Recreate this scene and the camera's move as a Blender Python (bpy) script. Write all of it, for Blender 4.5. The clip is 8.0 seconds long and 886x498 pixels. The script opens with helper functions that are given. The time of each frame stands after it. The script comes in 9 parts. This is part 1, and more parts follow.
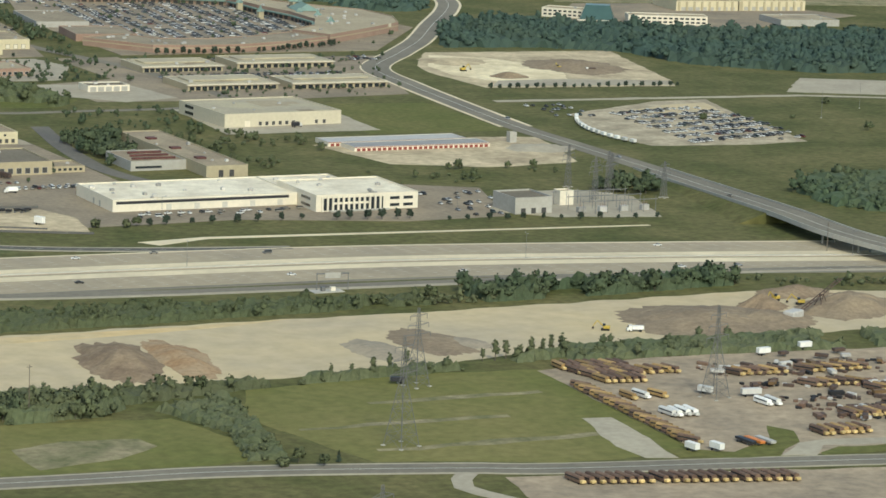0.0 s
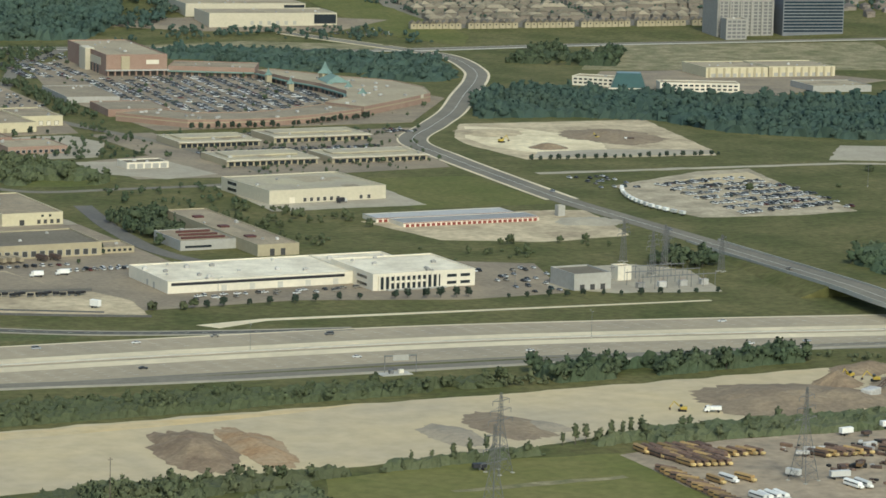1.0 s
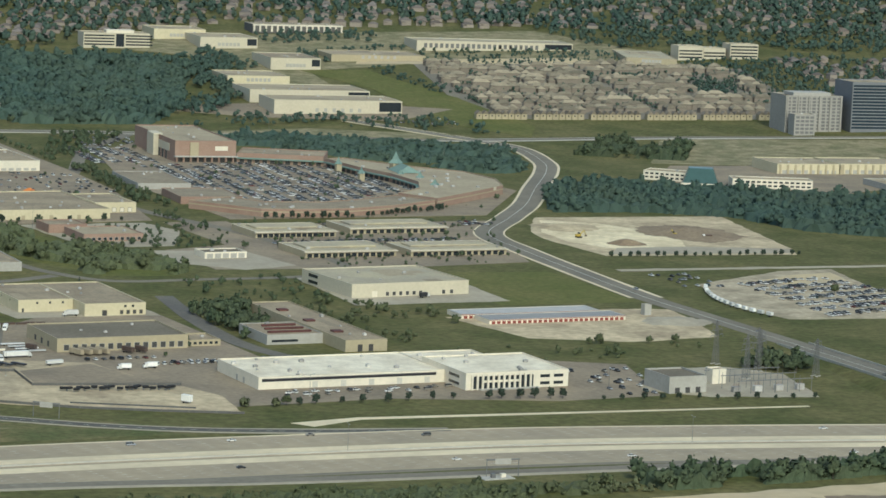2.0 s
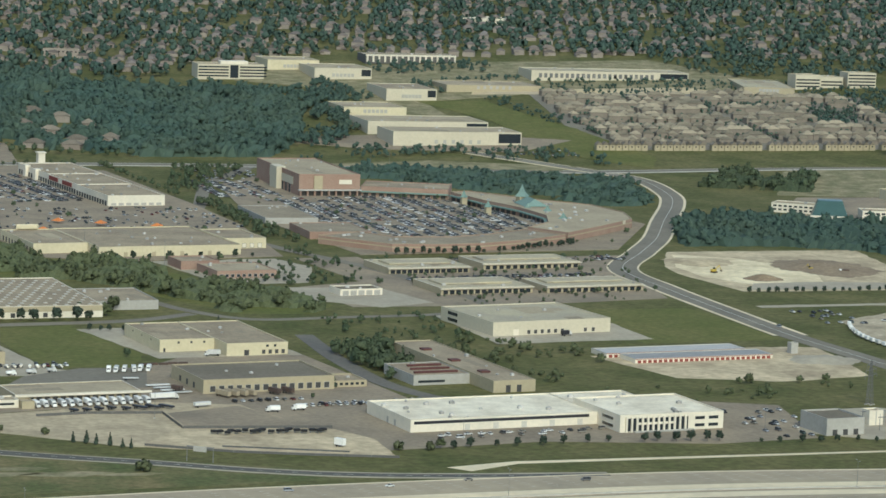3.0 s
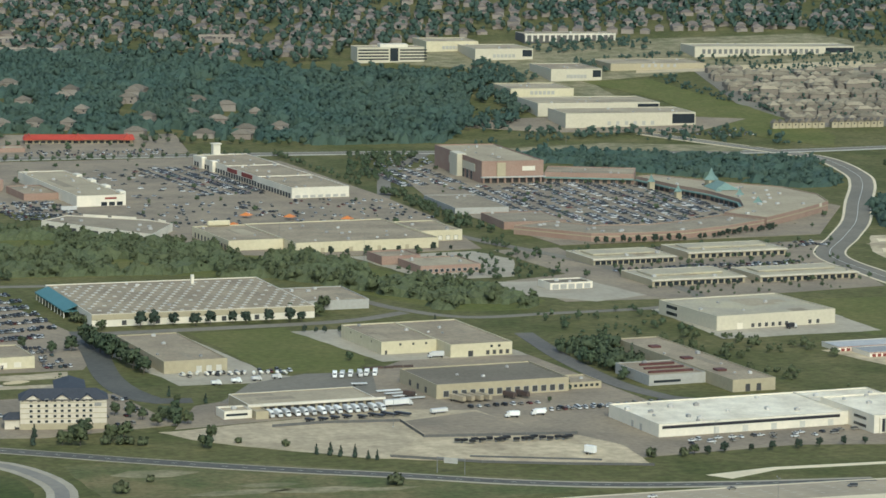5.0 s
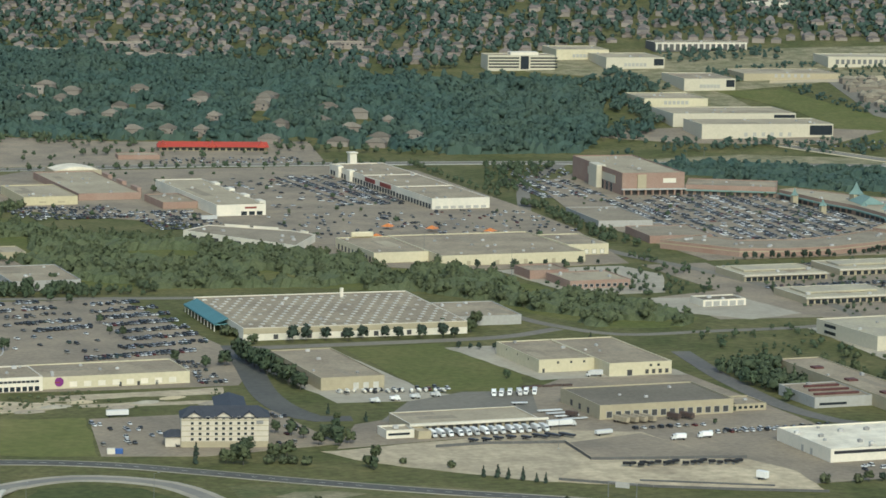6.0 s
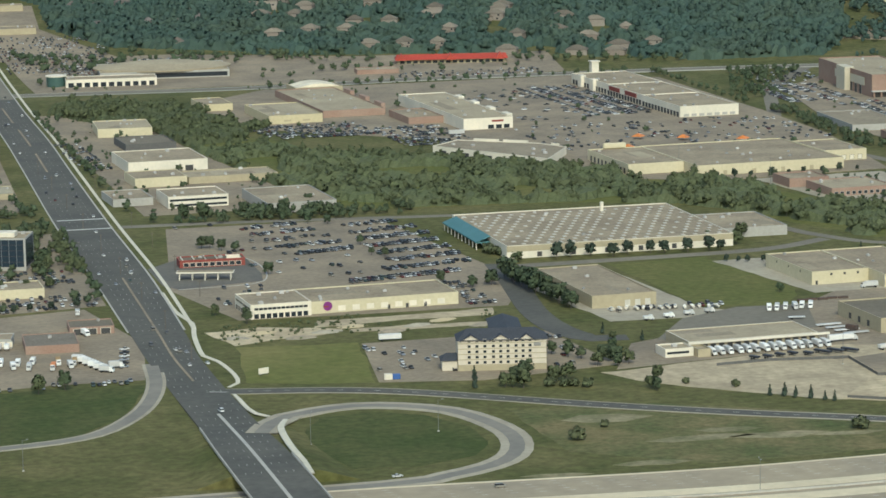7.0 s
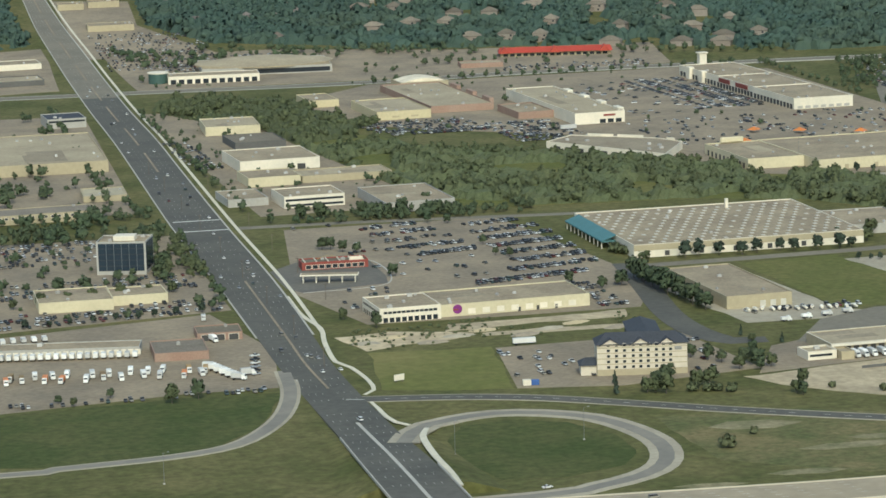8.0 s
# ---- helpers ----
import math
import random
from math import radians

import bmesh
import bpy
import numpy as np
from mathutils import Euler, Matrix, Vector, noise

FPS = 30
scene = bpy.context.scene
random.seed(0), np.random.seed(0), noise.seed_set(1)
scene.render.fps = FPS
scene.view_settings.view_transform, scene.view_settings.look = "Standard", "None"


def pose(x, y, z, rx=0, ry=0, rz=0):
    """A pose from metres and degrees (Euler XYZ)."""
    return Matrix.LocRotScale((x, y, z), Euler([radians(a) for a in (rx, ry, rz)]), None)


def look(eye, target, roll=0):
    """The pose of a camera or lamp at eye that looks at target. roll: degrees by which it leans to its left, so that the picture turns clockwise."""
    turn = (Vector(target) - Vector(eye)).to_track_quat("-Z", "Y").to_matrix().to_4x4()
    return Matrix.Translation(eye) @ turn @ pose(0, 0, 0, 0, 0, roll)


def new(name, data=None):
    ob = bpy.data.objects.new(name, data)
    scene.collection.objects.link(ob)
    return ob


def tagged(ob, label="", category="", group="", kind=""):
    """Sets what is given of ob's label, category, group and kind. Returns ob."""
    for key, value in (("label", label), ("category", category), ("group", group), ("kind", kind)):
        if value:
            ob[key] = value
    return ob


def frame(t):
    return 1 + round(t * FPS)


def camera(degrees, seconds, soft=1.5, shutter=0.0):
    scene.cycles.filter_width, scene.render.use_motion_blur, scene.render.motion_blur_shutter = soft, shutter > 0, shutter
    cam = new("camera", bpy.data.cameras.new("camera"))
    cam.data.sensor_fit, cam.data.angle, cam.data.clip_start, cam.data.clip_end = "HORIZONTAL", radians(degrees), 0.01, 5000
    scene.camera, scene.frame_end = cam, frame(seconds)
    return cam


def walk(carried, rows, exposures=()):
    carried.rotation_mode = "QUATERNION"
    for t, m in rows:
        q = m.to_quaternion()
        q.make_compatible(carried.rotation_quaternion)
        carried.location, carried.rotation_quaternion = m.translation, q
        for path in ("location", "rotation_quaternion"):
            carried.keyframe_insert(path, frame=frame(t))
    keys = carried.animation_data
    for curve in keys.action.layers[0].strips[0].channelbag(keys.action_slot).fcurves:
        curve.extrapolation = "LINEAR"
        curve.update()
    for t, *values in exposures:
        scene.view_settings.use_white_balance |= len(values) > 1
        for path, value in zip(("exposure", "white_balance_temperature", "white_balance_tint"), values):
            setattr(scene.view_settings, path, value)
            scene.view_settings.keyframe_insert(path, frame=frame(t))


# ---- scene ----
cam = camera(16.479, 8.0, soft=1.6)
PATH = [
    (0, look((-518.41, -1396.83, 252.84), (55.26, -252.94, 23.88), 2.121)),
    (0.5, look((-528.25, -1379.79, 254.54), (49.90, -236.95, 31.68), 1.117)),
    (1, look((-538.10, -1362.74, 256.25), (39.74, -216.06, 53.23), 1.456)),
    (1.5, look((-547.94, -1345.70, 257.95), (30.10, -196.27, 71.71), 2.160)),
    (2, look((-557.78, -1328.65, 259.65), (10.61, -171.71, 91.08), 2.414)),
    (2.2, look((-561.72, -1321.83, 260.33), (4.44, -162.57, 100.37), 2.851)),
    (3.5, look((-587.31, -1277.51, 264.76), (-68.21, -97.01, 100.59), 1.427)),
    (4, look((-597.15, -1260.46, 266.46), (-88.44, -75.92, 98.90), 1.121)),
    (4.2, look((-601.09, -1253.65, 267.14), (-98.48, -67.35, 93.71), 0.662)),
    (5.3, look((-622.74, -1216.14, 270.89), (-132.66, -24.56, 97.83), 0.632)),
    (5.5, look((-626.68, -1209.33, 271.57), (-145.33, -14.14, 98.84), 0.129)),
    (6, look((-636.52, -1192.28, 273.27), (-181.55, 13.13, 100.07), 1.026)),
    (6.2, look((-640.46, -1185.46, 273.95), (-204.59, 24.05, 81.36), -0.246)),
    (6.5, look((-646.37, -1175.23, 274.97), (-231.58, 41.44, 80.91), 0.064)),
    (7, look((-656.21, -1158.19, 276.67), (-287.07, 69.74, 62.33), -0.979)),
    (7.5, look((-666.05, -1141.14, 278.38), (-309.98, 90.51, 63.33), -1.326)),
    (8, look((-675.90, -1124.09, 280.08), (-336.22, 111.44, 60.81), -1.699)),
]
walk(cam, PATH, [(0.0, 0.3, 6100, -2), (1.5, 0.14, 5880, -3), (3.5, 0.13, 5660, -3), (5.5, 0.22, 5660, -3), (6.5, 0.21, 5760, -3), (8.0, 0.27, 5900, -3)])

# ---- light ----
sky_world = bpy.data.worlds.new("sky")
scene.world = sky_world
sky_world.use_nodes = True
wn = sky_world.node_tree.nodes
sky_tex = wn.new("ShaderNodeTexSky")
sky_tex.sky_type = "NISHITA"
sky_tex.sun_disc = False
sky_tex.sun_elevation = radians(40)
sky_tex.sun_rotation = radians(188)
sky_tex.dust_density = 3.0
sky_world.node_tree.links.new(sky_tex.outputs[0], wn["Background"].inputs[0])
wn["Background"].inputs[1].default_value = 0.15
sun_lamp = bpy.data.lights.new("sun", "SUN")
sun_lamp.energy, sun_lamp.angle, sun_lamp.color = 1.3, radians(4.0), (1.0, 0.94, 0.78)
sun_ob = new("sun", sun_lamp)
sun_ob.matrix_world = look((-0.13, -0.76, 0.64), (0, 0, 0))


# ---- materials ----
MATS = {}


def mat(name, base, rough=0.8, vary=0.25, coarse=0.05, fine=1.2, tint=None, metal=0.0, bump=0.0, per=None, amount=0.5):
    """A surface whose colour drifts at two scales: coarse and fine are noise scales per metre; tint is the second colour of the
    stains; per: 'object' or 'island' varies the tone from piece to piece."""
    m = bpy.data.materials.new(name)
    m.use_nodes = True
    nt = m.node_tree
    bs = nt.nodes["Principled BSDF"]
    bs.inputs["Roughness"].default_value = rough
    bs.inputs["Metallic"].default_value = metal
    bs.inputs["Specular IOR Level"].default_value = 0.15 if rough > 0.92 else 0.4
    geo = nt.nodes.new("ShaderNodeNewGeometry")
    n1, n2 = nt.nodes.new("ShaderNodeTexNoise"), nt.nodes.new("ShaderNodeTexNoise")
    for n, s, d in ((n1, coarse, 5.0), (n2, fine, 3.0)):
        n.inputs["Scale"].default_value = s
        n.inputs["Detail"].default_value = d
        n.inputs["Roughness"].default_value = 0.62
        nt.links.new(geo.outputs["Position"], n.inputs["Vector"])
    ramp = nt.nodes.new("ShaderNodeMapRange")
    ramp.inputs["From Min"].default_value, ramp.inputs["From Max"].default_value = 0.36, 0.64
    nt.links.new(n1.outputs["Fac"], ramp.inputs["Value"])
    mix = nt.nodes.new("ShaderNodeMix")
    mix.data_type = "RGBA"
    other = tint or tuple(c * (1 - vary) for c in base)
    mix.inputs["A"].default_value, mix.inputs["B"].default_value = (*base, 1), (*other, 1)
    scale = nt.nodes.new("ShaderNodeMath")
    scale.operation, scale.inputs[1].default_value = "MULTIPLY", amount * 2
    nt.links.new(ramp.outputs[0], scale.inputs[0])
    nt.links.new(scale.outputs[0], mix.inputs["Factor"])
    hsv = nt.nodes.new("ShaderNodeHueSaturation")
    val = nt.nodes.new("ShaderNodeMapRange")
    val.inputs["From Min"].default_value, val.inputs["From Max"].default_value = 0.3, 0.7
    val.inputs["To Min"].default_value, val.inputs["To Max"].default_value = 1 - vary, 1 + vary
    nt.links.new(n2.outputs["Fac"], val.inputs["Value"])
    last = val.outputs[0]
    if per:
        info = nt.nodes.new("ShaderNodeObjectInfo") if per == "object" else geo
        rnd = nt.nodes.new("ShaderNodeMapRange")
        spread = {"soft": 0.12, "mid": 0.22}.get(per, 0.32)
        rnd.inputs["To Min"].default_value, rnd.inputs["To Max"].default_value = 1 - spread, 1 + spread
        nt.links.new(info.outputs["Random" if per == "object" else "Random Per Island"], rnd.inputs["Value"])
        mul = nt.nodes.new("ShaderNodeMath")
        mul.operation = "MULTIPLY"
        nt.links.new(last, mul.inputs[0]), nt.links.new(rnd.outputs[0], mul.inputs[1])
        last = mul.outputs[0]
    nt.links.new(last, hsv.inputs["Value"])
    nt.links.new(mix.outputs["Result"], hsv.inputs["Color"])
    nt.links.new(hsv.outputs[0], bs.inputs["Base Color"])
    if bump:
        b = nt.nodes.new("ShaderNodeBump")
        b.inputs["Strength"].default_value, b.inputs["Distance"].default_value = 0.6, bump
        nt.links.new(n2.outputs["Fac"], b.inputs["Height"]), nt.links.new(b.outputs[0], bs.inputs["Normal"])
    MATS[name] = m
    return m


def paint_mat(name, per, shift=0.0):
    """Car paint: one of several plain colours, drawn for each car."""
    m = bpy.data.materials.new(name)
    m.use_nodes = True
    nt = m.node_tree
    bs = nt.nodes["Principled BSDF"]
    bs.inputs["Roughness"].default_value, bs.inputs["Coat Weight"].default_value = 0.5, 0.05
    src = nt.nodes.new("ShaderNodeObjectInfo" if per == "object" else "ShaderNodeNewGeometry")
    ramp = nt.nodes.new("ShaderNodeValToRGB")
    ramp.color_ramp.interpolation = "CONSTANT"
    cols = [(0.0, (0.62, 0.61, 0.57)), (0.16, (0.3, 0.31, 0.32)), (0.3, (0.03, 0.031, 0.034)), (0.48, (0.105, 0.103, 0.1)),
            (0.62, (0.05, 0.05, 0.052)), (0.74, (0.24, 0.22, 0.18)), (0.9, (0.13, 0.03, 0.025)), (0.94, (0.05, 0.075, 0.065))]
    while len(ramp.color_ramp.elements) < len(cols):
        ramp.color_ramp.elements.new(0.5)
    for e, (p, c) in zip(ramp.color_ramp.elements, cols):
        p = p and min(0.97, p + shift * (1 - p))
        e.position, e.color = p, (*c, 1)
    nt.links.new(src.outputs["Random" if per == "object" else "Random Per Island"], ramp.inputs[0])
    nt.links.new(ramp.outputs[0], bs.inputs["Base Color"])
    MATS[name] = m
    return m


def glass_mat(name, base, rough=0.15):
    m = mat(name, base, rough, 0.15, 0.2, 2.0)
    m.node_tree.nodes["Principled BSDF"].inputs["Specular IOR Level"].default_value = 0.5
    return m


mat("grass", (0.0819, 0.088, 0.0279), 0.95, 0.28, 0.02, 0.22, tint=(0.147, 0.131, 0.0521), bump=0.3)
mat("mown", (0.1313, 0.138, 0.0391), 0.95, 0.16, 0.012, 0.2, tint=(0.1995, 0.178, 0.0651), bump=0.2)
mat("lush", (0.0609, 0.077, 0.0223), 0.95, 0.25, 0.025, 0.25, tint=(0.0924, 0.096, 0.0335), bump=0.3)
mat("plot_green", (0.1113, 0.12, 0.0335), 0.95, 0.22, 0.02, 0.25, tint=(0.147, 0.138, 0.0465), bump=0.3)
mat("dry", (0.1837, 0.152, 0.0698), 0.95, 0.26, 0.03, 0.3, tint=(0.0893, 0.104, 0.0372), bump=0.2)
mat("dirt", (0.54, 0.435, 0.255), 0.95, 0.09, 0.012, 0.1, tint=(0.45, 0.375, 0.25), bump=0.3)
mat("sand", (0.58, 0.475, 0.3), 0.95, 0.2, 0.03, 0.2, tint=(0.36, 0.29, 0.185), bump=0.4)
mat("gravel_tan", (0.5, 0.42, 0.285), 0.95, 0.2, 0.05, 0.3, tint=(0.29, 0.245, 0.165), bump=0.2)
mat("pile_dark", (0.2, 0.145, 0.095), 0.95, 0.2, 0.08, 0.5, tint=(0.29, 0.22, 0.14), bump=0.8)
mat("pile_tan", (0.29, 0.225, 0.145), 0.95, 0.18, 0.06, 0.4, tint=(0.22, 0.17, 0.115), bump=0.8)
mat("pile_grey", (0.3, 0.255, 0.185), 0.95, 0.15, 0.06, 0.4, tint=(0.36, 0.3, 0.21), bump=0.5)
mat("dirt_yellow", (0.6, 0.44, 0.21), 0.95, 0.1, 0.02, 0.15, tint=(0.52, 0.42, 0.25), bump=0.3)
mat("pile_orange", (0.33, 0.21, 0.11), 0.95, 0.2, 0.05, 0.5, tint=(0.38, 0.29, 0.18), bump=0.8)
mat("gravel", (0.42, 0.37, 0.27), 0.95, 0.1, 0.025, 0.3, tint=(0.33, 0.29, 0.215), bump=0.1)
mat("lot", (0.315, 0.255, 0.172), 0.95, 0.14, 0.025, 0.35, tint=(0.22, 0.182, 0.13), bump=0.05)
mat("asphalt", (0.1, 0.096, 0.082), 0.95, 0.12, 0.03, 0.3, tint=(0.128, 0.12, 0.1))
mat("asphalt_dark", (0.135, 0.125, 0.108), 0.95, 0.12, 0.03, 0.4, tint=(0.17, 0.155, 0.125))
mat("asphalt_worn", (0.225, 0.2, 0.15), 0.95, 0.12, 0.02, 0.3, tint=(0.18, 0.162, 0.125))
mat("concrete_road", (0.385, 0.315, 0.205), 0.9, 0.09, 0.015, 0.15, tint=(0.31, 0.258, 0.175))
mat("ramp", (0.26, 0.232, 0.18), 0.9, 0.08, 0.03, 0.2, tint=(0.2, 0.182, 0.146))
mat("shoulder", (0.72, 0.61, 0.395), 0.85, 0.08, 0.02, 0.2, tint=(0.58, 0.49, 0.32))
mat("path", (0.66, 0.6, 0.45), 0.8, 0.1, 0.1, 0.6)
mat("kerb", (0.46, 0.43, 0.36), 0.8, 0.1, 0.1, 0.6)
mat("line_paint", (0.62, 0.6, 0.52), 0.7, 0.12, 0.2, 1.0)
mat("white_wall", (0.76, 0.68, 0.53), 0.8, 0.05, 0.04, 0.6, tint=(0.63, 0.58, 0.46))
mat("white_roof", (0.82, 0.735, 0.55), 0.9, 0.08, 0.07, 0.5, tint=(0.62, 0.54, 0.39))
mat("cream", (0.6, 0.53, 0.35), 0.8, 0.06, 0.05, 0.5, tint=(0.54, 0.475, 0.31))
mat("hotel_wall", (0.6, 0.53, 0.41), 0.85, 0.06, 0.05, 0.5)
mat("maroon", (0.11, 0.045, 0.038), 0.8, 0.15, 0.06, 0.6)
mat("tan_wall", (0.41, 0.35, 0.225), 0.85, 0.07, 0.05, 0.5)
mat("yellow_wall", (0.55, 0.475, 0.29), 0.8, 0.07, 0.05, 0.5)
mat("grey_wall", (0.4, 0.38, 0.33), 0.85, 0.08, 0.05, 0.5)
mat("dark_wall", (0.12, 0.115, 0.105), 0.8, 0.1, 0.05, 0.5)
mat("brick_wall", (0.29, 0.185, 0.135), 0.9, 0.12, 0.05, 1.5, tint=(0.33, 0.23, 0.17))
mat("red_wall", (0.24, 0.055, 0.04), 0.7, 0.1, 0.05, 0.6)
mat("red_roof", (0.42, 0.06, 0.035), 0.6, 0.12, 0.06, 0.8, tint=(0.34, 0.05, 0.03))
mat("roof_gravel", (0.36, 0.295, 0.195), 0.95, 0.16, 0.045, 0.5, tint=(0.26, 0.21, 0.142))
mat("roof_tan", (0.41, 0.345, 0.228), 0.95, 0.12, 0.035, 0.5, tint=(0.33, 0.275, 0.185))
mat("roof_worn", (0.25, 0.205, 0.14), 0.95, 0.16, 0.06, 0.6, tint=(0.31, 0.26, 0.18))
mat("roof_dark", (0.165, 0.142, 0.102), 0.95, 0.14, 0.03, 0.5, tint=(0.2, 0.172, 0.125))
mat("roof_beige", (0.46, 0.4, 0.26), 0.95, 0.1, 0.035, 0.5, tint=(0.36, 0.32, 0.235))
mat("roof_blue", (0.055, 0.058, 0.066), 0.8, 0.15, 0.1, 1.0)
mat("roof_brown", (0.2, 0.168, 0.122), 0.9, 0.2, 0.08, 0.8, per="object")
mat("house_roof", (0.15, 0.135, 0.122), 0.9, 0.1, 0.02, 0.8, per="island", tint=(0.16, 0.128, 0.1))
mat("house_wall", (0.25, 0.205, 0.165), 0.9, 0.1, 0.03, 0.8, per="soft", tint=(0.29, 0.255, 0.21))
mat("row_roof", (0.165, 0.145, 0.102), 0.9, 0.14, 0.02, 0.4, per="island", tint=(0.29, 0.245, 0.165))
mat("row_wall", (0.23, 0.195, 0.15), 0.9, 0.08, 0.05, 0.5)
mat("concrete_wall", (0.34, 0.32, 0.28), 0.9, 0.08, 0.05, 0.5)
# Grey for flat panels painting the shade inside openings, lightened as if by haze.
mat("shade_grey", (0.17, 0.165, 0.155), 0.8, 0.12, 0.1, 0.6)
mat("slate_wall", (0.19, 0.195, 0.2), 0.7, 0.1, 0.05, 0.5)
mat("teal_metal", (0.09, 0.2, 0.2), 0.6, 0.12, 0.1, 1.0)
mat("verdigris", (0.19, 0.27, 0.23), 0.9, 0.12, 0.1, 1.0)
mat("stripe_black", (0.03, 0.03, 0.034), 0.5, 0.1, 0.2, 1.0)
mat("unit_metal", (0.42, 0.4, 0.36), 0.6, 0.15, 0.2, 1.0, per="object")
mat("steel", (0.3, 0.3, 0.29), 0.5, 0.12, 0.3, 2.0, metal=0.6)
mat("galvanised", (0.2, 0.195, 0.18), 0.55, 0.1, 0.3, 2.0, metal=0.3)
mat("wood_pole", (0.15, 0.12, 0.09), 0.9, 0.15, 0.3, 2.0)
mat("door_dark", (0.06, 0.058, 0.055), 0.7, 0.12, 0.2, 1.0)
mat("door_light", (0.55, 0.52, 0.44), 0.7, 0.1, 0.2, 1.0)
mat("trailer_white", (0.7, 0.68, 0.62), 0.5, 0.06, 0.2, 1.0, per="object", amount=0.3)
mat("bus_yellow", (0.36, 0.24, 0.09), 0.7, 0.15, 0.2, 1.0, per="object", tint=(0.25, 0.16, 0.07))
mat("bus_rust", (0.12, 0.072, 0.05), 0.8, 0.25, 0.3, 1.0, per="object", tint=(0.16, 0.105, 0.07))
mat("bus_cream", (0.6, 0.44, 0.19), 0.6, 0.12, 0.2, 1.0, per="object")
mat("straw", (0.3, 0.255, 0.15), 0.95, 0.2, 0.06, 0.3, tint=(0.15, 0.145, 0.07))
mat("bus_brown", (0.16, 0.1, 0.045), 0.6, 0.12, 0.2, 1.0)
mat("orange_paint", (0.65, 0.22, 0.05), 0.5, 0.1, 0.2, 1.0)
mat("machine_yellow", (0.5, 0.36, 0.06), 0.6, 0.15, 0.3, 1.5)
mat("rubber", (0.02, 0.02, 0.02), 0.9, 0.1, 0.3, 2.0)
mat("rust", (0.105, 0.065, 0.045), 0.9, 0.25, 0.3, 1.5, tint=(0.07, 0.055, 0.048))
mat("purple_paint", (0.2, 0.03, 0.18), 0.6, 0.1, 0.3, 1.0)
mat("blue_paint", (0.05, 0.11, 0.3), 0.5, 0.1, 0.3, 1.0)
mat("bark", (0.12, 0.1, 0.08), 0.95, 0.2, 0.5, 3.0)
mat("leaf", (0.112, 0.132, 0.062), 0.9, 0.2, 0.03, 0.6, per="mid", tint=(0.115, 0.128, 0.06))
mat("leaf_dark", (0.08, 0.112, 0.058), 0.9, 0.18, 0.02, 0.6, per="mid", tint=(0.1, 0.12, 0.062))
# Far foliage: the bluish veil of distance haze is mixed into its base colour.
mat("leaf_far_haze", (0.066, 0.108, 0.084), 0.9, 0.12, 0.01, 0.1, per="soft", tint=(0.082, 0.116, 0.08))
mat("leaf_blue", (0.062, 0.084, 0.056), 0.9, 0.18, 0.05, 0.6, per="mid")
mat("leaf_olive", (0.15, 0.16, 0.08), 0.9, 0.18, 0.03, 0.6, per="mid", tint=(0.115, 0.135, 0.066))
for key in ("leaf", "leaf_dark", "leaf_far_haze", "leaf_blue", "leaf_olive"):
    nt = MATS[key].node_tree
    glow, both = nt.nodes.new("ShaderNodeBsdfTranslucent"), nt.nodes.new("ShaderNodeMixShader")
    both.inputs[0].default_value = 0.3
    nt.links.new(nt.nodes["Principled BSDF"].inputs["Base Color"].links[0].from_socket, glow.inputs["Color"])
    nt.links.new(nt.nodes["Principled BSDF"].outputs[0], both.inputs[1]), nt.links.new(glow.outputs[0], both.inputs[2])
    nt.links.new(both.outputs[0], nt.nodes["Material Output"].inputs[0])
# Far white walls dulled by haze put into their colour; nearer walls are cream.
mat("far_white", (0.56, 0.5, 0.365), 0.8, 0.06, 0.04, 0.5)
mat("sand_bright", (0.78, 0.67, 0.43), 0.95, 0.16, 0.03, 0.2, tint=(0.58, 0.48, 0.3))
mat("yard_dust", (0.4, 0.315, 0.21), 0.95, 0.2, 0.03, 0.2, tint=(0.27, 0.22, 0.155))
mat("yard_pale", (0.49, 0.4, 0.255), 0.95, 0.18, 0.04, 0.25, tint=(0.35, 0.288, 0.188), bump=0.1)
mat("skylight", (0.52, 0.465, 0.36), 0.4, 0.08, 0.2, 1.0)
glass_mat("glass", (0.03, 0.036, 0.042))
glass_mat("car_glass", (0.02, 0.022, 0.024), 0.5)
MATS["car_glass"].node_tree.nodes["Principled BSDF"].inputs["Specular IOR Level"].default_value = 0.2
glass_mat("glass_blue", (0.03, 0.045, 0.06))
glass_mat("glass_green", (0.06, 0.11, 0.095), 0.3)
paint_mat("car_paint", "object", 0.3)
paint_mat("car_paint_many", "island", 0.02)
paint_mat("car_paint_pale", "island", 0.42)


# ---- building blocks ----
def rise(x, y):
    """The height of the land: level near the highway, rising gently to the far suburbs."""
    q = math.hypot(x + 700, y + 1400) - 2900
    return 0.0 if q <= 0 else 0.085 * q * q / (q + 500)


def mesh_of(bm, name, mats):
    me = bpy.data.meshes.new(name)
    bm.to_mesh(me)
    bm.free()
    for m in mats if isinstance(mats, (list, tuple)) else [mats]:
        me.materials.append(MATS[m])
    return me


def part(name, bm, material, parent, label=""):
    ob = new(name, bm if isinstance(bm, bpy.types.Mesh) else mesh_of(bm, name, material))
    ob.parent = parent
    if label:
        ob["label"] = label
    return ob


def thing(name, label, category, x, y, z=0.0, rot=0.0, group="", kind=""):
    ob = new(name)
    ob.matrix_basis = pose(x, y, z, 0, 0, rot)
    ob.empty_display_size = 1.0
    return tagged(ob, label, category, group, kind)


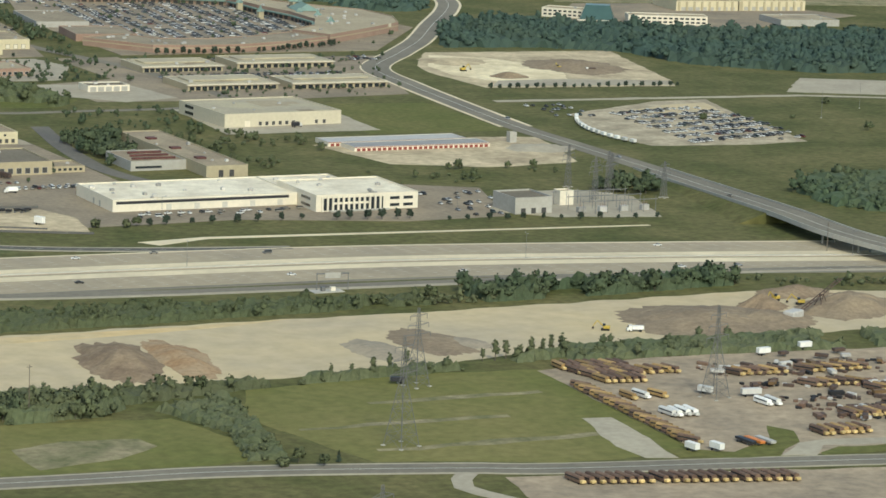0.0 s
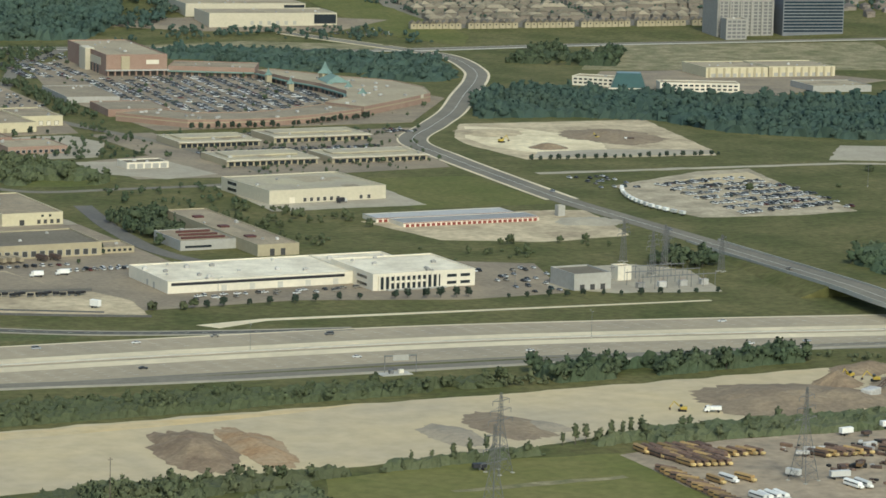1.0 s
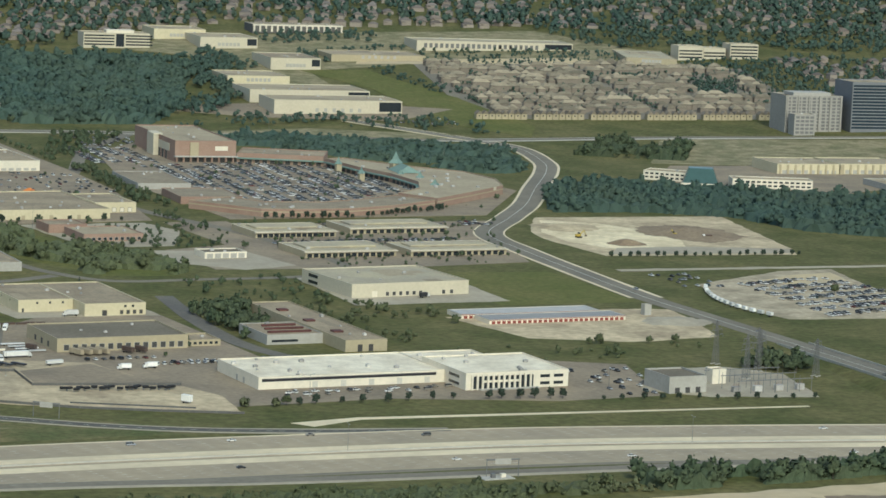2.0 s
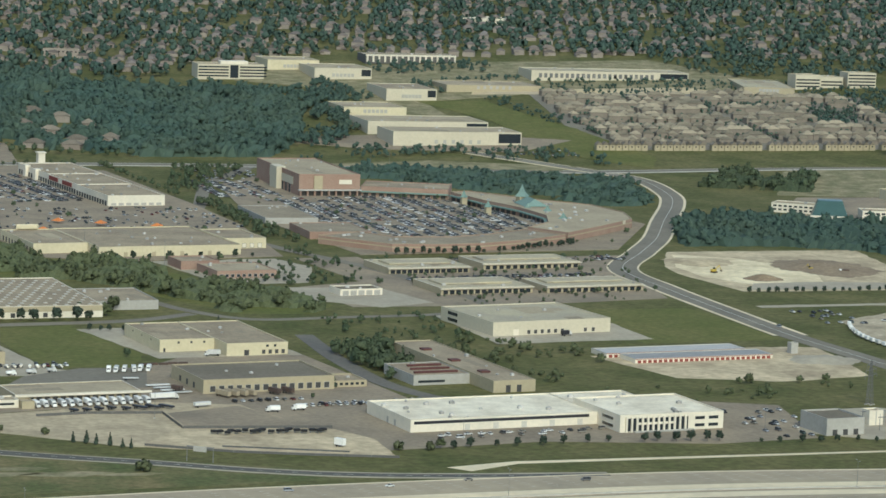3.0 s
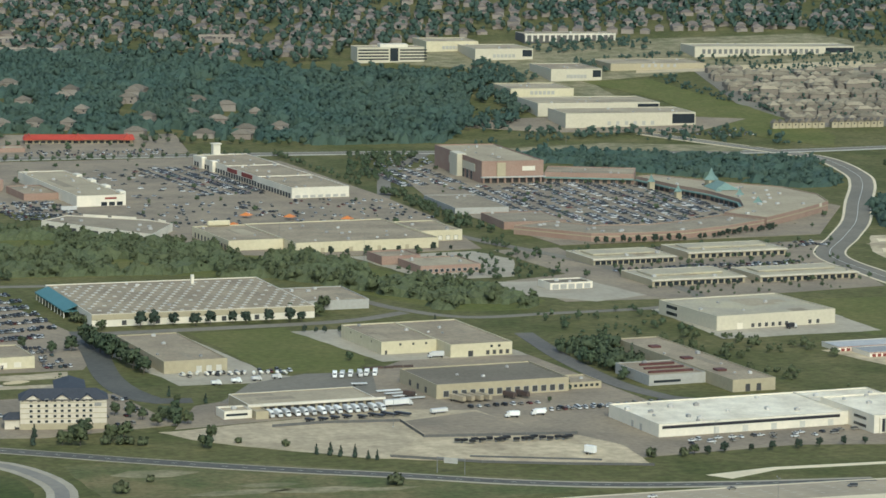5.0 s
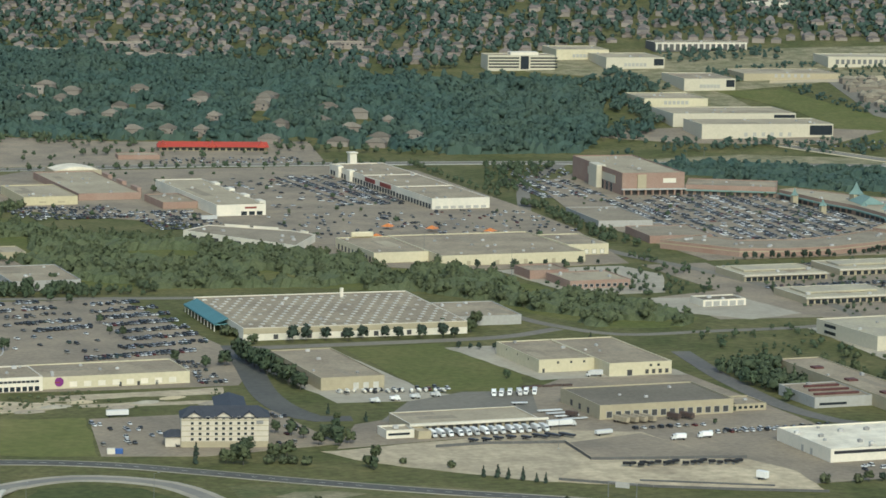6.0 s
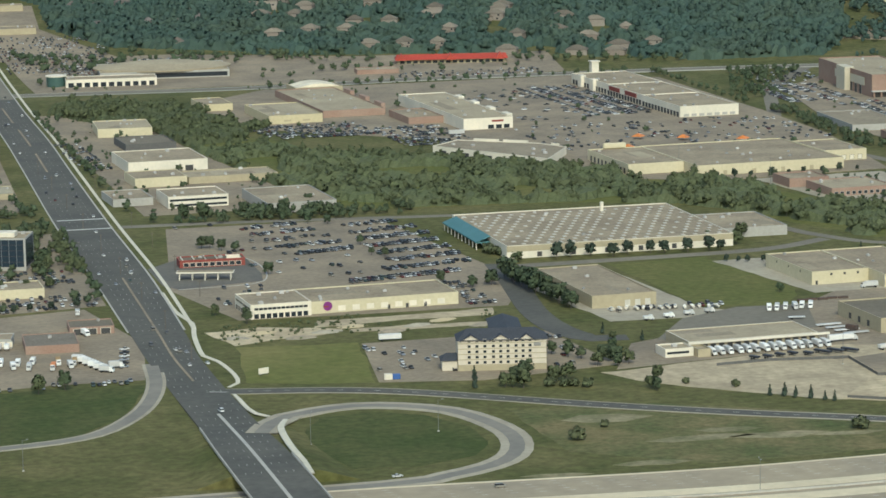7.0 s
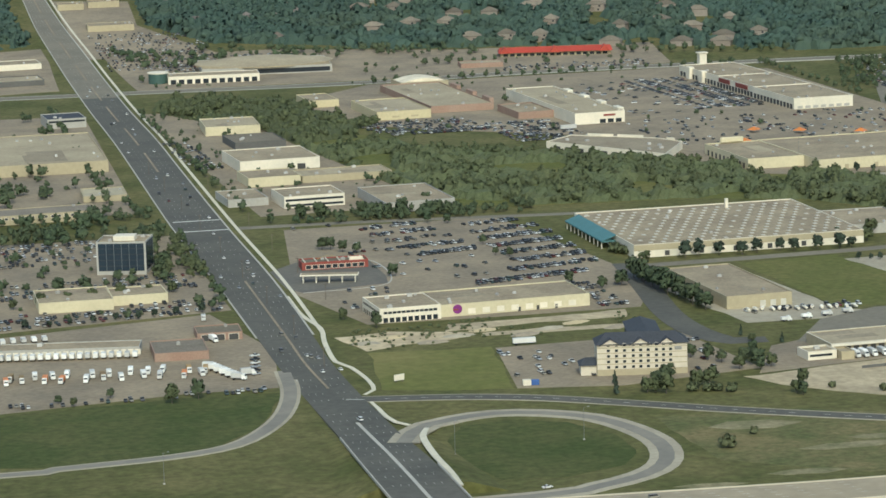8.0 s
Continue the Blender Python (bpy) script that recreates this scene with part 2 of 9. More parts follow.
def add_box(bm, x0, y0, z0, x1, y1, z1, mi=0, bevel=0.0):
    v = [bm.verts.new(c) for c in ((x0, y0, z0), (x1, y0, z0), (x1, y1, z0), (x0, y1, z0), (x0, y0, z1), (x1, y0, z1), (x1, y1, z1), (x0, y1, z1))]
    fs = [bm.faces.new([v[i] for i in f]) for f in ((3, 2, 1, 0), (4, 5, 6, 7), (0, 1, 5, 4), (1, 2, 6, 5), (2, 3, 7, 6), (3, 0, 4, 7))]
    for f in fs:
        f.material_index = mi
    if bevel:
        bmesh.ops.bevel(bm, geom=list({e for f in fs for e in f.edges}), offset=bevel, segments=1, affect="EDGES")
    return bm


def box_bm(*a, **k):
    return add_box(bmesh.new(), *a, **k)


def add_rod(bm, a, b, r0, r1=None, n=6, mi=0):
    a, b = Vector(a), Vector(b)
    r1 = r0 if r1 is None else r1
    q = (b - a).to_track_quat("Z", "Y")
    rings = []
    for c, r in ((a, r0), (b, r1)):
        rings.append([bm.verts.new(c + q @ Vector((r * math.cos(6.2832 * i / n), r * math.sin(6.2832 * i / n), 0))) for i in range(n)])
    for i in range(n):
        bm.faces.new((rings[0][i], rings[0][(i + 1) % n], rings[1][(i + 1) % n], rings[1][i])).material_index = mi
    bm.faces.new(rings[0][::-1]).material_index = mi
    bm.faces.new(rings[1]).material_index = mi
    return bm


RAGGED = {"straw", "plot_green", "grass", "mown", "lush", "dry", "dirt", "sand", "gravel", "sand_bright", "gravel_tan", "yard_dust", "yard_pale"}


def ragged(pts, step=7.0, swing=1.8):
    """The outline of loose ground, worn uneven along its edges."""
    out = []
    for (x0, y0), (x1, y1) in zip(pts, [*pts[1:], pts[0]]):
        n = max(1, int(math.hypot(x1 - x0, y1 - y0) / step))
        for k in range(n):
            x, y = x0 + (x1 - x0) * k / n, y0 + (y1 - y0) * k / n
            out.append((x + swing * noise.noise(Vector((x * 0.06, y * 0.06, 3))), y + 1.6 * swing * noise.noise(Vector((x * 0.06, y * 0.06, 9)))))
    return out


def patch(name, material, pts, top=0.06, label="", category="ground", kind="structure"):
    """A level piece of ground with a thickness, laid on the land."""
    bm = bmesh.new()
    if material in RAGGED:
        pts = ragged(pts)
    f = bm.faces.new([bm.verts.new((x, y, 0)) for x, y in pts])
    f.normal_update()
    if f.normal.z < 0:
        f.normal_flip()
    far = any(rise(x, y) > 0 for x, y in pts)
    if far:
        bmesh.ops.triangulate(bm, faces=bm.faces[:])
        for _ in range(5):
            long_edges = [e for e in bm.edges if e.calc_length() > 40]
            if not long_edges:
                break
            bmesh.ops.subdivide_edges(bm, edges=long_edges, cuts=1)
            bmesh.ops.triangulate(bm, faces=[g for g in bm.faces if len(g.verts) > 3])
    ext = bmesh.ops.extrude_face_region(bm, geom=bm.faces[:])
    up = [v for v in ext["geom"] if isinstance(v, bmesh.types.BMVert)]
    ups = set(up)
    for v in bm.verts:
        v.co.z = rise(v.co.x, v.co.y) + (top + (0.3 if far else 0) if v in ups else -0.4)
    bmesh.ops.recalc_face_normals(bm, faces=bm.faces[:])
    return tagged(new(name, mesh_of(bm, name, material)), label, category, "", kind)


def smooth_line(pts, step=10.0):
    """Points along a smooth line through the given ones; each may carry more numbers, which glide too."""
    p = [np.array(q, float) for q in pts]
    p = [2 * p[0] - p[1]] + p + [2 * p[-1] - p[-2]]
    out = []
    for i in range(1, len(p) - 2):
        a, b, c, d = p[i - 1 : i + 3]
        n = max(1, int(np.linalg.norm((c - b)[:2]) / step))
        for k in range(n):
            t = k / n
            out.append(0.5 * (2 * b + (c - a) * t + (2 * a - 5 * b + 4 * c - d) * t * t + (3 * b - a - 3 * c + d) * t**3))
    return out + [p[-2]]


def ribbon(name, material, pts, top=0.15, off=0.0, width=None, label="", category="road", kind="structure", thick=0.5, dash=None):
    """A road: a strip along a smooth line of (x, y, width[, height]); off shifts it sideways; dash: (on, off) metres."""
    line = smooth_line([(*q, 0) if len(q) == 3 else q for q in pts], 3.0 if dash else 10.0)
    bm = bmesh.new()
    prev, run = None, 0.0
    for i, q in enumerate(line):
        d = line[min(i + 1, len(line) - 1)] - line[max(i - 1, 0)]
        n = np.array([-d[1], d[0]]) / (math.hypot(d[0], d[1]) + 1e-9)
        w = width or q[2]
        z = rise(q[0], q[1]) + q[3] + top + (0.3 if rise(q[0], q[1]) > 0 else 0)
        c = q[:2] + n * off
        l, r = c + n * w / 2, c - n * w / 2
        ring = [bm.verts.new((*l, z)), bm.verts.new((*r, z)), bm.verts.new((*r, z - thick)), bm.verts.new((*l, z - thick))]
        if prev:
            seg = math.hypot(*(q[:2] - line[i - 1][:2]))
            run += seg
            if not dash or run % (dash[0] + dash[1]) < dash[0]:
                for a in range(4):
                    bm.faces.new((prev[a], ring[a], ring[(a + 1) % 4], prev[(a + 1) % 4]))
        prev = ring
    loose = [v for v in bm.verts if not v.link_faces]
    bmesh.ops.delete(bm, geom=loose, context="VERTS")
    bmesh.ops.recalc_face_normals(bm, faces=bm.faces[:])
    return tagged(new(name, mesh_of(bm, name, material)), label, category, "", kind)


def arrays_of(bm):
    """Vertices, triangles and material numbers of a bmesh, for joining many copies."""
    bmesh.ops.triangulate(bm, faces=bm.faces[:])
    bm.verts.index_update()
    v = np.array([tuple(q.co) for q in bm.verts], np.float32)
    f = np.array([[q.index for q in g.verts] for g in bm.faces], np.int32)
    m = np.array([g.material_index for g in bm.faces], np.int32)
    bm.free()
    return v, f, m


def many(name, mats, kinds, places, label, category, parent=None, soft=False):
    """One mesh of many small things nobody counts: places are (kind, x, y, z, scale, turn, stretch)."""
    vs, fs, ms, ns, base = [], [], [], [], 0
    for k, x, y, z, s, turn, st in places:
        v, f, m = kinds[k][:3]
        c, sn = math.cos(turn) * s, math.sin(turn) * s
        q = np.empty_like(v)
        q[:, 0], q[:, 1], q[:, 2] = x + c * v[:, 0] - sn * v[:, 1], y + sn * v[:, 0] + c * v[:, 1], z + s * st * v[:, 2]
        vs.append(q), fs.append(f + base), ms.append(m)
        if soft:
            b, e = kinds[k][3], np.empty_like(v)
            cu, su = math.cos(turn), math.sin(turn)
            e[:, 0], e[:, 1], e[:, 2] = cu * b[:, 0] - su * b[:, 1], su * b[:, 0] + cu * b[:, 1], b[:, 2]
            ns.append(e)
        base += len(v)
    if not vs:
        return None
    v, f, m = np.concatenate(vs), np.concatenate(fs), np.concatenate(ms)
    me = bpy.data.meshes.new(name)
    me.vertices.add(len(v)), me.loops.add(3 * len(f)), me.polygons.add(len(f))
    me.vertices.foreach_set("co", v.ravel())
    me.loops.foreach_set("vertex_index", f.ravel())
    me.polygons.foreach_set("loop_start", np.arange(0, 3 * len(f), 3, dtype=np.int32))
    me.polygons.foreach_set("material_index", m)
    me.polygons.foreach_set("use_smooth", np.full(len(f), soft, bool))
    for q in mats:
        me.materials.append(MATS[q])
    me.update(calc_edges=True)
    if soft:
        me.normals_split_custom_set_from_vertices(np.concatenate(ns))
    ob = new(name, me)
    if parent:
        ob.parent = parent
    return tagged(ob, label, category, "", "stuff")


def inside(x, y, poly):
    hit, j = False, len(poly) - 1
    for i in range(len(poly)):
        (xi, yi), (xj, yj) = poly[i], poly[j]
        if (yi > y) != (yj > y) and x < (xj - xi) * (y - yi) / (yj - yi) + xi:
            hit = not hit
        j = i
    return hit


# ---- trees ----
G = 0.8507
H_ = 0.5257
ICO_V = [(-H_, G, 0), (H_, G, 0), (-H_, -G, 0), (H_, -G, 0), (0, -H_, G), (0, H_, G), (0, -H_, -G), (0, H_, -G), (G, 0, -H_), (G, 0, H_), (-G, 0, -H_), (-G, 0, H_)]
ICO_F = ["0 11 5", "0 5 1", "0 1 7", "0 7 10", "0 10 11", "1 5 9", "5 11 4", "11 10 2", "10 7 6", "7 1 8", "3 9 4", "3 4 2", "3 2 6", "3 6 8", "3 8 9", "4 9 5", "2 4 11", "6 2 10", "8 6 7", "9 8 1"]
ICO_F = [[int(k) for k in f.split()] for f in ICO_F]


def crown_bm(rng, r, hgt, lumps, leaves, conifer=False, leaf=0.13):
    """A crown of overlapping uneven lumps with leaf sprays all over and round them; its foot is at z = 0."""
    bm = bmesh.new()
    lay = bm.verts.layers.float_vector.new("bend")
    heart = Vector((0, 0, hgt * 0.42))

    def outward(p):
        if conifer:
            return Vector((p.x, p.y, 0.45 * math.hypot(p.x, p.y) + 0.2 * r)).normalized()
        q = p - heart
        return Vector((q.x / r, q.y / r, q.z / (hgt * 0.5) + 0.25)).normalized()

    def lump(c, size, sq):
        turn = Euler((rng.uniform(0, 6), rng.uniform(0, 6), 0)).to_matrix()
        vs = []
        for p in ICO_V:
            q = turn @ Vector(p) * size * rng.uniform(0.78, 1.22)
            v = bm.verts.new((q.x + c[0], q.y + c[1], max(0.05, q.z * sq + c[2])))
            v[lay] = (outward(v.co) * 0.55 + q.normalized() * 0.6).normalized()
            vs.append(v)
        for f in ICO_F:
            bm.faces.new([vs[k] for k in f])

    centres = []
    if not conifer:
        lump((0, 0, hgt * 0.5), r * 0.7, hgt / r * 0.5)
        centres.append((Vector((0, 0, hgt * 0.5)), r * 0.72, hgt / r * 0.5))
    for i in range(lumps):
        a, u = 2.4 * i + rng.uniform(-0.5, 0.5), (i + 0.5) / lumps
        if conifer:
            z, rad = hgt * u * 0.92, r * (1.0 - u) * 0.4
            size, sq = r * (1.08 - u) * rng.uniform(0.55, 0.75), 1.3
        else:
            z = hgt * (0.2 + 0.66 * u) + rng.uniform(-0.06, 0.06) * hgt
            prof = math.sqrt(max(0.05, 1 - ((z / hgt - 0.46) / 0.54) ** 2))
            rad, size, sq = r * prof * rng.uniform(0.5, 0.72), r * rng.uniform(0.26, 0.46), rng.uniform(0.7, 0.95)
        c = (rad * math.cos(a), rad * math.sin(a), z)
        lump(c, size, sq)
        centres.append((Vector(c), size, sq))
    for i in range(leaves):
        c, size, sq = centres[i % len(centres)]
        d = Vector((rng.gauss(0, 1), rng.gauss(0, 1), rng.gauss(0.25, 1))).normalized() * size * rng.uniform(0.92, 1.2)
        p = c + Vector((d.x, d.y, d.z * sq))
        if p.z < 0.05:
            continue
        q, k = Euler((rng.uniform(0, 6), rng.uniform(0, 6), rng.uniform(0, 6))).to_matrix(), r * leaf * rng.uniform(0.6, 1.4)
        bend = (outward(p) * 0.8 + d.normalized() * 0.35 + Vector((rng.uniform(-1, 1), rng.uniform(-1, 1), rng.uniform(-1, 1))) * 0.22).normalized()
        vs = [bm.verts.new(p + q @ Vector(e) * k) for e in ((-1, -0.4, 0), (0.2, -0.8, 0.2), (1, 0.2, 0), (-0.1, 0.8, 0.3))]
        for v in vs:
            v[lay] = bend
        bm.faces.new(vs)
    return bm


def bent(me):
    """Turns the shading of a crown outwards, as a mass of leaves is lit."""
    n = np.empty(len(me.vertices) * 3, np.float32)
    me.attributes["bend"].data.foreach_get("vector", n)
    me.polygons.foreach_set("use_smooth", np.ones(len(me.polygons), bool))
    me.normals_split_custom_set_from_vertices(n.reshape(-1, 3))
    return me


def trunk_bm(rng, hgt, r, limbs=4):
    bm = bmesh.new()
    add_rod(bm, (0, 0, -0.3), (0.1, 0, hgt * 0.55), r, r * 0.55, 7)
    for i in range(limbs):
        a, z = 6.283 * i / limbs + rng.uniform(-0.5, 0.5), hgt * rng.uniform(0.28, 0.5)
        add_rod(bm, (0.05, 0, z), (math.cos(a) * hgt * 0.2, math.sin(a) * hgt * 0.2, z + hgt * 0.25), r * 0.45, r * 0.15, 5)
    return bm


TREE_RNG = random.Random(11)
TREE_KINDS = {}
for key, (leaf, th, cr, ch, cz, con, words) in {
    "broad": ("leaf", 9.0, 3.9, 7.2, 1.8, False, "broad leafy green deciduous tree standing in grass"),
    "broad2": ("leaf_dark", 9.0, 3.4, 7.6, 1.4, False, "dense dark green deciduous tree beside a lot"),
    "round": ("leaf_blue", 6.0, 2.2, 5.0, 0.9, False, "small round dark ornamental tree in a row"),
    "bush": ("leaf_olive", 4.0, 2.6, 3.6, 0.2, False, "low olive green bush in rough grass"),
    "conifer": ("leaf_blue", 8.0, 2.0, 7.6, 0.5, True, "narrow dark evergreen conifer tree"),
    "poplar": ("leaf_olive", 10.0, 1.6, 8.6, 1.2, False, "slender pale green young poplar tree"),
}.items():
    TREE_KINDS[key] = dict(
        trunk=mesh_of(trunk_bm(TREE_RNG, th, 0.022 * th, 4), "trunk", "bark"),
        crowns=[bent(mesh_of(crown_bm(TREE_RNG, cr, ch, 11 if not con else 8, 210, con), "crown", leaf)) for _ in range(4)], cz=cz, words=words)


def tree(kind, x, y, s=1.0):
    k = TREE_KINDS[kind]
    ob = thing("conifer_tree" if kind == "conifer" else "bush" if kind == "bush" else "tree", k["words"], "bush" if kind == "bush" else "tree",
               x, y, rise(x, y), TREE_RNG.uniform(0, 360), group="trees")
    ob.scale = (s * TREE_RNG.uniform(0.9, 1.1), s * TREE_RNG.uniform(0.9, 1.1), s * TREE_RNG.uniform(0.88, 1.12))
    part("trunk", k["trunk"], None, ob)
    part("crown", TREE_RNG.choice(k["crowns"]), None, ob).location.z = k["cz"]
    return ob


def tree_row(kind, x0, y0, x1, y1, n, s=1.0, jitter=1.5):
    for i in range(n):
        u = (i + 0.5) / n
        tree(kind, x0 + (x1 - x0) * u + TREE_RNG.uniform(-jitter, jitter), y0 + (y1 - y0) * u + TREE_RNG.uniform(-jitter, jitter), s * TREE_RNG.uniform(0.75, 1.25))


def wood_kinds(seed, lumps, leaves, leaf=0.16):
    """Trees with trunks for the woods: crown in slot 0, bark in slot 1."""
    rng, out = random.Random(seed), []
    for r, hgt, con in ((3.6, 7.5, False), (3.0, 8.2, False), (4.3, 7.0, False), (2.2, 8.0, True), (2.6, 3.4, False), (3.3, 6.2, False)):
        bm = crown_bm(rng, r, hgt, lumps, leaves, con, leaf)
        for v in bm.verts:
            v.co.z += 1.2 if hgt > 5 else 0.0
        add_rod(bm, (0, 0, -0.5), (0, 0, hgt * 0.4), 0.18, 0.1, 3, 1)
        bmesh.ops.triangulate(bm, faces=bm.faces[:])
        lay = bm.verts.layers.float_vector["bend"]
        bend = np.array([tuple(v[lay]) if v[lay].length > 0.1 else (0, -0.7, 0.7) for v in bm.verts], np.float32)
        out.append((*arrays_of(bm), bend))
    return out


WOOD_NEAR, WOOD_FAR = wood_kinds(3, 6, 44), wood_kinds(4, 3, 16, 0.22)
WOOD_DISTANT = wood_kinds(5, 1, 10, 0.26)


FOOT = []


def built_over(x, y, margin=3.0, feet=None):
    """Whether a building stands at, or close to, this spot of the plan."""
    for bx, by, w, d, c, s in FOOT if feet is None else feet:
        u, v = c * (x - bx) + s * (y - by), -s * (x - bx) + c * (y - by)
        if -margin < u < w + margin and -margin < v < d + margin:
            return True
    return False


def grows(x, y, poly, seed, gap, feet, margin):
    """Whether a wood covers this spot of the plan."""
    if noise.noise(Vector((x * 0.02, y * 0.02, seed))) <= -0.5 + gap * 2 or not inside(x, y, poly):
        return False
    return not built_over(x, y, margin, feet)


def canopy(poly, seed, gap, cell, hgt, leaf):
    """The closed lower canopy of a wood: an uneven leafy sheet between the crowns, falling to the ground at its edges."""
    xs, ys = [p[0] for p in poly], [p[1] for p in poly]
    x0, y0 = min(xs) - cell, min(ys) - cell
    nx, ny = int((max(xs) - x0) / cell) + 3, int((max(ys) - y0) / cell) + 3
    feet = [f for f in FOOT if x0 - 160 < f[0] < max(xs) + 160 and y0 - 160 < f[1] < max(ys) + 160]
    wide = np.array([[grows(x0 + (i + 0.5) * cell, y0 + (j + 0.5) * cell, poly, seed, gap, feet, 1.0) for j in range(ny)] for i in range(nx)])
    verts, index, faces = [], {}, []
    for i in range(nx):
        for j in range(ny):
            x, y = x0 + (i + 0.3 * math.sin(3.1 * i + 1.7 * j)) * cell, y0 + (j + 0.3 * math.sin(2.3 * i - 2.9 * j)) * cell
            core = 0 < i < nx - 1 and 0 < j < ny - 1 and wide[i - 1 : i + 1, j - 1 : j + 1].all()
            z = hgt * (0.72 + 0.5 * noise.noise(Vector((x * 0.09, y * 0.09, 4))) + 0.75 * noise.noise(Vector((x * 1.55 / cell, y * 1.55 / cell, 8)))) if core else -0.6
            index[i, j] = len(verts)
            verts.append((x, y, rise(x, y) + z))
    for i in range(nx - 1):
        for j in range(ny - 1):
            if wide[i, j]:
                faces.append((index[i, j], index[i + 1, j], index[i + 1, j + 1], index[i, j + 1]))
    me = bpy.data.meshes.new("lower_canopy")
    me.from_pydata(verts, [], faces)
    me.materials.append(MATS[leaf])
    return me


def wood(name, poly, spacing, s, label, leaf="leaf_dark", far=False, mix=(0, 1, 2), seed=1, gap=0.12, uneven=0.35, closed=False):
    rng = random.Random(seed)
    xs, ys = [p[0] for p in poly], [p[1] for p in poly]
    places = []
    n = int((max(xs) - min(xs)) * (max(ys) - min(ys)) / spacing**2)
    for _ in range(n):
        x, y = rng.uniform(min(xs), max(xs)), rng.uniform(min(ys), max(ys))
        if inside(x, y, poly) and noise.noise(Vector((x * 0.02, y * 0.02, seed))) > -0.5 + gap * 2 and not built_over(x, y):
            k = s * rng.uniform(1 - uneven, 1 + uneven)
            places.append((rng.choice(mix), x, y, rise(x, y), k, rng.uniform(0, 6.28), rng.uniform(0.8, 1.15)))
    ob = many(name, [leaf, "bark"], WOOD_DISTANT if far == 2 else WOOD_FAR if far else WOOD_NEAR, places, label, "trees", soft=True)
    if closed:
        part("lower_canopy", canopy(poly, seed, gap, 5.0 if far else spacing * 0.42, 6.6 * s, leaf), None, ob)
    return ob


# ---- vehicles ----
def car_bm(kind):
    """A car lengthwise along x: stations with floor, belt and roof corners; slot 0 paint, slot 1 glass."""
    if kind == "sedan":
        st = [(-2.3, .45, .75, .75, .72), (-2.2, .3, .92, .92, .82), (-1.55, .3, .98, .98, .88), (-1.0, .3, 1.0, 1.4, .88), (.15, .3, 1.0, 1.44, .88), (.95, .3, .96, .97, .88), (2.0, .3, .82, .82, .84), (2.3, .42, .68, .68, .7)]
    elif kind == "van":
        st = [(-2.45, .4, 1.0, 1.1, .85), (-2.35, .35, 1.1, 1.78, .92), (-1.6, .32, 1.12, 1.85, .93), (0.2, .32, 1.12, 1.85, .93), (.9, .32, 1.1, 1.78, .93), (1.5, .32, 1.08, 1.1, .93), (2.3, .35, .95, .95, .88), (2.5, .45, .75, .75, .75)]
    else:
        st = [(-2.75, .5, 1.0, 1.0, .9), (-2.7, .42, 1.05, 1.05, .93), (-.55, .4, 1.05, 1.05, .93), (-.4, .4, 1.08, 1.72, .93), (.6, .4, 1.08, 1.75, .93), (1.3, .4, 1.05, 1.06, .93), (2.5, .42, .98, .98, .88), (2.7, .5, .8, .8, .8)]
    bm = bmesh.new()
    rings = []
    for x, z0, z1, z2, w in st:
        wr = w * (0.8 if z2 - z1 > 0.2 else 0.93)
        rings.append([bm.verts.new(c) for c in ((x, -w, z0), (x, -w, z1), (x, -wr, z2 + 0.001), (x, wr, z2 + 0.001), (x, w, z1), (x, w, z0))])
    for i in range(len(st) - 1):
        a, b = rings[i], rings[i + 1]
        tall = [st[k][3] - st[k][2] > 0.2 for k in (i, i + 1)]
        for k in range(6):
            f = bm.faces.new((a[k], b[k], b[(k + 1) % 6], a[(k + 1) % 6]))
            glassy = (k in (1, 3) and any(tall)) or (k == 2 and tall[0] != tall[1])
            f.material_index = 1 if glassy else 0
    bm.faces.new(rings[0]), bm.faces.new(rings[-1][::-1])
    bmesh.ops.recalc_face_normals(bm, faces=bm.faces[:])
    return bm


def split_mesh(bm, slot, name, material):
    b2 = bm.copy()
    bmesh.ops.delete(b2, geom=[f for f in b2.faces if f.material_index != slot], context="FACES")
    for f in b2.faces:
        f.material_index = 0
    return mesh_of(b2, name, material)


def axle_mesh(r, w, half):
    """An axle with a wheel at each end."""
    bm = bmesh.new()
    for y in (-half, half):
        add_rod(bm, (0, y - w / 2, 0), (0, y + w / 2, 0), r, r, 10)
    add_rod(bm, (0, -half, 0), (0, half, 0), 0.08, 0.08, 6)
    return mesh_of(bm, "axle", "rubber")


CAR_AXLE, TRUCK_AXLE = axle_mesh(0.33, 0.22, 0.8), axle_mesh(0.5, 0.35, 1.02)
CAR_PARTS, CAR_ARRAYS = {}, []
for kind in ("sedan", "van", "pickup"):
    bm = car_bm(kind)
    CAR_PARTS[kind] = (split_mesh(bm, 0, "body", "car_paint"), split_mesh(bm, 1, "glazing", "car_glass"))
    for x in (-1.45, 1.45):
        add_box(bm, x - 0.33, -0.86, 0.0, x + 0.33, 0.86, 0.6, 2)
    CAR_ARRAYS.append(arrays_of(bm))
CAR_RNG = random.Random(5)


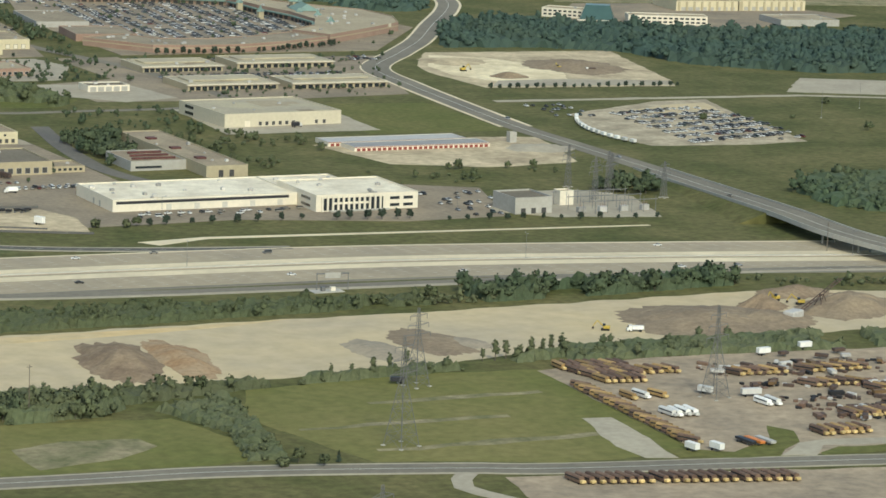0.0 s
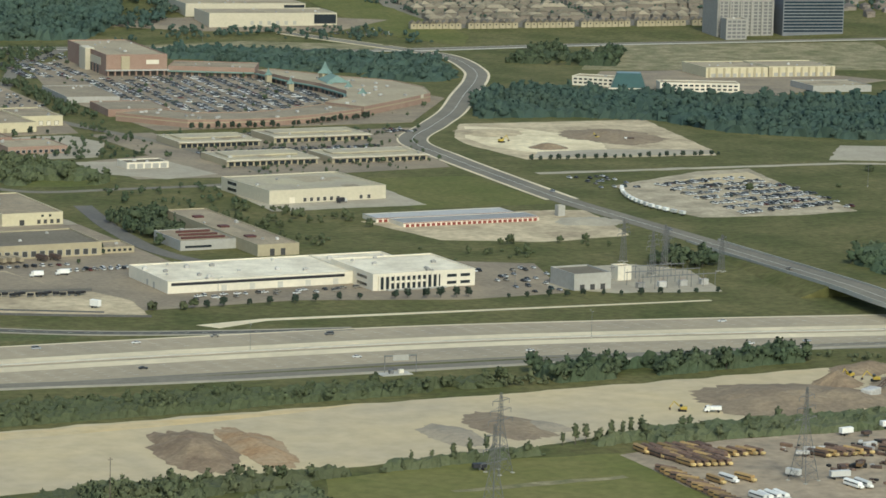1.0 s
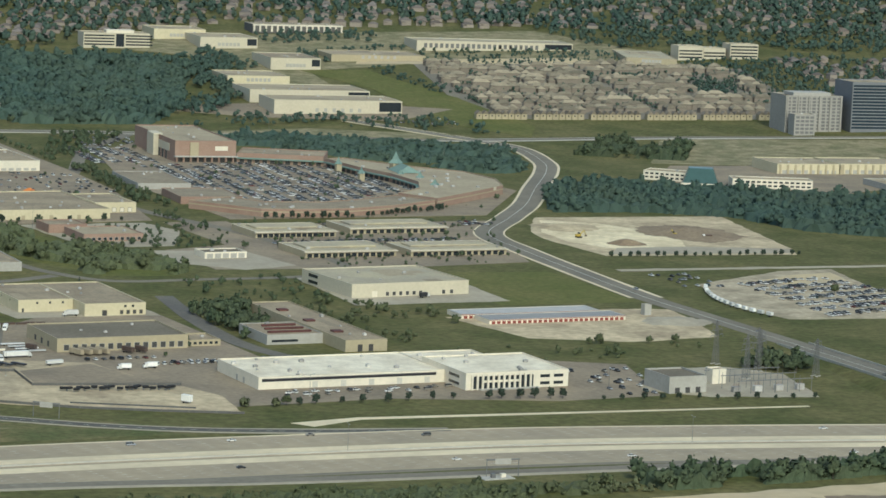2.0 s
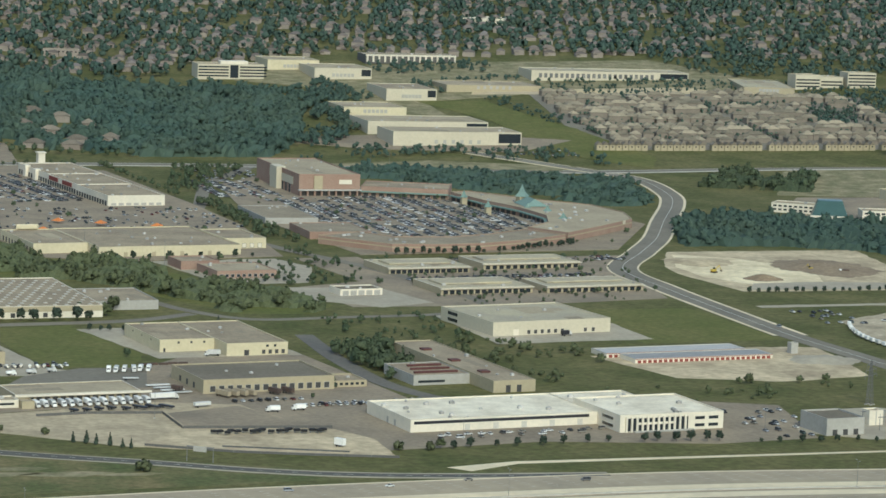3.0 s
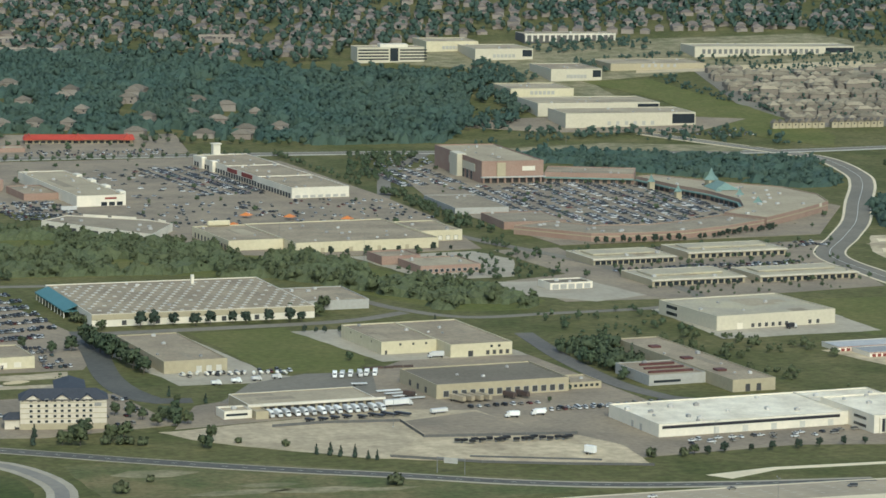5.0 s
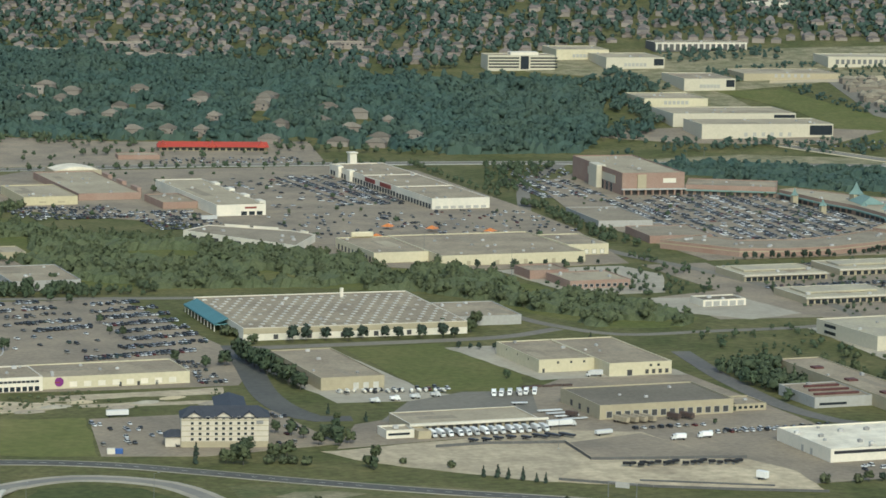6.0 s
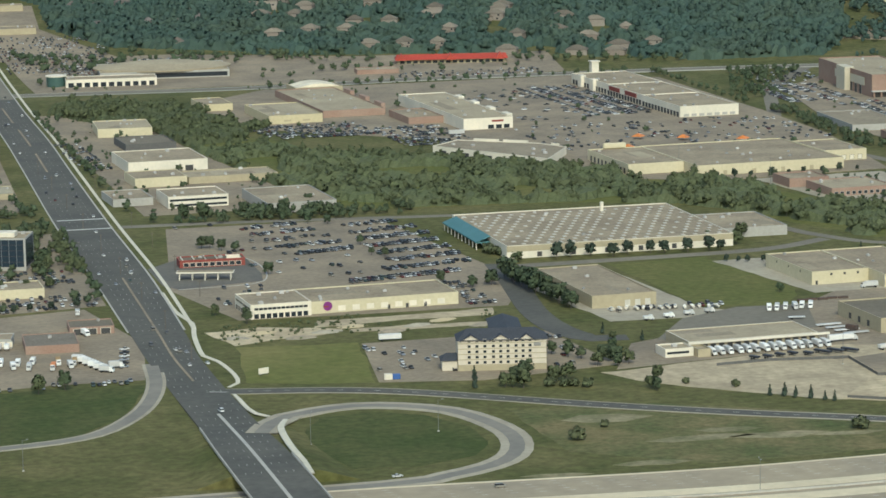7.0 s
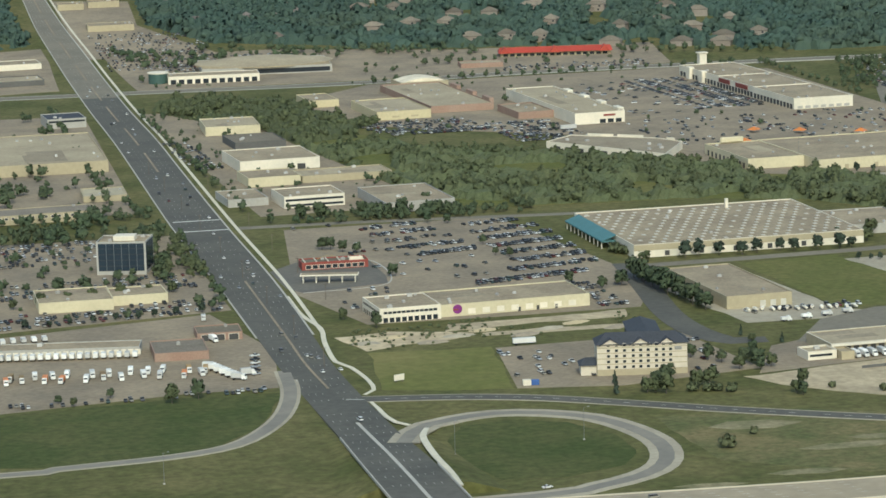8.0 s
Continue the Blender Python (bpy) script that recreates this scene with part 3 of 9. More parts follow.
def car(x, y, rot, kind="sedan", where="parked in a marked lot", group="parked cars"):
    ob = thing("van" if kind == "van" else "pickup_truck" if kind == "pickup" else "car",
               {"sedan": "painted four-door car ", "van": "tall painted passenger van ", "pickup": "painted pickup truck "}[kind] + where,
               "car" if kind == "sedan" else kind, x, y, rise(x, y) + 0.12, rot, group)
    body, win = CAR_PARTS[kind]
    part("body", body, None, ob)
    part("glazing", win, None, ob, "dark tinted glass")
    for wx in (-1.45, 1.45):
        part("axle", CAR_AXLE, None, ob).location = (wx, 0, 0.33)
    return ob


STUFF_CARS = []


def lot_cars(x0, y0, x1, y1, fill, rot=0.0, single=False, keep=None, module=17.0, pitch=2.75, kinds=("sedan", "sedan", "van", "pickup")):
    """Cars in facing rows along x, in a lot turned by rot about its first corner. single: each a thing of its own."""
    c, s = math.cos(radians(rot)), math.sin(radians(rot))
    y, face = 3.0, 1
    while y < (y1 - y0):
        x = 1.5
        while x < (x1 - x0):
            dense = fill * (1 + 0.7 * noise.noise(Vector(((x0 + x) * 0.03, (y0 + y) * 0.03, 7))))
            if CAR_RNG.random() < dense:
                px, py = x0 + c * x - s * y + CAR_RNG.uniform(-0.15, 0.15), y0 + s * x + c * y + CAR_RNG.uniform(-0.4, 0.4)
                if (not keep or inside(px, py, keep)) and not built_over(px, py, 2.6):
                    turn = rot + (90 if CAR_RNG.random() < 0.6 else -90) + CAR_RNG.uniform(-3, 3)
                    k = CAR_RNG.choice(kinds)
                    if single:
                        car(px, py, turn, k)
                    else:
                        STUFF_CARS.append((("sedan", "van", "pickup").index(k), px, py, rise(px, py) + 0.12, 1.0, radians(turn), 1.0))
            x += pitch
        y += 5.4 if face else module - 5.4
        face = 1 - face


def semi_trailer_meshes(length, hgt=2.7, w=2.5, colour="trailer_white"):
    bm = box_bm(0, -w / 2, 1.2, length, w / 2, 1.2 + hgt, bevel=0.06)
    fr = box_bm(0.3, -0.5, 0.95, length - 0.5, 0.5, 1.2)
    leg = box_bm(length - 3.2, -1.0, 0.05, length - 3.0, 1.0, 1.2)
    return mesh_of(bm, "box", colour), mesh_of(fr, "chassis", "rubber"), mesh_of(leg, "landing_leg", "steel")


def cab_meshes():
    bm = bmesh.new()
    prof = [(0, 0.6), (2.3, 0.6), (2.3, 1.7), (1.9, 2.0), (1.45, 3.0), (0, 3.2)]
    for sgn in (-1.15, 1.15):
        vs = [bm.verts.new((x, sgn, z)) for x, z in prof]
        bm.faces.new(vs if sgn < 0 else vs[::-1])
    bm.verts.ensure_lookup_table()
    n = len(prof)
    for i in range(n):
        bm.faces.new((bm.verts[i], bm.verts[n + i], bm.verts[n + (i + 1) % n], bm.verts[(i + 1) % n]))
    bmesh.ops.recalc_face_normals(bm, faces=bm.faces[:])
    glass = box_bm(1.45, -1.0, 2.05, 1.95, 1.0, 2.85)
    for v in glass.verts:
        if v.co.x > 1.7:
            v.co.x += -0.3 if v.co.z > 2.5 else 0.02
    return mesh_of(bm, "cab", "trailer_white"), mesh_of(glass, "windscreen", "glass")


CAB, CAB_GLASS = cab_meshes()
BOX_MESHES = {}


def add_wheels(ob, xs, r=0.5, half=1.0):
    for x in xs:
        part("axle", TRUCK_AXLE, None, ob).location = (x, 0, r)


def truck(x, y, rot, length=6.5, hgt=2.5, label="white box truck backed up to a dock", colour="trailer_white", cab=True, name="box_truck", group="trucks", z=0.12, wheels=True):
    """A box truck or a trailer, nose along +x of its own frame."""
    key = (length, hgt, colour)
    if key not in BOX_MESHES:
        BOX_MESHES[key] = semi_trailer_meshes(length, hgt, 2.5, colour)
    ob = thing(name, label, "truck" if cab else "trailer", x, y, rise(x, y) + z, rot, group)
    b, f, leg = BOX_MESHES[key]
    part("box", b, None, ob)
    part("chassis", f, None, ob)
    if cab:
        part("cab", CAB, None, ob).location.x = length + 0.1
        part("windscreen", CAB_GLASS, None, ob, "dark glass").location.x = length + 0.14
        add_wheels(ob, (1.4, length + 1.3))
    else:
        if y < 20:
            part("landing_leg", leg, None, ob)
        if wheels:
            add_wheels(ob, (1.6,))
    return ob


def bus_meshes(body):
    bm = bmesh.new()
    prof = [(-1.2, 0.6), (1.2, 0.6), (1.22, 2.3), (1.0, 2.75), (0.55, 2.95), (-0.55, 2.95), (-1.0, 2.75), (-1.22, 2.3)]
    ra, rb = ([bm.verts.new((x, a, b)) for a, b in prof] for x in (0, 9.6))
    for i in range(8):
        bm.faces.new((ra[i], ra[(i + 1) % 8], rb[(i + 1) % 8], rb[i]))
    bm.faces.new(ra[::-1]), bm.faces.new(rb)
    bmesh.ops.recalc_face_normals(bm, faces=bm.faces[:])
    side = bmesh.new()
    add_box(side, 0.45, -1.25, 1.75, 9.3, 1.25, 2.3)
    return (mesh_of(bm, "body", body), mesh_of(side, "window_band", "glass"),
            mesh_of(box_bm(9.58, -0.95, 1.8, 9.66, 0.95, 2.6), "windscreen", "glass"), mesh_of(box_bm(9.62, -1.0, 0.6, 11.3, 1.0, 1.75, bevel=0.2), "hood", "trailer_white" if body == "trailer_white" else "bus_cream"))


BUS = {c: bus_meshes(c) for c in ("bus_yellow", "bus_rust", "trailer_white")}


def bus(x, y, rot, colour="bus_yellow", label="yellow school bus with dark rails parked in a row"):
    ob = thing("bus" if colour == "trailer_white" else "school_bus", label, "bus", x, y, 0.12, rot, "parked buses")
    a, b, c, d = BUS[colour]
    part("body", a, None, ob), part("window_band", b, None, ob, "dark side windows")
    part("hood", d, None, ob, "pale yellow front")
    add_wheels(ob, (2.3, 9.0), 0.5, 1.05)
    return ob


def excavator(x, y, rot, s=1.0):
    ob = thing("excavator", "yellow tracked excavator working on bare dirt", "machine", x, y, 0.1, rot, "site machines")
    ob.scale = (s, s, s)
    for sy in (-1.2, 1.2):
        part("track", box_bm(-2, sy - 0.35, 0, 2, sy + 0.35, 0.9, bevel=0.25), "rubber", ob, "dark steel track")
    part("house", box_bm(-2.2, -1.4, 1.0, 1.0, 1.4, 2.3, bevel=0.15), "machine_yellow", ob)
    part("cab", box_bm(0.0, 0.3, 2.3, 1.3, 1.4, 3.4, bevel=0.1), "glass", ob, "dark glazed cab")
    bm = bmesh.new()
    add_rod(bm, (0.9, 0, 2.0), (4.0, 0, 4.6), 0.35, 0.28, 6)
    part("boom", bm, "machine_yellow", ob)
    bm = bmesh.new()
    add_rod(bm, (4.0, 0, 4.6), (5.9, 0, 1.6), 0.25, 0.2, 6)
    part("stick", bm, "machine_yellow", ob)
    part("bucket", box_bm(5.3, -0.6, 0.6, 6.3, 0.6, 1.6, bevel=0.2), "rust", ob, "rusty digging bucket")
    return ob


# ---- buildings ----
def ring_wall_bm(w, d, h, t=0.35):
    """Four walls of one thickness, open above and below, the outer corner at the origin."""
    bm = bmesh.new()
    loops = []
    for inset, zs in ((0, (-0.5, h)), (t, (-0.5, h))):
        for z in zs:
            loops.append([bm.verts.new(c) for c in ((inset, inset, z), (w - inset, inset, z), (w - inset, d - inset, z), (inset, d - inset, z))])
    ob, ot, ib, it = loops
    for i in range(4):
        j = (i + 1) % 4
        bm.faces.new((ob[i], ob[j], ot[j], ot[i]))
        bm.faces.new((ib[j], ib[i], it[i], it[j]))
        bm.faces.new((ot[i], ot[j], it[j], it[i]))
        bm.faces.new((ob[j], ob[i], ib[i], ib[j]))
    return bm


PANEL_CACHE = {}


def panel(name, w, h, depth, material):
    """A door leaf or pane, face towards -y, its foot at the origin; alike ones share one mesh."""
    key = (name, round(w, 2), round(h, 2), depth, material)
    if key not in PANEL_CACHE:
        PANEL_CACHE[key] = mesh_of(box_bm(-w / 2, -depth, 0, w / 2, 0.1, h), name, material)
    return PANEL_CACHE[key]


SIDES = {"front": lambda u, w, d: (u, 0, 0), "right": lambda u, w, d: (w, u, 90), "back": lambda u, w, d: (w - u, d, 180), "left": lambda u, w, d: (0, d - u, -90)}


def openings(ob, w, d, side, what, n, u0, u1, z, ow, oh, material="glass", frame_mat=None, label=""):
    """n doors or windows on one side, from u0 to u1 along it, their sills at z."""
    for i in range(n):
        u = u0 + (u1 - u0) * (i + 0.5) / n
        x, y, r = SIDES[side](u, w, d)
        if frame_mat:
            o = part(what, panel(what, ow + 0.5, oh + 0.4, 0.06, frame_mat), None, ob)
            o.matrix_basis = pose(x, y, z - 0.2, 0, 0, r)
            part("pane" if "window" in what else "leaf", panel("pane" if "window" in what else "leaf", ow, oh, 0.1, material), None, o, label).location = (0, 0, 0.2)
        else:
            o = part(what, panel(what, ow, oh, 0.07, material), None, ob, label)
            o.matrix_basis = pose(x, y, z, 0, 0, r)


def band(ob, w, d, side, name, u0, u1, z0, z1, material, depth=0.12, label=""):
    x, y, r = SIDES[side]((u0 + u1) / 2, w, d)
    o = part(name, box_bm(-(u1 - u0) / 2, -depth, 0, (u1 - u0) / 2, 0.05, z1 - z0), material, ob, label)
    o.matrix_basis = pose(x, y, z0, 0, 0, r)
    return o


ROOF_RNG = random.Random(9)


def roof_units(ob, w, d, z, n, size=(2.2, 1.6, 1.2), material="unit_metal", margin=3.0):
    key = ("unit", size, material)
    if key not in PANEL_CACHE:
        bm = box_bm(-size[0] / 2, -size[1] / 2, 0, size[0] / 2, size[1] / 2, size[2], bevel=0.08)
        add_rod(bm, (0.2, 0, size[2]), (0.2, 0, size[2] + 0.25), size[1] * 0.3, None, 10)
        PANEL_CACHE[key] = mesh_of(bm, "roof_unit", material)
    for _ in range(n):
        o = part("roof_unit", PANEL_CACHE[key], None, ob, "grey metal rooftop unit")
        o.location = (ROOF_RNG.uniform(margin, w - margin), ROOF_RNG.uniform(margin, d - margin), z)
        o.rotation_euler.z = ROOF_RNG.choice((0, 1.571))
        k = ROOF_RNG.uniform(0.7, 1.3)
        o.scale = (k, k, k)


def roof_patches(ob, w, d, z):
    """Newer and older strips of roofing felt with raised edges, and low vent curbs."""
    for k in range(3):
        u, v = ROOF_RNG.uniform(2, w * 0.7), ROOF_RNG.uniform(2, d * 0.7)
        a, b = min(w - 2, u + ROOF_RNG.uniform(0.1, 0.3) * w), min(d - 2, v + ROOF_RNG.uniform(0.1, 0.4) * d)
        part("roof_patch", box_bm(u, v, z - 0.2, a, b, z + 0.03 + 0.01 * k), ROOF_RNG.choice(("roof_gravel", "roof_tan", "roof_worn")), ob, "patched strip of roofing felt")


def building(name, label, x, y, w, d, h, rot=0.0, wall="cream", roof="roof_gravel", units=4, parapet=0.7, category="building", coping=None, plinth=None, group="", z=None):
    """A flat-roofed building; x, y is its front left corner, the front faces -y of its own frame."""
    c, s = math.cos(radians(rot)), math.sin(radians(rot))
    base = rise(x + c * w / 2 - s * d / 2, y + s * w / 2 + c * d / 2) if z is None else z
    ob = thing(name, label, category, x, y, base, rot, group)
    FOOT.append((x, y, w, d, c, s))
    if base > 0.05:
        part("foundation", box_bm(0.05, 0.05, -12, w - 0.05, d - 0.05, -0.15), wall, ob)
    part("wall", ring_wall_bm(w, d, h), wall, ob)
    part("roof", box_bm(0.36, 0.36, h - parapet - 0.4, w - 0.36, d - 0.36, h - parapet), roof, ob)
    cop = bmesh.new()
    for q in ((-0.08, -0.08, w + 0.08, 0.42), (-0.08, d - 0.42, w + 0.08, d + 0.08), (-0.08, 0.43, 0.42, d - 0.43), (w - 0.42, 0.43, w + 0.08, d - 0.43)):
        add_box(cop, q[0], q[1], h + 0.004, q[2], q[3], h + 0.14)
    part("coping", cop, coping or wall, ob)
    if plinth:
        band(ob, w, d, "front", "plinth", 0, w, 0, 1.2, plinth, 0.08)
    if units:
        roof_units(ob, w, d, h - parapet, units)
    if w * d > 1800 and roof in ("roof_gravel", "roof_tan", "roof_beige"):
        roof_patches(ob, w, d, h - parapet)
    return ob


def inset(pts, t):
    """The outline moved inwards by t; pts run counter-clockwise."""
    out, n = [], len(pts)
    for i in range(n):
        a, b, c = Vector(pts[i - 1]), Vector(pts[i]), Vector(pts[(i + 1) % n])
        u, v = (b - a).normalized(), (c - b).normalized()
        m = Vector((-u.y - v.y, u.x + v.x)).normalized()
        out.append(b + m * t / max(0.35, m.dot(Vector((-u.y, u.x)))))
    return out


def outline_building(name, label, pts, h, wall="brick_wall", roof="roof_gravel", parapet=0.6, category="mall", units=8, coping=None):
    """A flat-roofed building on any counter-clockwise outline."""
    cx, cy = sum(p[0] for p in pts) / len(pts), sum(p[1] for p in pts) / len(pts)
    ob = thing(name, label, category, cx, cy, rise(cx, cy))
    outer = [Vector((x - cx, y - cy)) for x, y in pts]
    inner, n = inset(outer, 0.4), len(pts)

    def ring(lo, hi, a, b):
        bm = bmesh.new()
        rows = [[bm.verts.new((*p, z)) for p in q] for q, z in ((a, lo), (a, hi), (b, hi), (b, lo))]
        for r in range(4):
            for i in range(n):
                j = (i + 1) % n
                bm.faces.new((rows[r][i], rows[r][j], rows[(r + 1) % 4][j], rows[(r + 1) % 4][i]))
        return bm

    part("wall", ring(-0.5, h, outer, inner), wall, ob)
    part("coping", ring(h + 0.004, h + 0.16, inset(outer, -0.1), inset(outer, 0.5)), coping or wall, ob)
    bm = bmesh.new()
    top = bm.faces.new([bm.verts.new((*p, h - parapet)) for p in inset(outer, 0.41)])
    low = bmesh.ops.extrude_face_region(bm, geom=[top])
    for v in low["geom"]:
        if isinstance(v, bmesh.types.BMVert):
            v.co.z -= 0.4
    bmesh.ops.recalc_face_normals(bm, faces=bm.faces[:])
    part("roof", bm, roof, ob)
    for i in range(n):
        a, b = pts[i], pts[(i + 1) % n]
        FOOT.append((a[0], a[1], math.hypot(b[0] - a[0], b[1] - a[1]), 16, (b[0] - a[0]) / math.hypot(b[0] - a[0], b[1] - a[1]), (b[1] - a[1]) / math.hypot(b[0] - a[0], b[1] - a[1])))
    unit = mesh_of(box_bm(-1.5, -1.1, 0, 1.5, 1.1, 1.5, bevel=0.08), "roof_unit", "unit_metal")
    placed = 0
    while placed < units:
        x, y = ROOF_RNG.uniform(min(p[0] for p in pts), max(p[0] for p in pts)), ROOF_RNG.uniform(min(p[1] for p in pts), max(p[1] for p in pts))
        if inside(x, y, [(p.x + cx, p.y + cy) for p in inset(outer, 4)]):
            o = part("roof_unit", unit, None, ob, "grey metal rooftop unit")
            o.matrix_basis = pose(x - cx, y - cy, h - parapet, 0, 0, ROOF_RNG.choice((0, 30, 90)))
            placed += 1
    return ob


def along(ob, pts, i, name, u0, u1, z0, z1, material, depth, label=""):
    """A band on side i of an outline building, between the shares u0 and u1 of its length."""
    a, b = Vector(pts[i]), Vector(pts[(i + 1) % len(pts)])
    d = b - a
    o = part(name, box_bm(d.length * u0, -depth, 0, d.length * u1, 0.05, z1 - z0), material, ob, label)
    o.matrix_basis = pose(a.x - ob.location.x, a.y - ob.location.y, z0, 0, 0, math.degrees(math.atan2(d.y, d.x)))
    return o


def house_bm(w, d, h, rh, porch=True):
    """Walls in slot 0 and a hipped roof with eaves in slot 1."""
    bm = box_bm(-w / 2, -d / 2, -1, w / 2, d / 2, h)
    e = 0.6
    lo = [bm.verts.new(c) for c in ((-w / 2 - e, -d / 2 - e, h - 0.1), (w / 2 + e, -d / 2 - e, h - 0.1), (w / 2 + e, d / 2 + e, h - 0.1), (-w / 2 - e, d / 2 + e, h - 0.1))]
    r = max(0.4, (w - d) / 2)
    a, b = bm.verts.new((-r, 0, h + rh)), bm.verts.new((r, 0, h + rh))
    for f in ((lo[0], lo[1], b, a), (lo[1], lo[2], b), (lo[2], lo[3], a, b), (lo[3], lo[0], a), (lo[3], lo[2], lo[1], lo[0])):
        bm.faces.new(f).material_index = 1
    if porch:
        add_box(bm, -w / 2 + 0.5, -d / 2 - 3, -1, -w / 2 + 6, -d / 2, h * 0.55)
        p = [bm.verts.new(c) for c in ((-w / 2, -d / 2 - 3.5, h * 0.55), (-w / 2 + 6.5, -d / 2 - 3.5, h * 0.55), (-w / 2 + 6.5, -d / 2, h * 0.55), (-w / 2, -d / 2, h * 0.55), (-w / 2 + 3.2, -d / 2 - 3.3, h * 0.55 + 1.8), (-w / 2 + 3.2, -d / 2 + 0.3, h * 0.55 + 1.8))]
        for f in ((0, 1, 4), (1, 2, 5, 4), (3, 0, 4, 5), (3, 2, 1, 0)):
            bm.faces.new([p[i] for i in f]).material_index = 1
    return bm


# ---- masts and pylons ----
def lattice_pylon(x, y, hgt, rot, half=4.0, arms=3):
    ob = thing("pylon", "grey steel lattice power pylon on four concrete feet", "pylon", x, y, rise(x, y), rot, "pylons")
    waist = 0.62 * hgt
    for sx in (-1, 1):
        for sy in (-1, 1):
            bm = bmesh.new()
            add_rod(bm, (sx * half, sy * half, 0), (sx * 0.9, sy * 0.9, waist), 0.16, 0.13, 4)
            add_rod(bm, (sx * 0.9, sy * 0.9, waist), (sx * 0.35, sy * 0.35, hgt), 0.13, 0.09, 4)
            part("leg", bm, "galvanised", ob)
            part("footing", box_bm(sx * half - 0.7, sy * half - 0.7, -0.3, sx * half + 0.7, sy * half + 0.7, 0.4), "kerb", ob, "pale concrete footing")
    bm = bmesh.new()
    n = 9
    for k in range(n):
        z0, z1 = hgt * k / n, hgt * (k + 1) / n
        hw = lambda z: half + (0.9 - half) * z / waist if z < waist else 0.9 - 0.55 * (z - waist) / (hgt - waist)
        a, b = hw(z0), hw(z1)
        for sx, sy, tx, ty in ((-1, -1, 1, -1), (1, -1, 1, 1), (1, 1, -1, 1), (-1, 1, -1, -1)):
            add_rod(bm, (sx * a, sy * a, z0), (tx * b, ty * b, z1), 0.07, None, 3)
            add_rod(bm, (tx * a, ty * a, z0), (sx * b, sy * b, z1), 0.07, None, 3)
            add_rod(bm, (sx * b, sy * b, z1), (tx * b, ty * b, z1), 0.07, None, 3)
    part("bracing", bm, "galvanised", ob)
    for k in range(arms):
        z, l = hgt * (0.66 + 0.12 * k), 7.5 - 1.2 * k
        bm = bmesh.new()
        for sgn in (-1, 1):
            add_rod(bm, (0, -0.7, z), (sgn * l, 0, z + 0.3), 0.1, None, 4), add_rod(bm, (0, 0.7, z), (sgn * l, 0, z + 0.3), 0.1, None, 4)
            add_rod(bm, (0, 0, z + 1.8), (sgn * l, 0, z + 0.3), 0.09, None, 4)
            add_rod(bm, (sgn * l, 0, z + 0.3), (sgn * l, 0, z - 1.6), 0.12, None, 5)
        part("cross_arm", bm, "galvanised", ob)
    return ob


def light_mast(x, y, hgt, arms=2, name="street_lamp", label="tall grey steel lamp mast beside the road", rot=0.0, r=0.14):
    ob = thing(name, label, "lamp", x, y, rise(x, y), rot, "lamp masts")
    bm = bmesh.new()
    add_rod(bm, (0, 0, -0.2), (0, 0, hgt), r, r * 0.6, 8)
    part("pole", bm, "galvanised", ob)
    part("base", box_bm(-0.4, -0.4, -0.2, 0.4, 0.4, 0.6), "kerb", ob, "concrete base")
    for k in range(arms):
        sgn = 1 - 2 * k
        bm = bmesh.new()
        add_rod(bm, (0, 0, hgt - 0.3), (sgn * 2.2, 0, hgt + 0.2), 0.07, 0.05, 5)
        arm = part("arm", bm, "galvanised", ob)
        part("lamp_head", box_bm(sgn * 2.2 - 0.5, -0.2, hgt + 0.1, sgn * 2.2 + 0.5, 0.2, hgt + 0.35, bevel=0.05), "steel", arm)
    return ob


def utility_pole(x, y, hgt=12.0, rot=0.0):
    ob = thing("utility_pole", "weathered wooden utility pole with a cross arm", "pole", x, y, rise(x, y), rot, "utility poles")
    bm = bmesh.new()
    add_rod(bm, (0, 0, -0.3), (0, 0, hgt), 0.2, 0.13, 7)
    part("pole", bm, "wood_pole", ob)
    part("cross_arm", box_bm(-1.3, -0.08, hgt - 1.0, 1.3, 0.08, hgt - 0.8), "wood_pole", ob)
    return ob


def mound(x, y, rx, ry, h, material, rot=0.0, label="heap of loose earth on bare ground", seed=0, name="earth_mound"):
    bm = bmesh.new()
    n, rings = 72, 10
    prev = None
    for k in range(rings + 1):
        u = k / rings
        ring = []
        for i in range(n):
            a = 6.2832 * i / n
            wob = 1 + 0.22 * noise.noise(Vector((math.cos(a) * 1.7, math.sin(a) * 1.7, seed))) + (1 - u) * (0.16 * noise.noise(Vector((math.cos(a) * 5, math.sin(a) * 5, seed))) + 0.12 * noise.noise(Vector((math.cos(a) * 14, math.sin(a) * 14, seed))))
            px, py = rx * (1 - u) * wob * math.cos(a), ry * (1 - u) * wob * math.sin(a)
            z = h * (math.sin(u * 1.5708) ** 1.7) * (1 + 0.3 * noise.noise(Vector((px * 0.12, py * 0.12, seed + 5)))) - (0.3 if k == 0 else 0)
            ring.append(bm.verts.new((px, py, z)))
        if prev:
            for i in range(n):
                bm.faces.new((prev[i], prev[(i + 1) % n], ring[(i + 1) % n], ring[i]))
        prev = ring
    bmesh.ops.remove_doubles(bm, verts=bm.verts[:], dist=0.01)
    for f in bm.faces:
        f.smooth = True
    ob = new(name, mesh_of(bm, name, material))
    ob.matrix_basis = pose(x, y, 0.08, 0, 0, rot)
    return tagged(ob, label, "earth pile", "earth piles")


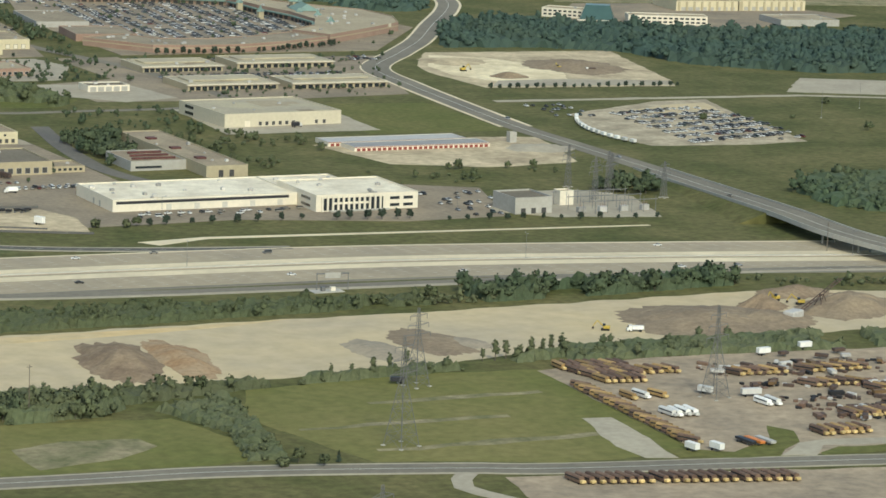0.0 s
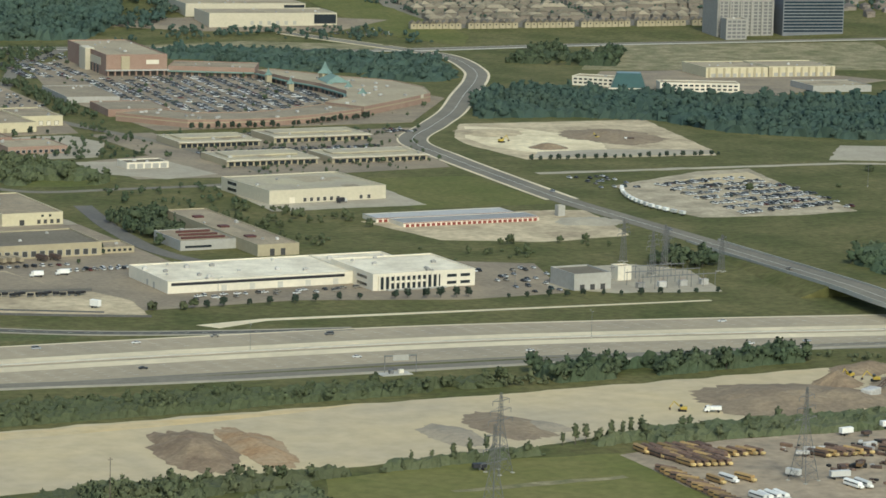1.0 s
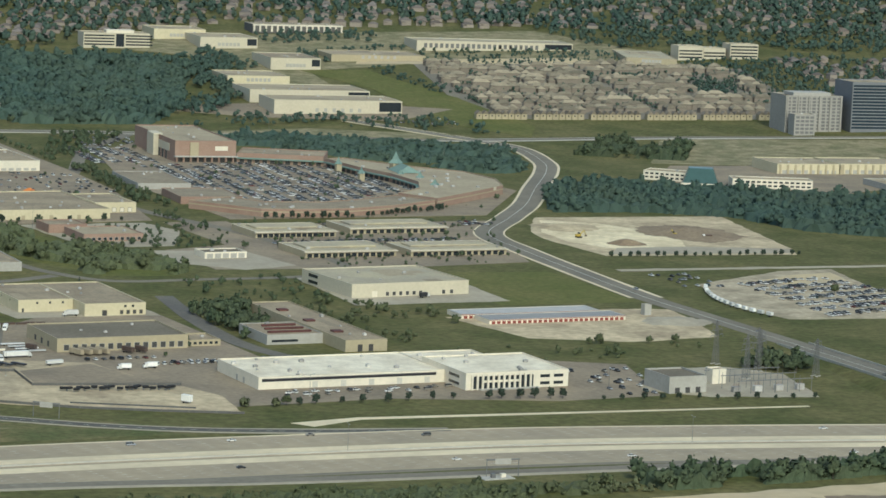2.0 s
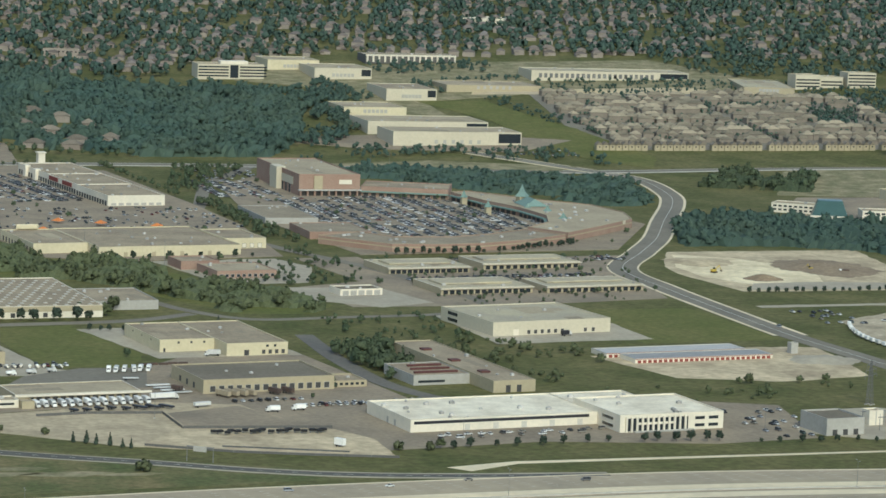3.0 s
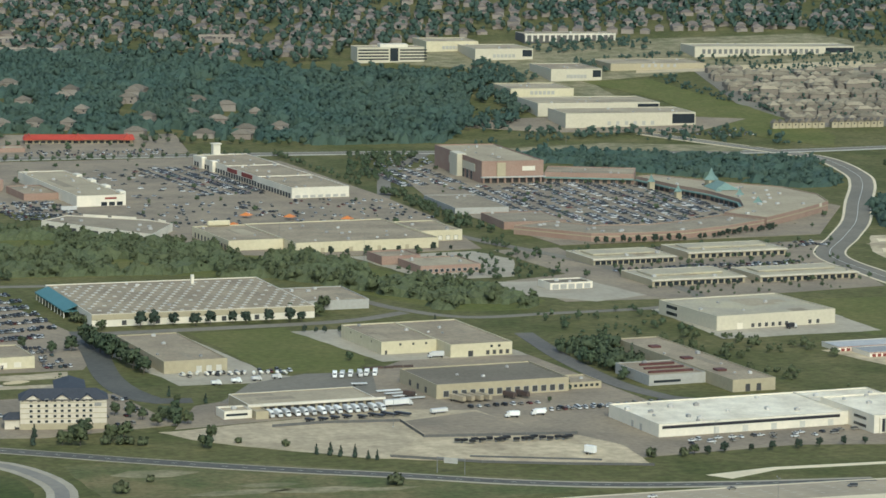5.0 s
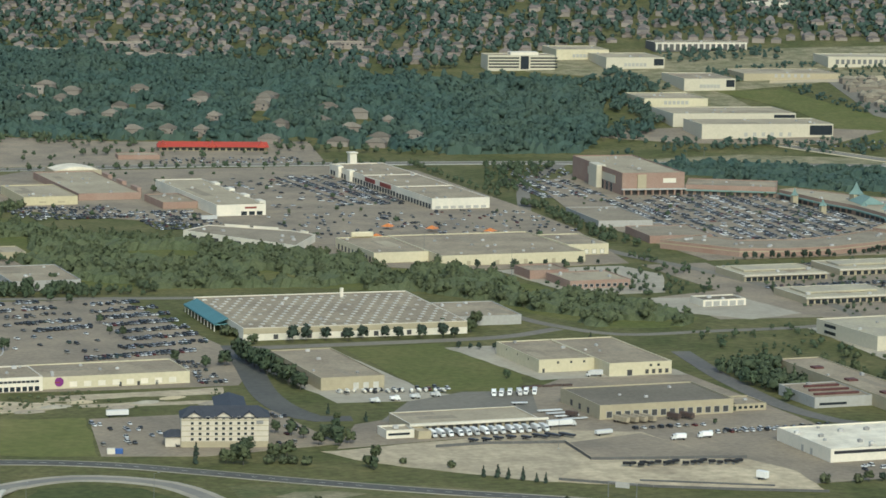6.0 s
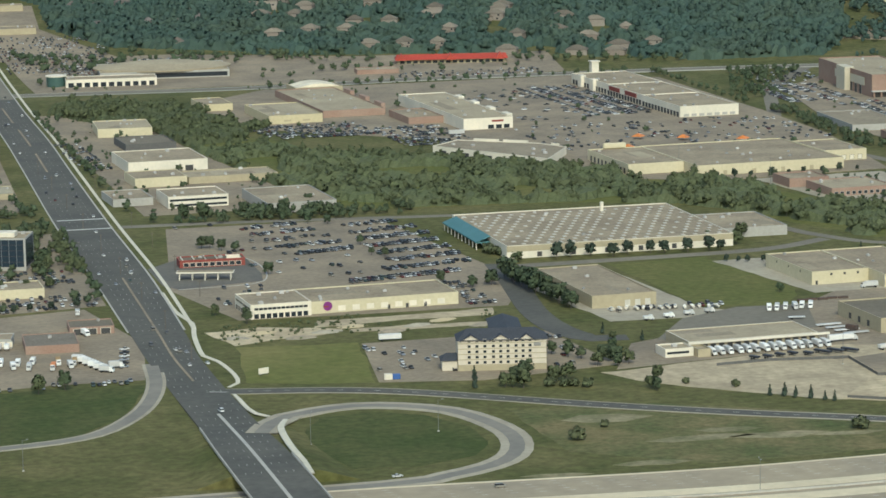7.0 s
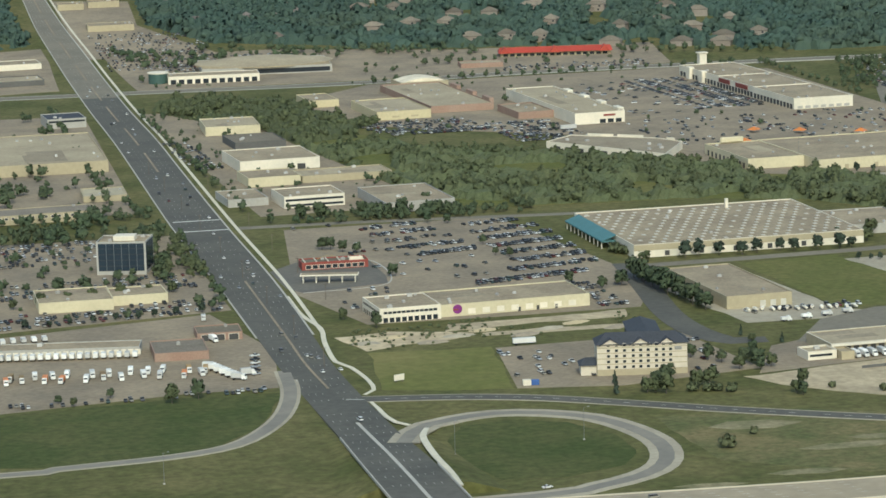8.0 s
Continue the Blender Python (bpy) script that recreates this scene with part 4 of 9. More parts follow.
# ---- land, roads and lots ----
def land():
    bm = bmesh.new()
    radii = [40, 300, 600, 900, 1200, 1500, 1800, 2100, 2400, 2700, 2850] + list(range(2900, 5700, 50))
    n, prev = 192, None
    centre = bm.verts.new((-700, -1400, 0))
    for r in radii:
        ring = []
        for i in range(n):
            a = 6.2832 * i / n
            x, y = -700 + r * math.cos(a), -1400 + r * math.sin(a)
            ring.append(bm.verts.new((x, y, rise(x, y))))
        for i in range(n):
            j = (i + 1) % n
            bm.faces.new((prev[i], ring[i], ring[j], prev[j]) if prev else (centre, ring[i], ring[j]))
        prev = ring
    for f in bm.faces:
        f.smooth = True
    return tagged(new("ground", mesh_of(bm, "ground", "grass")), "rough green and yellowing grassland rising to far suburbs", "ground", "", "structure")


land()

# The highway, from north to south: lanes, pale shoulders, median.
HWY = [(-900, -60), (-600, -82), (-426, -93), (-270, -112), (-154, -115), (-36, -121), (84, -131), (213, -154), (326, -179), (480, -215), (800, -300), (1400, -480)]
def hwy(off, w):
    return [(x + off * 0.16, y - off, w) for x, y in HWY]
ribbon("road_westbound", "concrete_road", hwy(16, 33), 0.15, label="tan-grey concrete westbound lanes of a wide highway")
ribbon("shoulder_westbound", "shoulder", hwy(37.5, 10), 0.19, label="bright concrete inner shoulder of the highway")
ribbon("median", "concrete_road", hwy(47, 10), 0.13, label="tan paved highway median")
ribbon("shoulder_eastbound", "shoulder", hwy(57.5, 11), 0.19, label="bright concrete inner shoulder of the highway")
ribbon("road_eastbound", "concrete_road", hwy(77.5, 30), 0.15, label="tan-grey concrete eastbound lanes of a wide highway")
ribbon("shoulder_south", "asphalt_worn", hwy(95.2, 5.6), 0.14, label="dark worn asphalt outer shoulder of the highway")
ribbon("shoulder_outer", "shoulder", hwy(0.8, 2.2), 0.2, label="pale highway edge")
for k, off in enumerate((5, 9.5, 14, 18.5, 23, 67, 72, 77, 82, 87)):
    ribbon(f"lane_line_{k + 1}", "line_paint", hwy(off, 0.13), 0.2, dash=(3, 9), thick=0.03, label="dashed white lane line", category="marking")
ribbon("barrier", "kerb", hwy(47, 0.7), 0.95, label="low concrete highway barrier", category="barrier", thick=0.9)
RAMP_S = [(-400, -187, 9), (-189, -205, 10), (-82, -221, 10), (31, -231, 9), (150, -240, 8), (277, -251, 7), (480, -292, 7), (800, -376, 7)]
ribbon("ramp_road", "asphalt_worn", RAMP_S, 0.17, label="dark asphalt slip road beside the highway")
ribbon("ramp_shoulder", "gravel", RAMP_S, 0.16, off=-7, width=5, label="pale gravel shoulder of the slip road")

# The wide arterial with its raised concrete strip, rising onto the bridge over the highway.
ART = [(-470, -420, 31, 3), (-464, -300, 31, 6), (-458, -180, 31, 7), (-449, -40, 31, 5), (-443.5, 35, 28, 1.6), (-438.5, 125, 27, 0), (-433.5, 212, 27.5, 0), (-427, 285, 29.5, 0), (-412.5, 458, 33, 0), (-398.5, 664, 34, 0), (-377, 930, 33, 0), (-362.5, 1108, 33, 0), (-349, 1307, 32, 0), (-332.5, 1525, 32, 0), (-320, 1725, 31, 0), (-310, 1920, 28, 0), (-297, 2124, 23, 0), (-284, 2320, 21, 0), (-258, 2800, 20, 0)]


def beside(pts, side, away):
    """The line that runs away metres outside the edge of a road; side: 1 to its left, -1 to its right."""
    out = []
    for i, q in enumerate(pts):
        a, b = pts[max(i - 1, 0)], pts[min(i + 1, len(pts) - 1)]
        dx, dy = b[0] - a[0], b[1] - a[1]
        k = side * (q[2] / 2 + away) / math.hypot(dx, dy)
        out.append((q[0] - dy * k, q[1] + dx * k, 1.0, q[3]))
    return out


ribbon("arterial_road", "asphalt", ART, 0.2, label="wide dark asphalt arterial road with six lanes", thick=1.4)
ribbon("arterial_road_north", "asphalt_worn", [(-341, 1412, 32, 0)] + ART[13:], 0.22, label="pale worn asphalt stretch of the arterial road", thick=0.3)
for k, off in enumerate((-10.4, -7.0, -3.6, 3.6, 7.0, 10.4)):
    ribbon(f"arterial_line_{k + 1}", "line_paint", ART, 0.24, off=off, width=0.12, dash=(2.5, 14), thick=0.03, label="dashed white lane line", category="marking")
ribbon("arterial_median", "kerb", ART[:5] + [(-440.5, 95, 27, 0)], 0.36, off=0, width=1.7, label="raised pale concrete median strip", category="kerb", thick=0.2)
ribbon("arterial_median_north", "lot", [(-436.5, 150, 27, 0)] + ART[6:9], 0.3, off=-0.5, width=1.3, label="pale concrete median strip", category="kerb", thick=0.1)
ribbon("arterial_median_far", "lot", ART[10:], 0.3, off=0, width=1.6, label="pale concrete median strip", category="kerb", thick=0.1, dash=(110, 46))
ribbon("kerb_east", "kerb", beside(ART[7:], -1, 0.6), 0.34, width=1.1, label="pale concrete kerb along the arterial", category="kerb")
ribbon("kerb_west", "kerb", beside(ART[7:], 1, 0.5), 0.34, width=0.9, label="pale concrete kerb along the arterial", category="kerb")
ribbon("sidewalk", "path", beside(ART[7:], -1, 6.0), 0.2, width=2.2, label="pale concrete sidewalk", category="pavement")
ribbon("bridge_parapet", "kerb", beside(ART[:5], 1, 0.3), 1.1, width=0.6, label="concrete bridge parapet", category="parapet", thick=1.2)
ribbon("bridge_parapet_east", "kerb", beside(ART[:4], -1, 0.3), 1.1, width=0.6, label="concrete bridge parapet", category="parapet", thick=1.2)
ribbon("stop_line", "line_paint", [(-434, 122, 0.8), (-425.5, 118, 0.8)], 0.26, thick=0.04, label="white stop line", category="marking")
ribbon("crosswalk", "line_paint", [(-413.5, 650, 2.6), (-382.5, 648, 2.6)], 0.26, thick=0.04, label="pale crosswalk band", category="marking")
ribbon("crosswalk_north", "line_paint", [(-411, 692, 2.6), (-380, 690, 2.6)], 0.26, thick=0.04, label="pale crosswalk band", category="marking")
ribbon("crosswalk_south", "line_paint", [(-451, 108, 0.9), (-441, 106, 0.9)], 0.26, thick=0.04, label="white stop line", category="marking")

LOCAL = [(-432, 122, 11), (-416, 117, 11), (-380, 106, 10.5), (-346, 89, 10.5), (-308, 60, 10.5), (-271, 30, 10.5), (-213, -12, 10), (-164, -43, 9), (-117, -76, 8), (-71, -99, 8), (-13, -116, 7), (53, -129, 6)]
ribbon("slip_road_shoulder", "gravel", LOCAL, 0.13, width=13.0, label="pale gravel edge of the slip road")
ribbon("slip_road", "asphalt", LOCAL, 0.17, label="dark asphalt slip road curving to the highway")
ribbon("slip_road_line", "line_paint", LOCAL, 0.2, width=0.2, thick=0.03, dash=(3, 6), label="dashed white lane line", category="marking")
LOOP = [(-434, 14, 10, 2.6), (-423, 38, 10, 1.4), (-412, 53, 10, 0.6), (-396, 62, 10, 0.1), (-376, 66, 10, 0), (-355, 58, 10, 0), (-336, 40, 10, 0), (-327, 14, 10, 0), (-324, -14, 10, 0), (-328, -38, 10, 0), (-337, -58, 10, 0), (-352, -73, 10, 0), (-375, -84, 9, 0), (-402, -90, 8, 0), (-520, -84, 7, 0)]
ribbon("loop_shoulder", "gravel", LOOP, 0.12, width=15, label="pale concrete edge of the loop ramp")
ribbon("loop_ramp", "ramp", LOOP, 0.17, width=7.0, label="worn grey asphalt loop ramp")
LEFT = [(-760, 70, 8), (-613, 33, 9), (-587, 35, 9), (-562, 36, 9), (-536, 38, 9), (-513, 44, 9), (-496, 57, 9.5), (-477, 86, 10), (-464, 117, 10), (-454, 154, 10), (-447, 200, 8)]
ribbon("west_ramp_shoulder", "gravel", LEFT, 0.12, width=10, label="pale concrete edge of the curved ramp")
ribbon("west_ramp", "ramp", LEFT, 0.17, width=6.5, label="worn grey asphalt curved ramp")
ribbon("kerb_gore", "path", [(-424, 112, 1.6, 0), (-424.5, 98, 2.2, 0.2), (-426, 75, 2.4, 0.8), (-425, 62, 2.2, 1.0), (-420.5, 53, 1.8, 1.0)], 0.4, label="pale concrete kerb at the corner", category="kerb")
ribbon("kerb_loop", "path", [(-415, 44, 2.2, 1.0), (-422, 25, 3.0, 2.2), (-426, 3, 3.2, 3.2), (-430, -29, 3.0, 4.6), (-432, -58, 2.4, 5.4), (-435, -84, 2, 6.0)], 0.5, label="pale concrete kerb beside the loop", category="kerb")
ribbon("kerb_corner", "path", [(-400, 400, 2.2), (-405, 340, 2.4), (-404, 300, 2.6), (-411, 262, 2.6), (-417.5, 211, 2.6), (-413.5, 194, 2.4), (-413, 160, 2.2), (-416, 138, 2.2), (-423, 129, 1.6)], 0.3, label="pale concrete path at the corner", category="pavement")

EAST_ROAD = [(372, -520, 22, 0), (370, -330, 22, 6.5), (352, -215, 22, 7.5), (360, -130, 22, 7), (378, -20, 21, 2.5), (389, 75, 20, 0), (391, 184, 19, 0), (393, 265, 19, 0), (406, 386, 19, 0), (419, 491, 20, 0), (437, 590, 22, 0), (500, 680, 22, 0), (560, 765, 21, 0), (628, 878, 20, 0), (700, 995, 20, 0), (742, 1080, 20, 0), (772, 1190, 20, 0), (756, 1262, 20, 0), (690, 1420, 18, 0)]
ribbon("east_road", "asphalt_worn", EAST_ROAD, 0.2, label="worn grey asphalt road crossing the highway", thick=1.3)
ribbon("east_road_kerb", "shoulder", EAST_ROAD[7:], 0.16, width=25, label="pale shoulders of the road")
ribbon("east_road_line", "line_paint", EAST_ROAD, 0.24, width=0.4, thick=0.03, label="pale centre line", category="marking")
ribbon("bridge_rail", "kerb", EAST_ROAD[1:6], 1.1, off=10.8, width=0.5, thick=2.6, label="concrete bridge parapet and beam", category="parapet")
ribbon("bridge_rail_east", "kerb", EAST_ROAD[1:6], 1.1, off=-10.8, width=0.5, thick=2.6, label="concrete bridge parapet and beam", category="parapet")


def bridge_piers(name, x, y, rot, rows, half, top, label):
    ob = thing(name, label, "bridge pier", x, y, 0, rot, "bridge piers")
    for r in rows:
        for k in (-1, 0, 1):
            bm = bmesh.new()
            add_rod(bm, (k * half, r, -0.3), (k * half, r, top - 1.2), 0.6, None, 10)
            part("column", bm, "grey_wall", ob)
        part("cap_beam", box_bm(-half - 1.5, r - 0.8, top - 1.2, half + 1.5, r + 0.8, top), "grey_wall", ob)
    return ob


bridge_piers("bridge_pier", 356, -222, 4, (-32, 0, 32), 8, 6.0, "grey concrete columns carrying the road bridge")
bridge_piers("bridge_pier", -451, -150, 2, (-34, 0, 34), 13, 5.6, "grey concrete columns carrying the arterial bridge")


def abutment(name, x0, y0, x1, y1, z, label, half=11):
    """An earth ramp under a bridge end, falling on both sides."""
    bm = bmesh.new()
    d = Vector((x1 - x0, y1 - y0, 0))
    n = Vector((-d.y, d.x, 0)).normalized()
    a, b = Vector((x0, y0, 0)), Vector((x1, y1, 0))
    q = [a + n * 30, a - n * 30, b - n * 13, b + n * 13, a + n * 12, a - n * 12]
    v = [bm.verts.new(c + Vector((0, 0, zz))) for c, zz in ((a + n * (half + 18), -0.2), (a - n * (half + 18), -0.2), (b - n * (half + 2), -0.2), (b + n * (half + 2), -0.2), (a + n * half, z), (a - n * half, z))]
    for f in ((0, 1, 5, 4), (0, 4, 3), (1, 2, 5), (4, 5, 2, 3), (3, 2, 1, 0)):
        bm.faces.new([v[i] for i in f])
    bmesh.ops.recalc_face_normals(bm, faces=bm.faces[:])
    return tagged(new(name, mesh_of(bm, name, "grass")), label, "embankment", "", "structure")


abutment("embankment_east", 360, -128, 384, 40, 6.2, "grassy embankment under the road bridge end")
abutment("embankment_arterial", -448, -74, -437, 72, 5.3, "grassy embankment under the arterial bridge end", 19)
abutment("embankment_east_south", 366, -310, 372, -470, 5.8, "grassy embankment under the road bridge end")

BOTTOM = [(-600, -500, 13), (-250, -546, 13), (-161, -556, 13), (-75, -578, 13), (-33, -592, 14), (97, -619, 14), (400, -690, 14)]
ribbon("bottom_road_edge", "gravel", BOTTOM, 0.12, width=17, label="pale gravel edge of the country road")
ribbon("bottom_road", "asphalt_worn", BOTTOM, 0.17, label="grey two-lane asphalt road")
ribbon("bottom_road_line", "line_paint", BOTTOM, 0.2, width=0.3, thick=0.03, label="pale centre line", category="marking")
patch("yard_apron", "yard_dust", [(-62, -596), (-40, -602), (120, -636), (260, -660), (240, -720), (-60, -690), (-70, -640)], 0.11, "grey asphalt apron beside the road")
ribbon("driveway", "gravel", [(-72, -585, 8), (-84, -605, 8), (-70, -640, 7), (-52, -700, 7)], 0.14, label="pale gravel driveway")

NORTH = [(-900, 1520, 22), (-600, 1480, 22), (-420, 1452, 22), (-291, 1436, 22), (-123, 1412, 21), (41, 1412, 21), (169, 1400, 21), (290, 1384, 20), (420, 1358, 20), (613, 1303, 18), (750, 1262, 17), (1013, 1235, 16), (1500, 1130, 16)]
ribbon("north_road", "asphalt_worn", NORTH, 0.17, label="grey asphalt cross street with kerbs")
ribbon("north_road_kerb", "kerb", NORTH, 0.13, width=26, label="pale kerbs of the cross street")
ribbon("creek_road", "asphalt_worn", [(-378, 650, 11), (-300, 640, 11), (-180, 616, 10), (-60, 590, 9), (10, 520, 9), (30, 450, 9), (60, 400, 9), (125, 397, 9), (200, 399, 9), (245, 430, 9), (252, 520, 10), (240, 640, 11), (215, 760, 11), (205, 900, 11), (262, 1060, 12), (330, 1220, 12), (420, 1352, 12)], 0.14, label="grey asphalt local street")
ribbon("side_street", "asphalt", [(-378, 648, 12), (-300, 640, 12), (-230, 560, 1), (-190, 420, 15), (-203, 345, 16), (-219, 262, 16), (-222, 210, 17), (-214, 180, 16), (-196, 176, 14)][3:], 0.19, label="dark asphalt street with a turning head")
ribbon("side_street_south", "asphalt_worn", [(-196, 408, 12), (-100, 406, 12), (-20, 408, 11), (30, 430, 10)], 0.16, label="grey asphalt street along the long store")
ribbon("east_street", "asphalt_dark", [(70, 330, 12), (63, 290, 12), (54, 233, 12), (48, 150, 12), (57, 100, 11), (70, 86, 10)], 0.17, label="dark asphalt street between works yards")

patch("dirt_field", "dirt", [(-420, -318), (-216, -301), (-82, -299), (61, -303), (244, -300), (330, -330), (340, -395), (200, -400), (76, -394), (8, -409), (-105, -417), (-202, -412), (-420, -420)], 0.05, "wide strip of bare pale construction dirt")
patch("dirt_band", "dirt_yellow", [(-420, -322), (-216, -304), (-84, -303), (-20, -300), (-60, -309), (-110, -314), (-216, -318), (-420, -340)], 0.09, "strip of orange-yellow bare dirt")
patch("mown_field", "mown", [(-100, -432), (-30, -424), (42, -432), (28, -585), (-30, -584), (-75, -566), (-100, -560), (-120, -480)], 0.05, "mown light green field")
patch("mown_field_west", "mown", [(-420, -455), (-200, -462), (-148, -470), (-128, -540), (-160, -546), (-420, -520)], 0.05, "mown yellow-green field")
patch("gravel_patch", "straw", [(-226, -500), (-200, -494), (-172, -498), (-170, -512), (-190, -526), (-224, -532)], 0.12, "bare gravel patch in the field")
patch("gravel_drive", "gravel", [(13, -520), (25, -523), (22, -560), (18, -580), (16, -592), (4, -588), (2, -566)], 0.1, "pale gravel track beside parked buses")
patch("bus_yard", "yard_dust", [(38, -434), (97, -424), (240, -440), (260, -560), (200, -600), (113, -597), (70, -602), (30, -590)], 0.09, "dusty gravel yard full of parked buses")
patch("yard_grass", "plot_green", [(20, -577), (44, -588), (66, -578), (80, -556), (86, -566), (78, -584), (66, -592), (58, -602), (17, -592)], 0.13, "green grass corner of the bus yard")
patch("yard_entry", "gravel", [(58, -602), (72, -604), (84, -591), (112, -598), (150, -606), (156, -596), (116, -588), (90, -582), (77, -585)], 0.15, "pale gravel entry track of the bus yard")
patch("yard_island", "plot_green", [(76, -600), (88, -595), (110, -600), (104, -607), (75, -605)], 0.17, "grass island beside the yard entry")
patch("auction_lot", "gravel_tan", [(462, 316), (508, 340), (560, 366), (608, 370), (590, 300), (562, 160), (518, 153), (442, 163), (434, 214), (446, 262)], 0.08, "pale gravel lot full of parked cars")
patch("auction_mud", "dirt", [(500, 316), (560, 346), (596, 352), (584, 300), (552, 304)], 0.12, "bare brown mud at the back of the car lot")
patch("track_road", "gravel", [(440, 395), (700, 380), (820, 330), (820, 322), (700, 371), (440, 385)], 0.1, "pale gravel track")
patch("sand_site", "sand", [(478, 600), (524, 682), (694, 670), (642, 478), (626, 446), (470, 462), (468, 560)], 0.06, "pale sand and earth building site")
patch("sand_heart", "sand_bright", [(486, 596), (520, 664), (560, 640), (590, 560), (560, 500), (500, 486), (480, 540)], 0.1, "bright pale sand in the middle of the site")
patch("site_track", "gravel", [(480, 470), (630, 452), (640, 476), (560, 500), (500, 500)], 0.12, "grey gravel track along the site edge")
patch("slab_site", "gravel", [(698, 397), (758, 472), (830, 440), (780, 360)], 0.1, "pale bare building plot")
patch("green_plot", "plot_green", [(296, 402), (386, 392), (378, 250), (276, 254)], 0.05, "even green grass plot")
patch("storage_yard", "sand", [(217, 214), (345, 226), (384, 217), (368, 150), (357, 110), (290, 102), (232, 128)], 0.07, "pale bare yard round storage sheds")
patch("substation_yard", "gravel", [(212, -48), (250, 12), (300, 10), (322, -20), (302, -90), (240, -76)], 0.08, "gravel yard of an electrical substation")
patch("pavement_white_works", "lot", [(-50, 90), (60, 92), (180, 66), (245, 30), (214, -66), (150, -68), (60, -40), (-40, -44), (-60, 20)], 0.07, "grey asphalt lot round the white works building")
patch("works_yard", "yard_pale", [(-240, 95), (-98, 118), (-60, 100), (-42, 10), (-34, -62), (-80, -42), (-157, -4), (-222, 60)], 0.08, "dusty pale gravel yard with trucks")
patch("pavement_works", "lot", [(-200, 160), (-98, 205), (-40, 260), (40, 256), (42, 90), (-45, 60), (-90, 95), (-100, 116), (-230, 100)], 0.075, "grey asphalt truck yard between warehouses")
patch("works_yard_dust", "sand", [(-152, -2), (-122, 34), (-80, 29), (-36, 19), (-26, -12), (-34, -60), (-80, -40)], 0.12, "pale dusty sand at the edge of the works yard")
patch("works_yard_asphalt", "lot", [(-108, 84), (-62, 97), (-44, 26), (-112, 41)], 0.115, "worn grey asphalt behind the yard fence")
patch("pavement_truck_yard", "asphalt_worn", [(-150, 215), (-110, 235), (-70, 230), (-92, 165), (-185, 163)], 0.1, "darker asphalt truck park")
patch("pavement_grey_store", "gravel", [(-66, 380), (36, 376), (40, 256), (-52, 260)], 0.08, "pale paved yard round a warehouse")
patch("green_plot_works", "plot_green", [(-128, 392), (-66, 396), (-56, 276), (-78, 232), (-128, 244)], 0.06, "bright green grass plot")
patch("pavement_boat_store", "gravel", [(-198, 365), (-134, 368), (-128, 240), (-100, 210), (-190, 222)], 0.085, "pale paved yard of a boat store")
patch("hotel_lot", "lot", [(-332, 212), (-230, 210), (-224, 112), (-300, 100), (-350, 114)], 0.08, "grey hotel car park")
patch("hotel_field", "mown", [(-396, 224), (-333, 216), (-352, 113), (-412, 136)], 0.05, "rough mown green plot")
patch("rubble_strip", "yard_pale", [(-338, 283), (-290, 281), (-236, 284), (-243, 264), (-290, 268), (-345, 264)], 0.07, "strip of pale broken earth")
patch("rubble_strip_west", "sand", [(-404, 272), (-372, 276), (-350, 266), (-330, 256), (-345, 242), (-372, 240), (-395, 230)], 0.075, "strip of pale broken earth")
patch("rubble_strip_south", "yard_pale", [(-326, 254), (-290, 252), (-250, 247), (-250, 240), (-300, 240), (-330, 244)], 0.08, "strip of pale broken earth")
patch("pavement_bakery", "lot", [(-394, 404), (-378, 300), (-300, 292), (-226, 288), (-206, 330), (-195, 400), (-210, 620), (-350, 630)], 0.07, "broad worn asphalt car park")
patch("restaurant_lot", "asphalt_dark", [(-392, 482), (-366, 512), (-327, 498), (-331, 440), (-336, 417), (-389, 407), (-395, 424)], 0.11, "dark asphalt plot round a restaurant")
ribbon("restaurant_kerb", "kerb", [(-366, 512, 0.9), (-327, 498, 0.9), (-336, 416, 0.9), (-389, 406, 0.9)], 0.2, label="pale kerb round the restaurant plot", category="kerb")
patch("loop_grass", "lush", [(-398, 48), (-372, 50), (-350, 36), (-338, 6), (-338, -26), (-352, -52), (-382, -64), (-410, -58), (-416, -20), (-412, 20)], 0.05, "dark green grass inside the loop ramp")
patch("west_grass", "lush", [(-760, 90), (-590, 40), (-540, 36), (-512, 50), (-486, 80), (-470, 120), (-457, 150), (-503, 158), (-600, 148), (-760, 170)], 0.05, "dark green grass beside the ramp")
patch("pavement_truck_depot", "lot", [(-640, 345), (-569, 345), (-452, 365), (-440, 252), (-458, 162), (-503, 166), (-600, 156), (-640, 160)], 0.07, "worn grey asphalt truck depot yard")
patch("pavement_west", "lot", [(-640, 350), (-438, 372), (-420, 640), (-640, 660)], 0.075, "grey car park among offices")
patch("pavement_west_north", "lot", [(-640, 760), (-425, 740), (-375, 1290), (-640, 1340)], 0.07, "grey paved plots along the arterial")
patch("pavement_plaza", "lot", [(-352, 690), (-230, 690), (-240, 860), (-250, 1000), (-255, 1130), (-290, 1270), (-330, 1280)], 0.07, "grey paved yards of flat-roofed works")
patch("pavement_home", "lot", [(-105, 1040), (-190, 1130), (-190, 1300), (-100, 1390), (200, 1380), (262, 1330), (252, 1060), (240, 900), (200, 700), (60, 690), (-10, 740), (-40, 830), (-20, 960)], 0.065, "broad grey shopping centre car park")
patch("pavement_clinic", "gravel", [(100, 560), (165, 560), (200, 640), (190, 690), (90, 690)], 0.08, "pale paved plot")
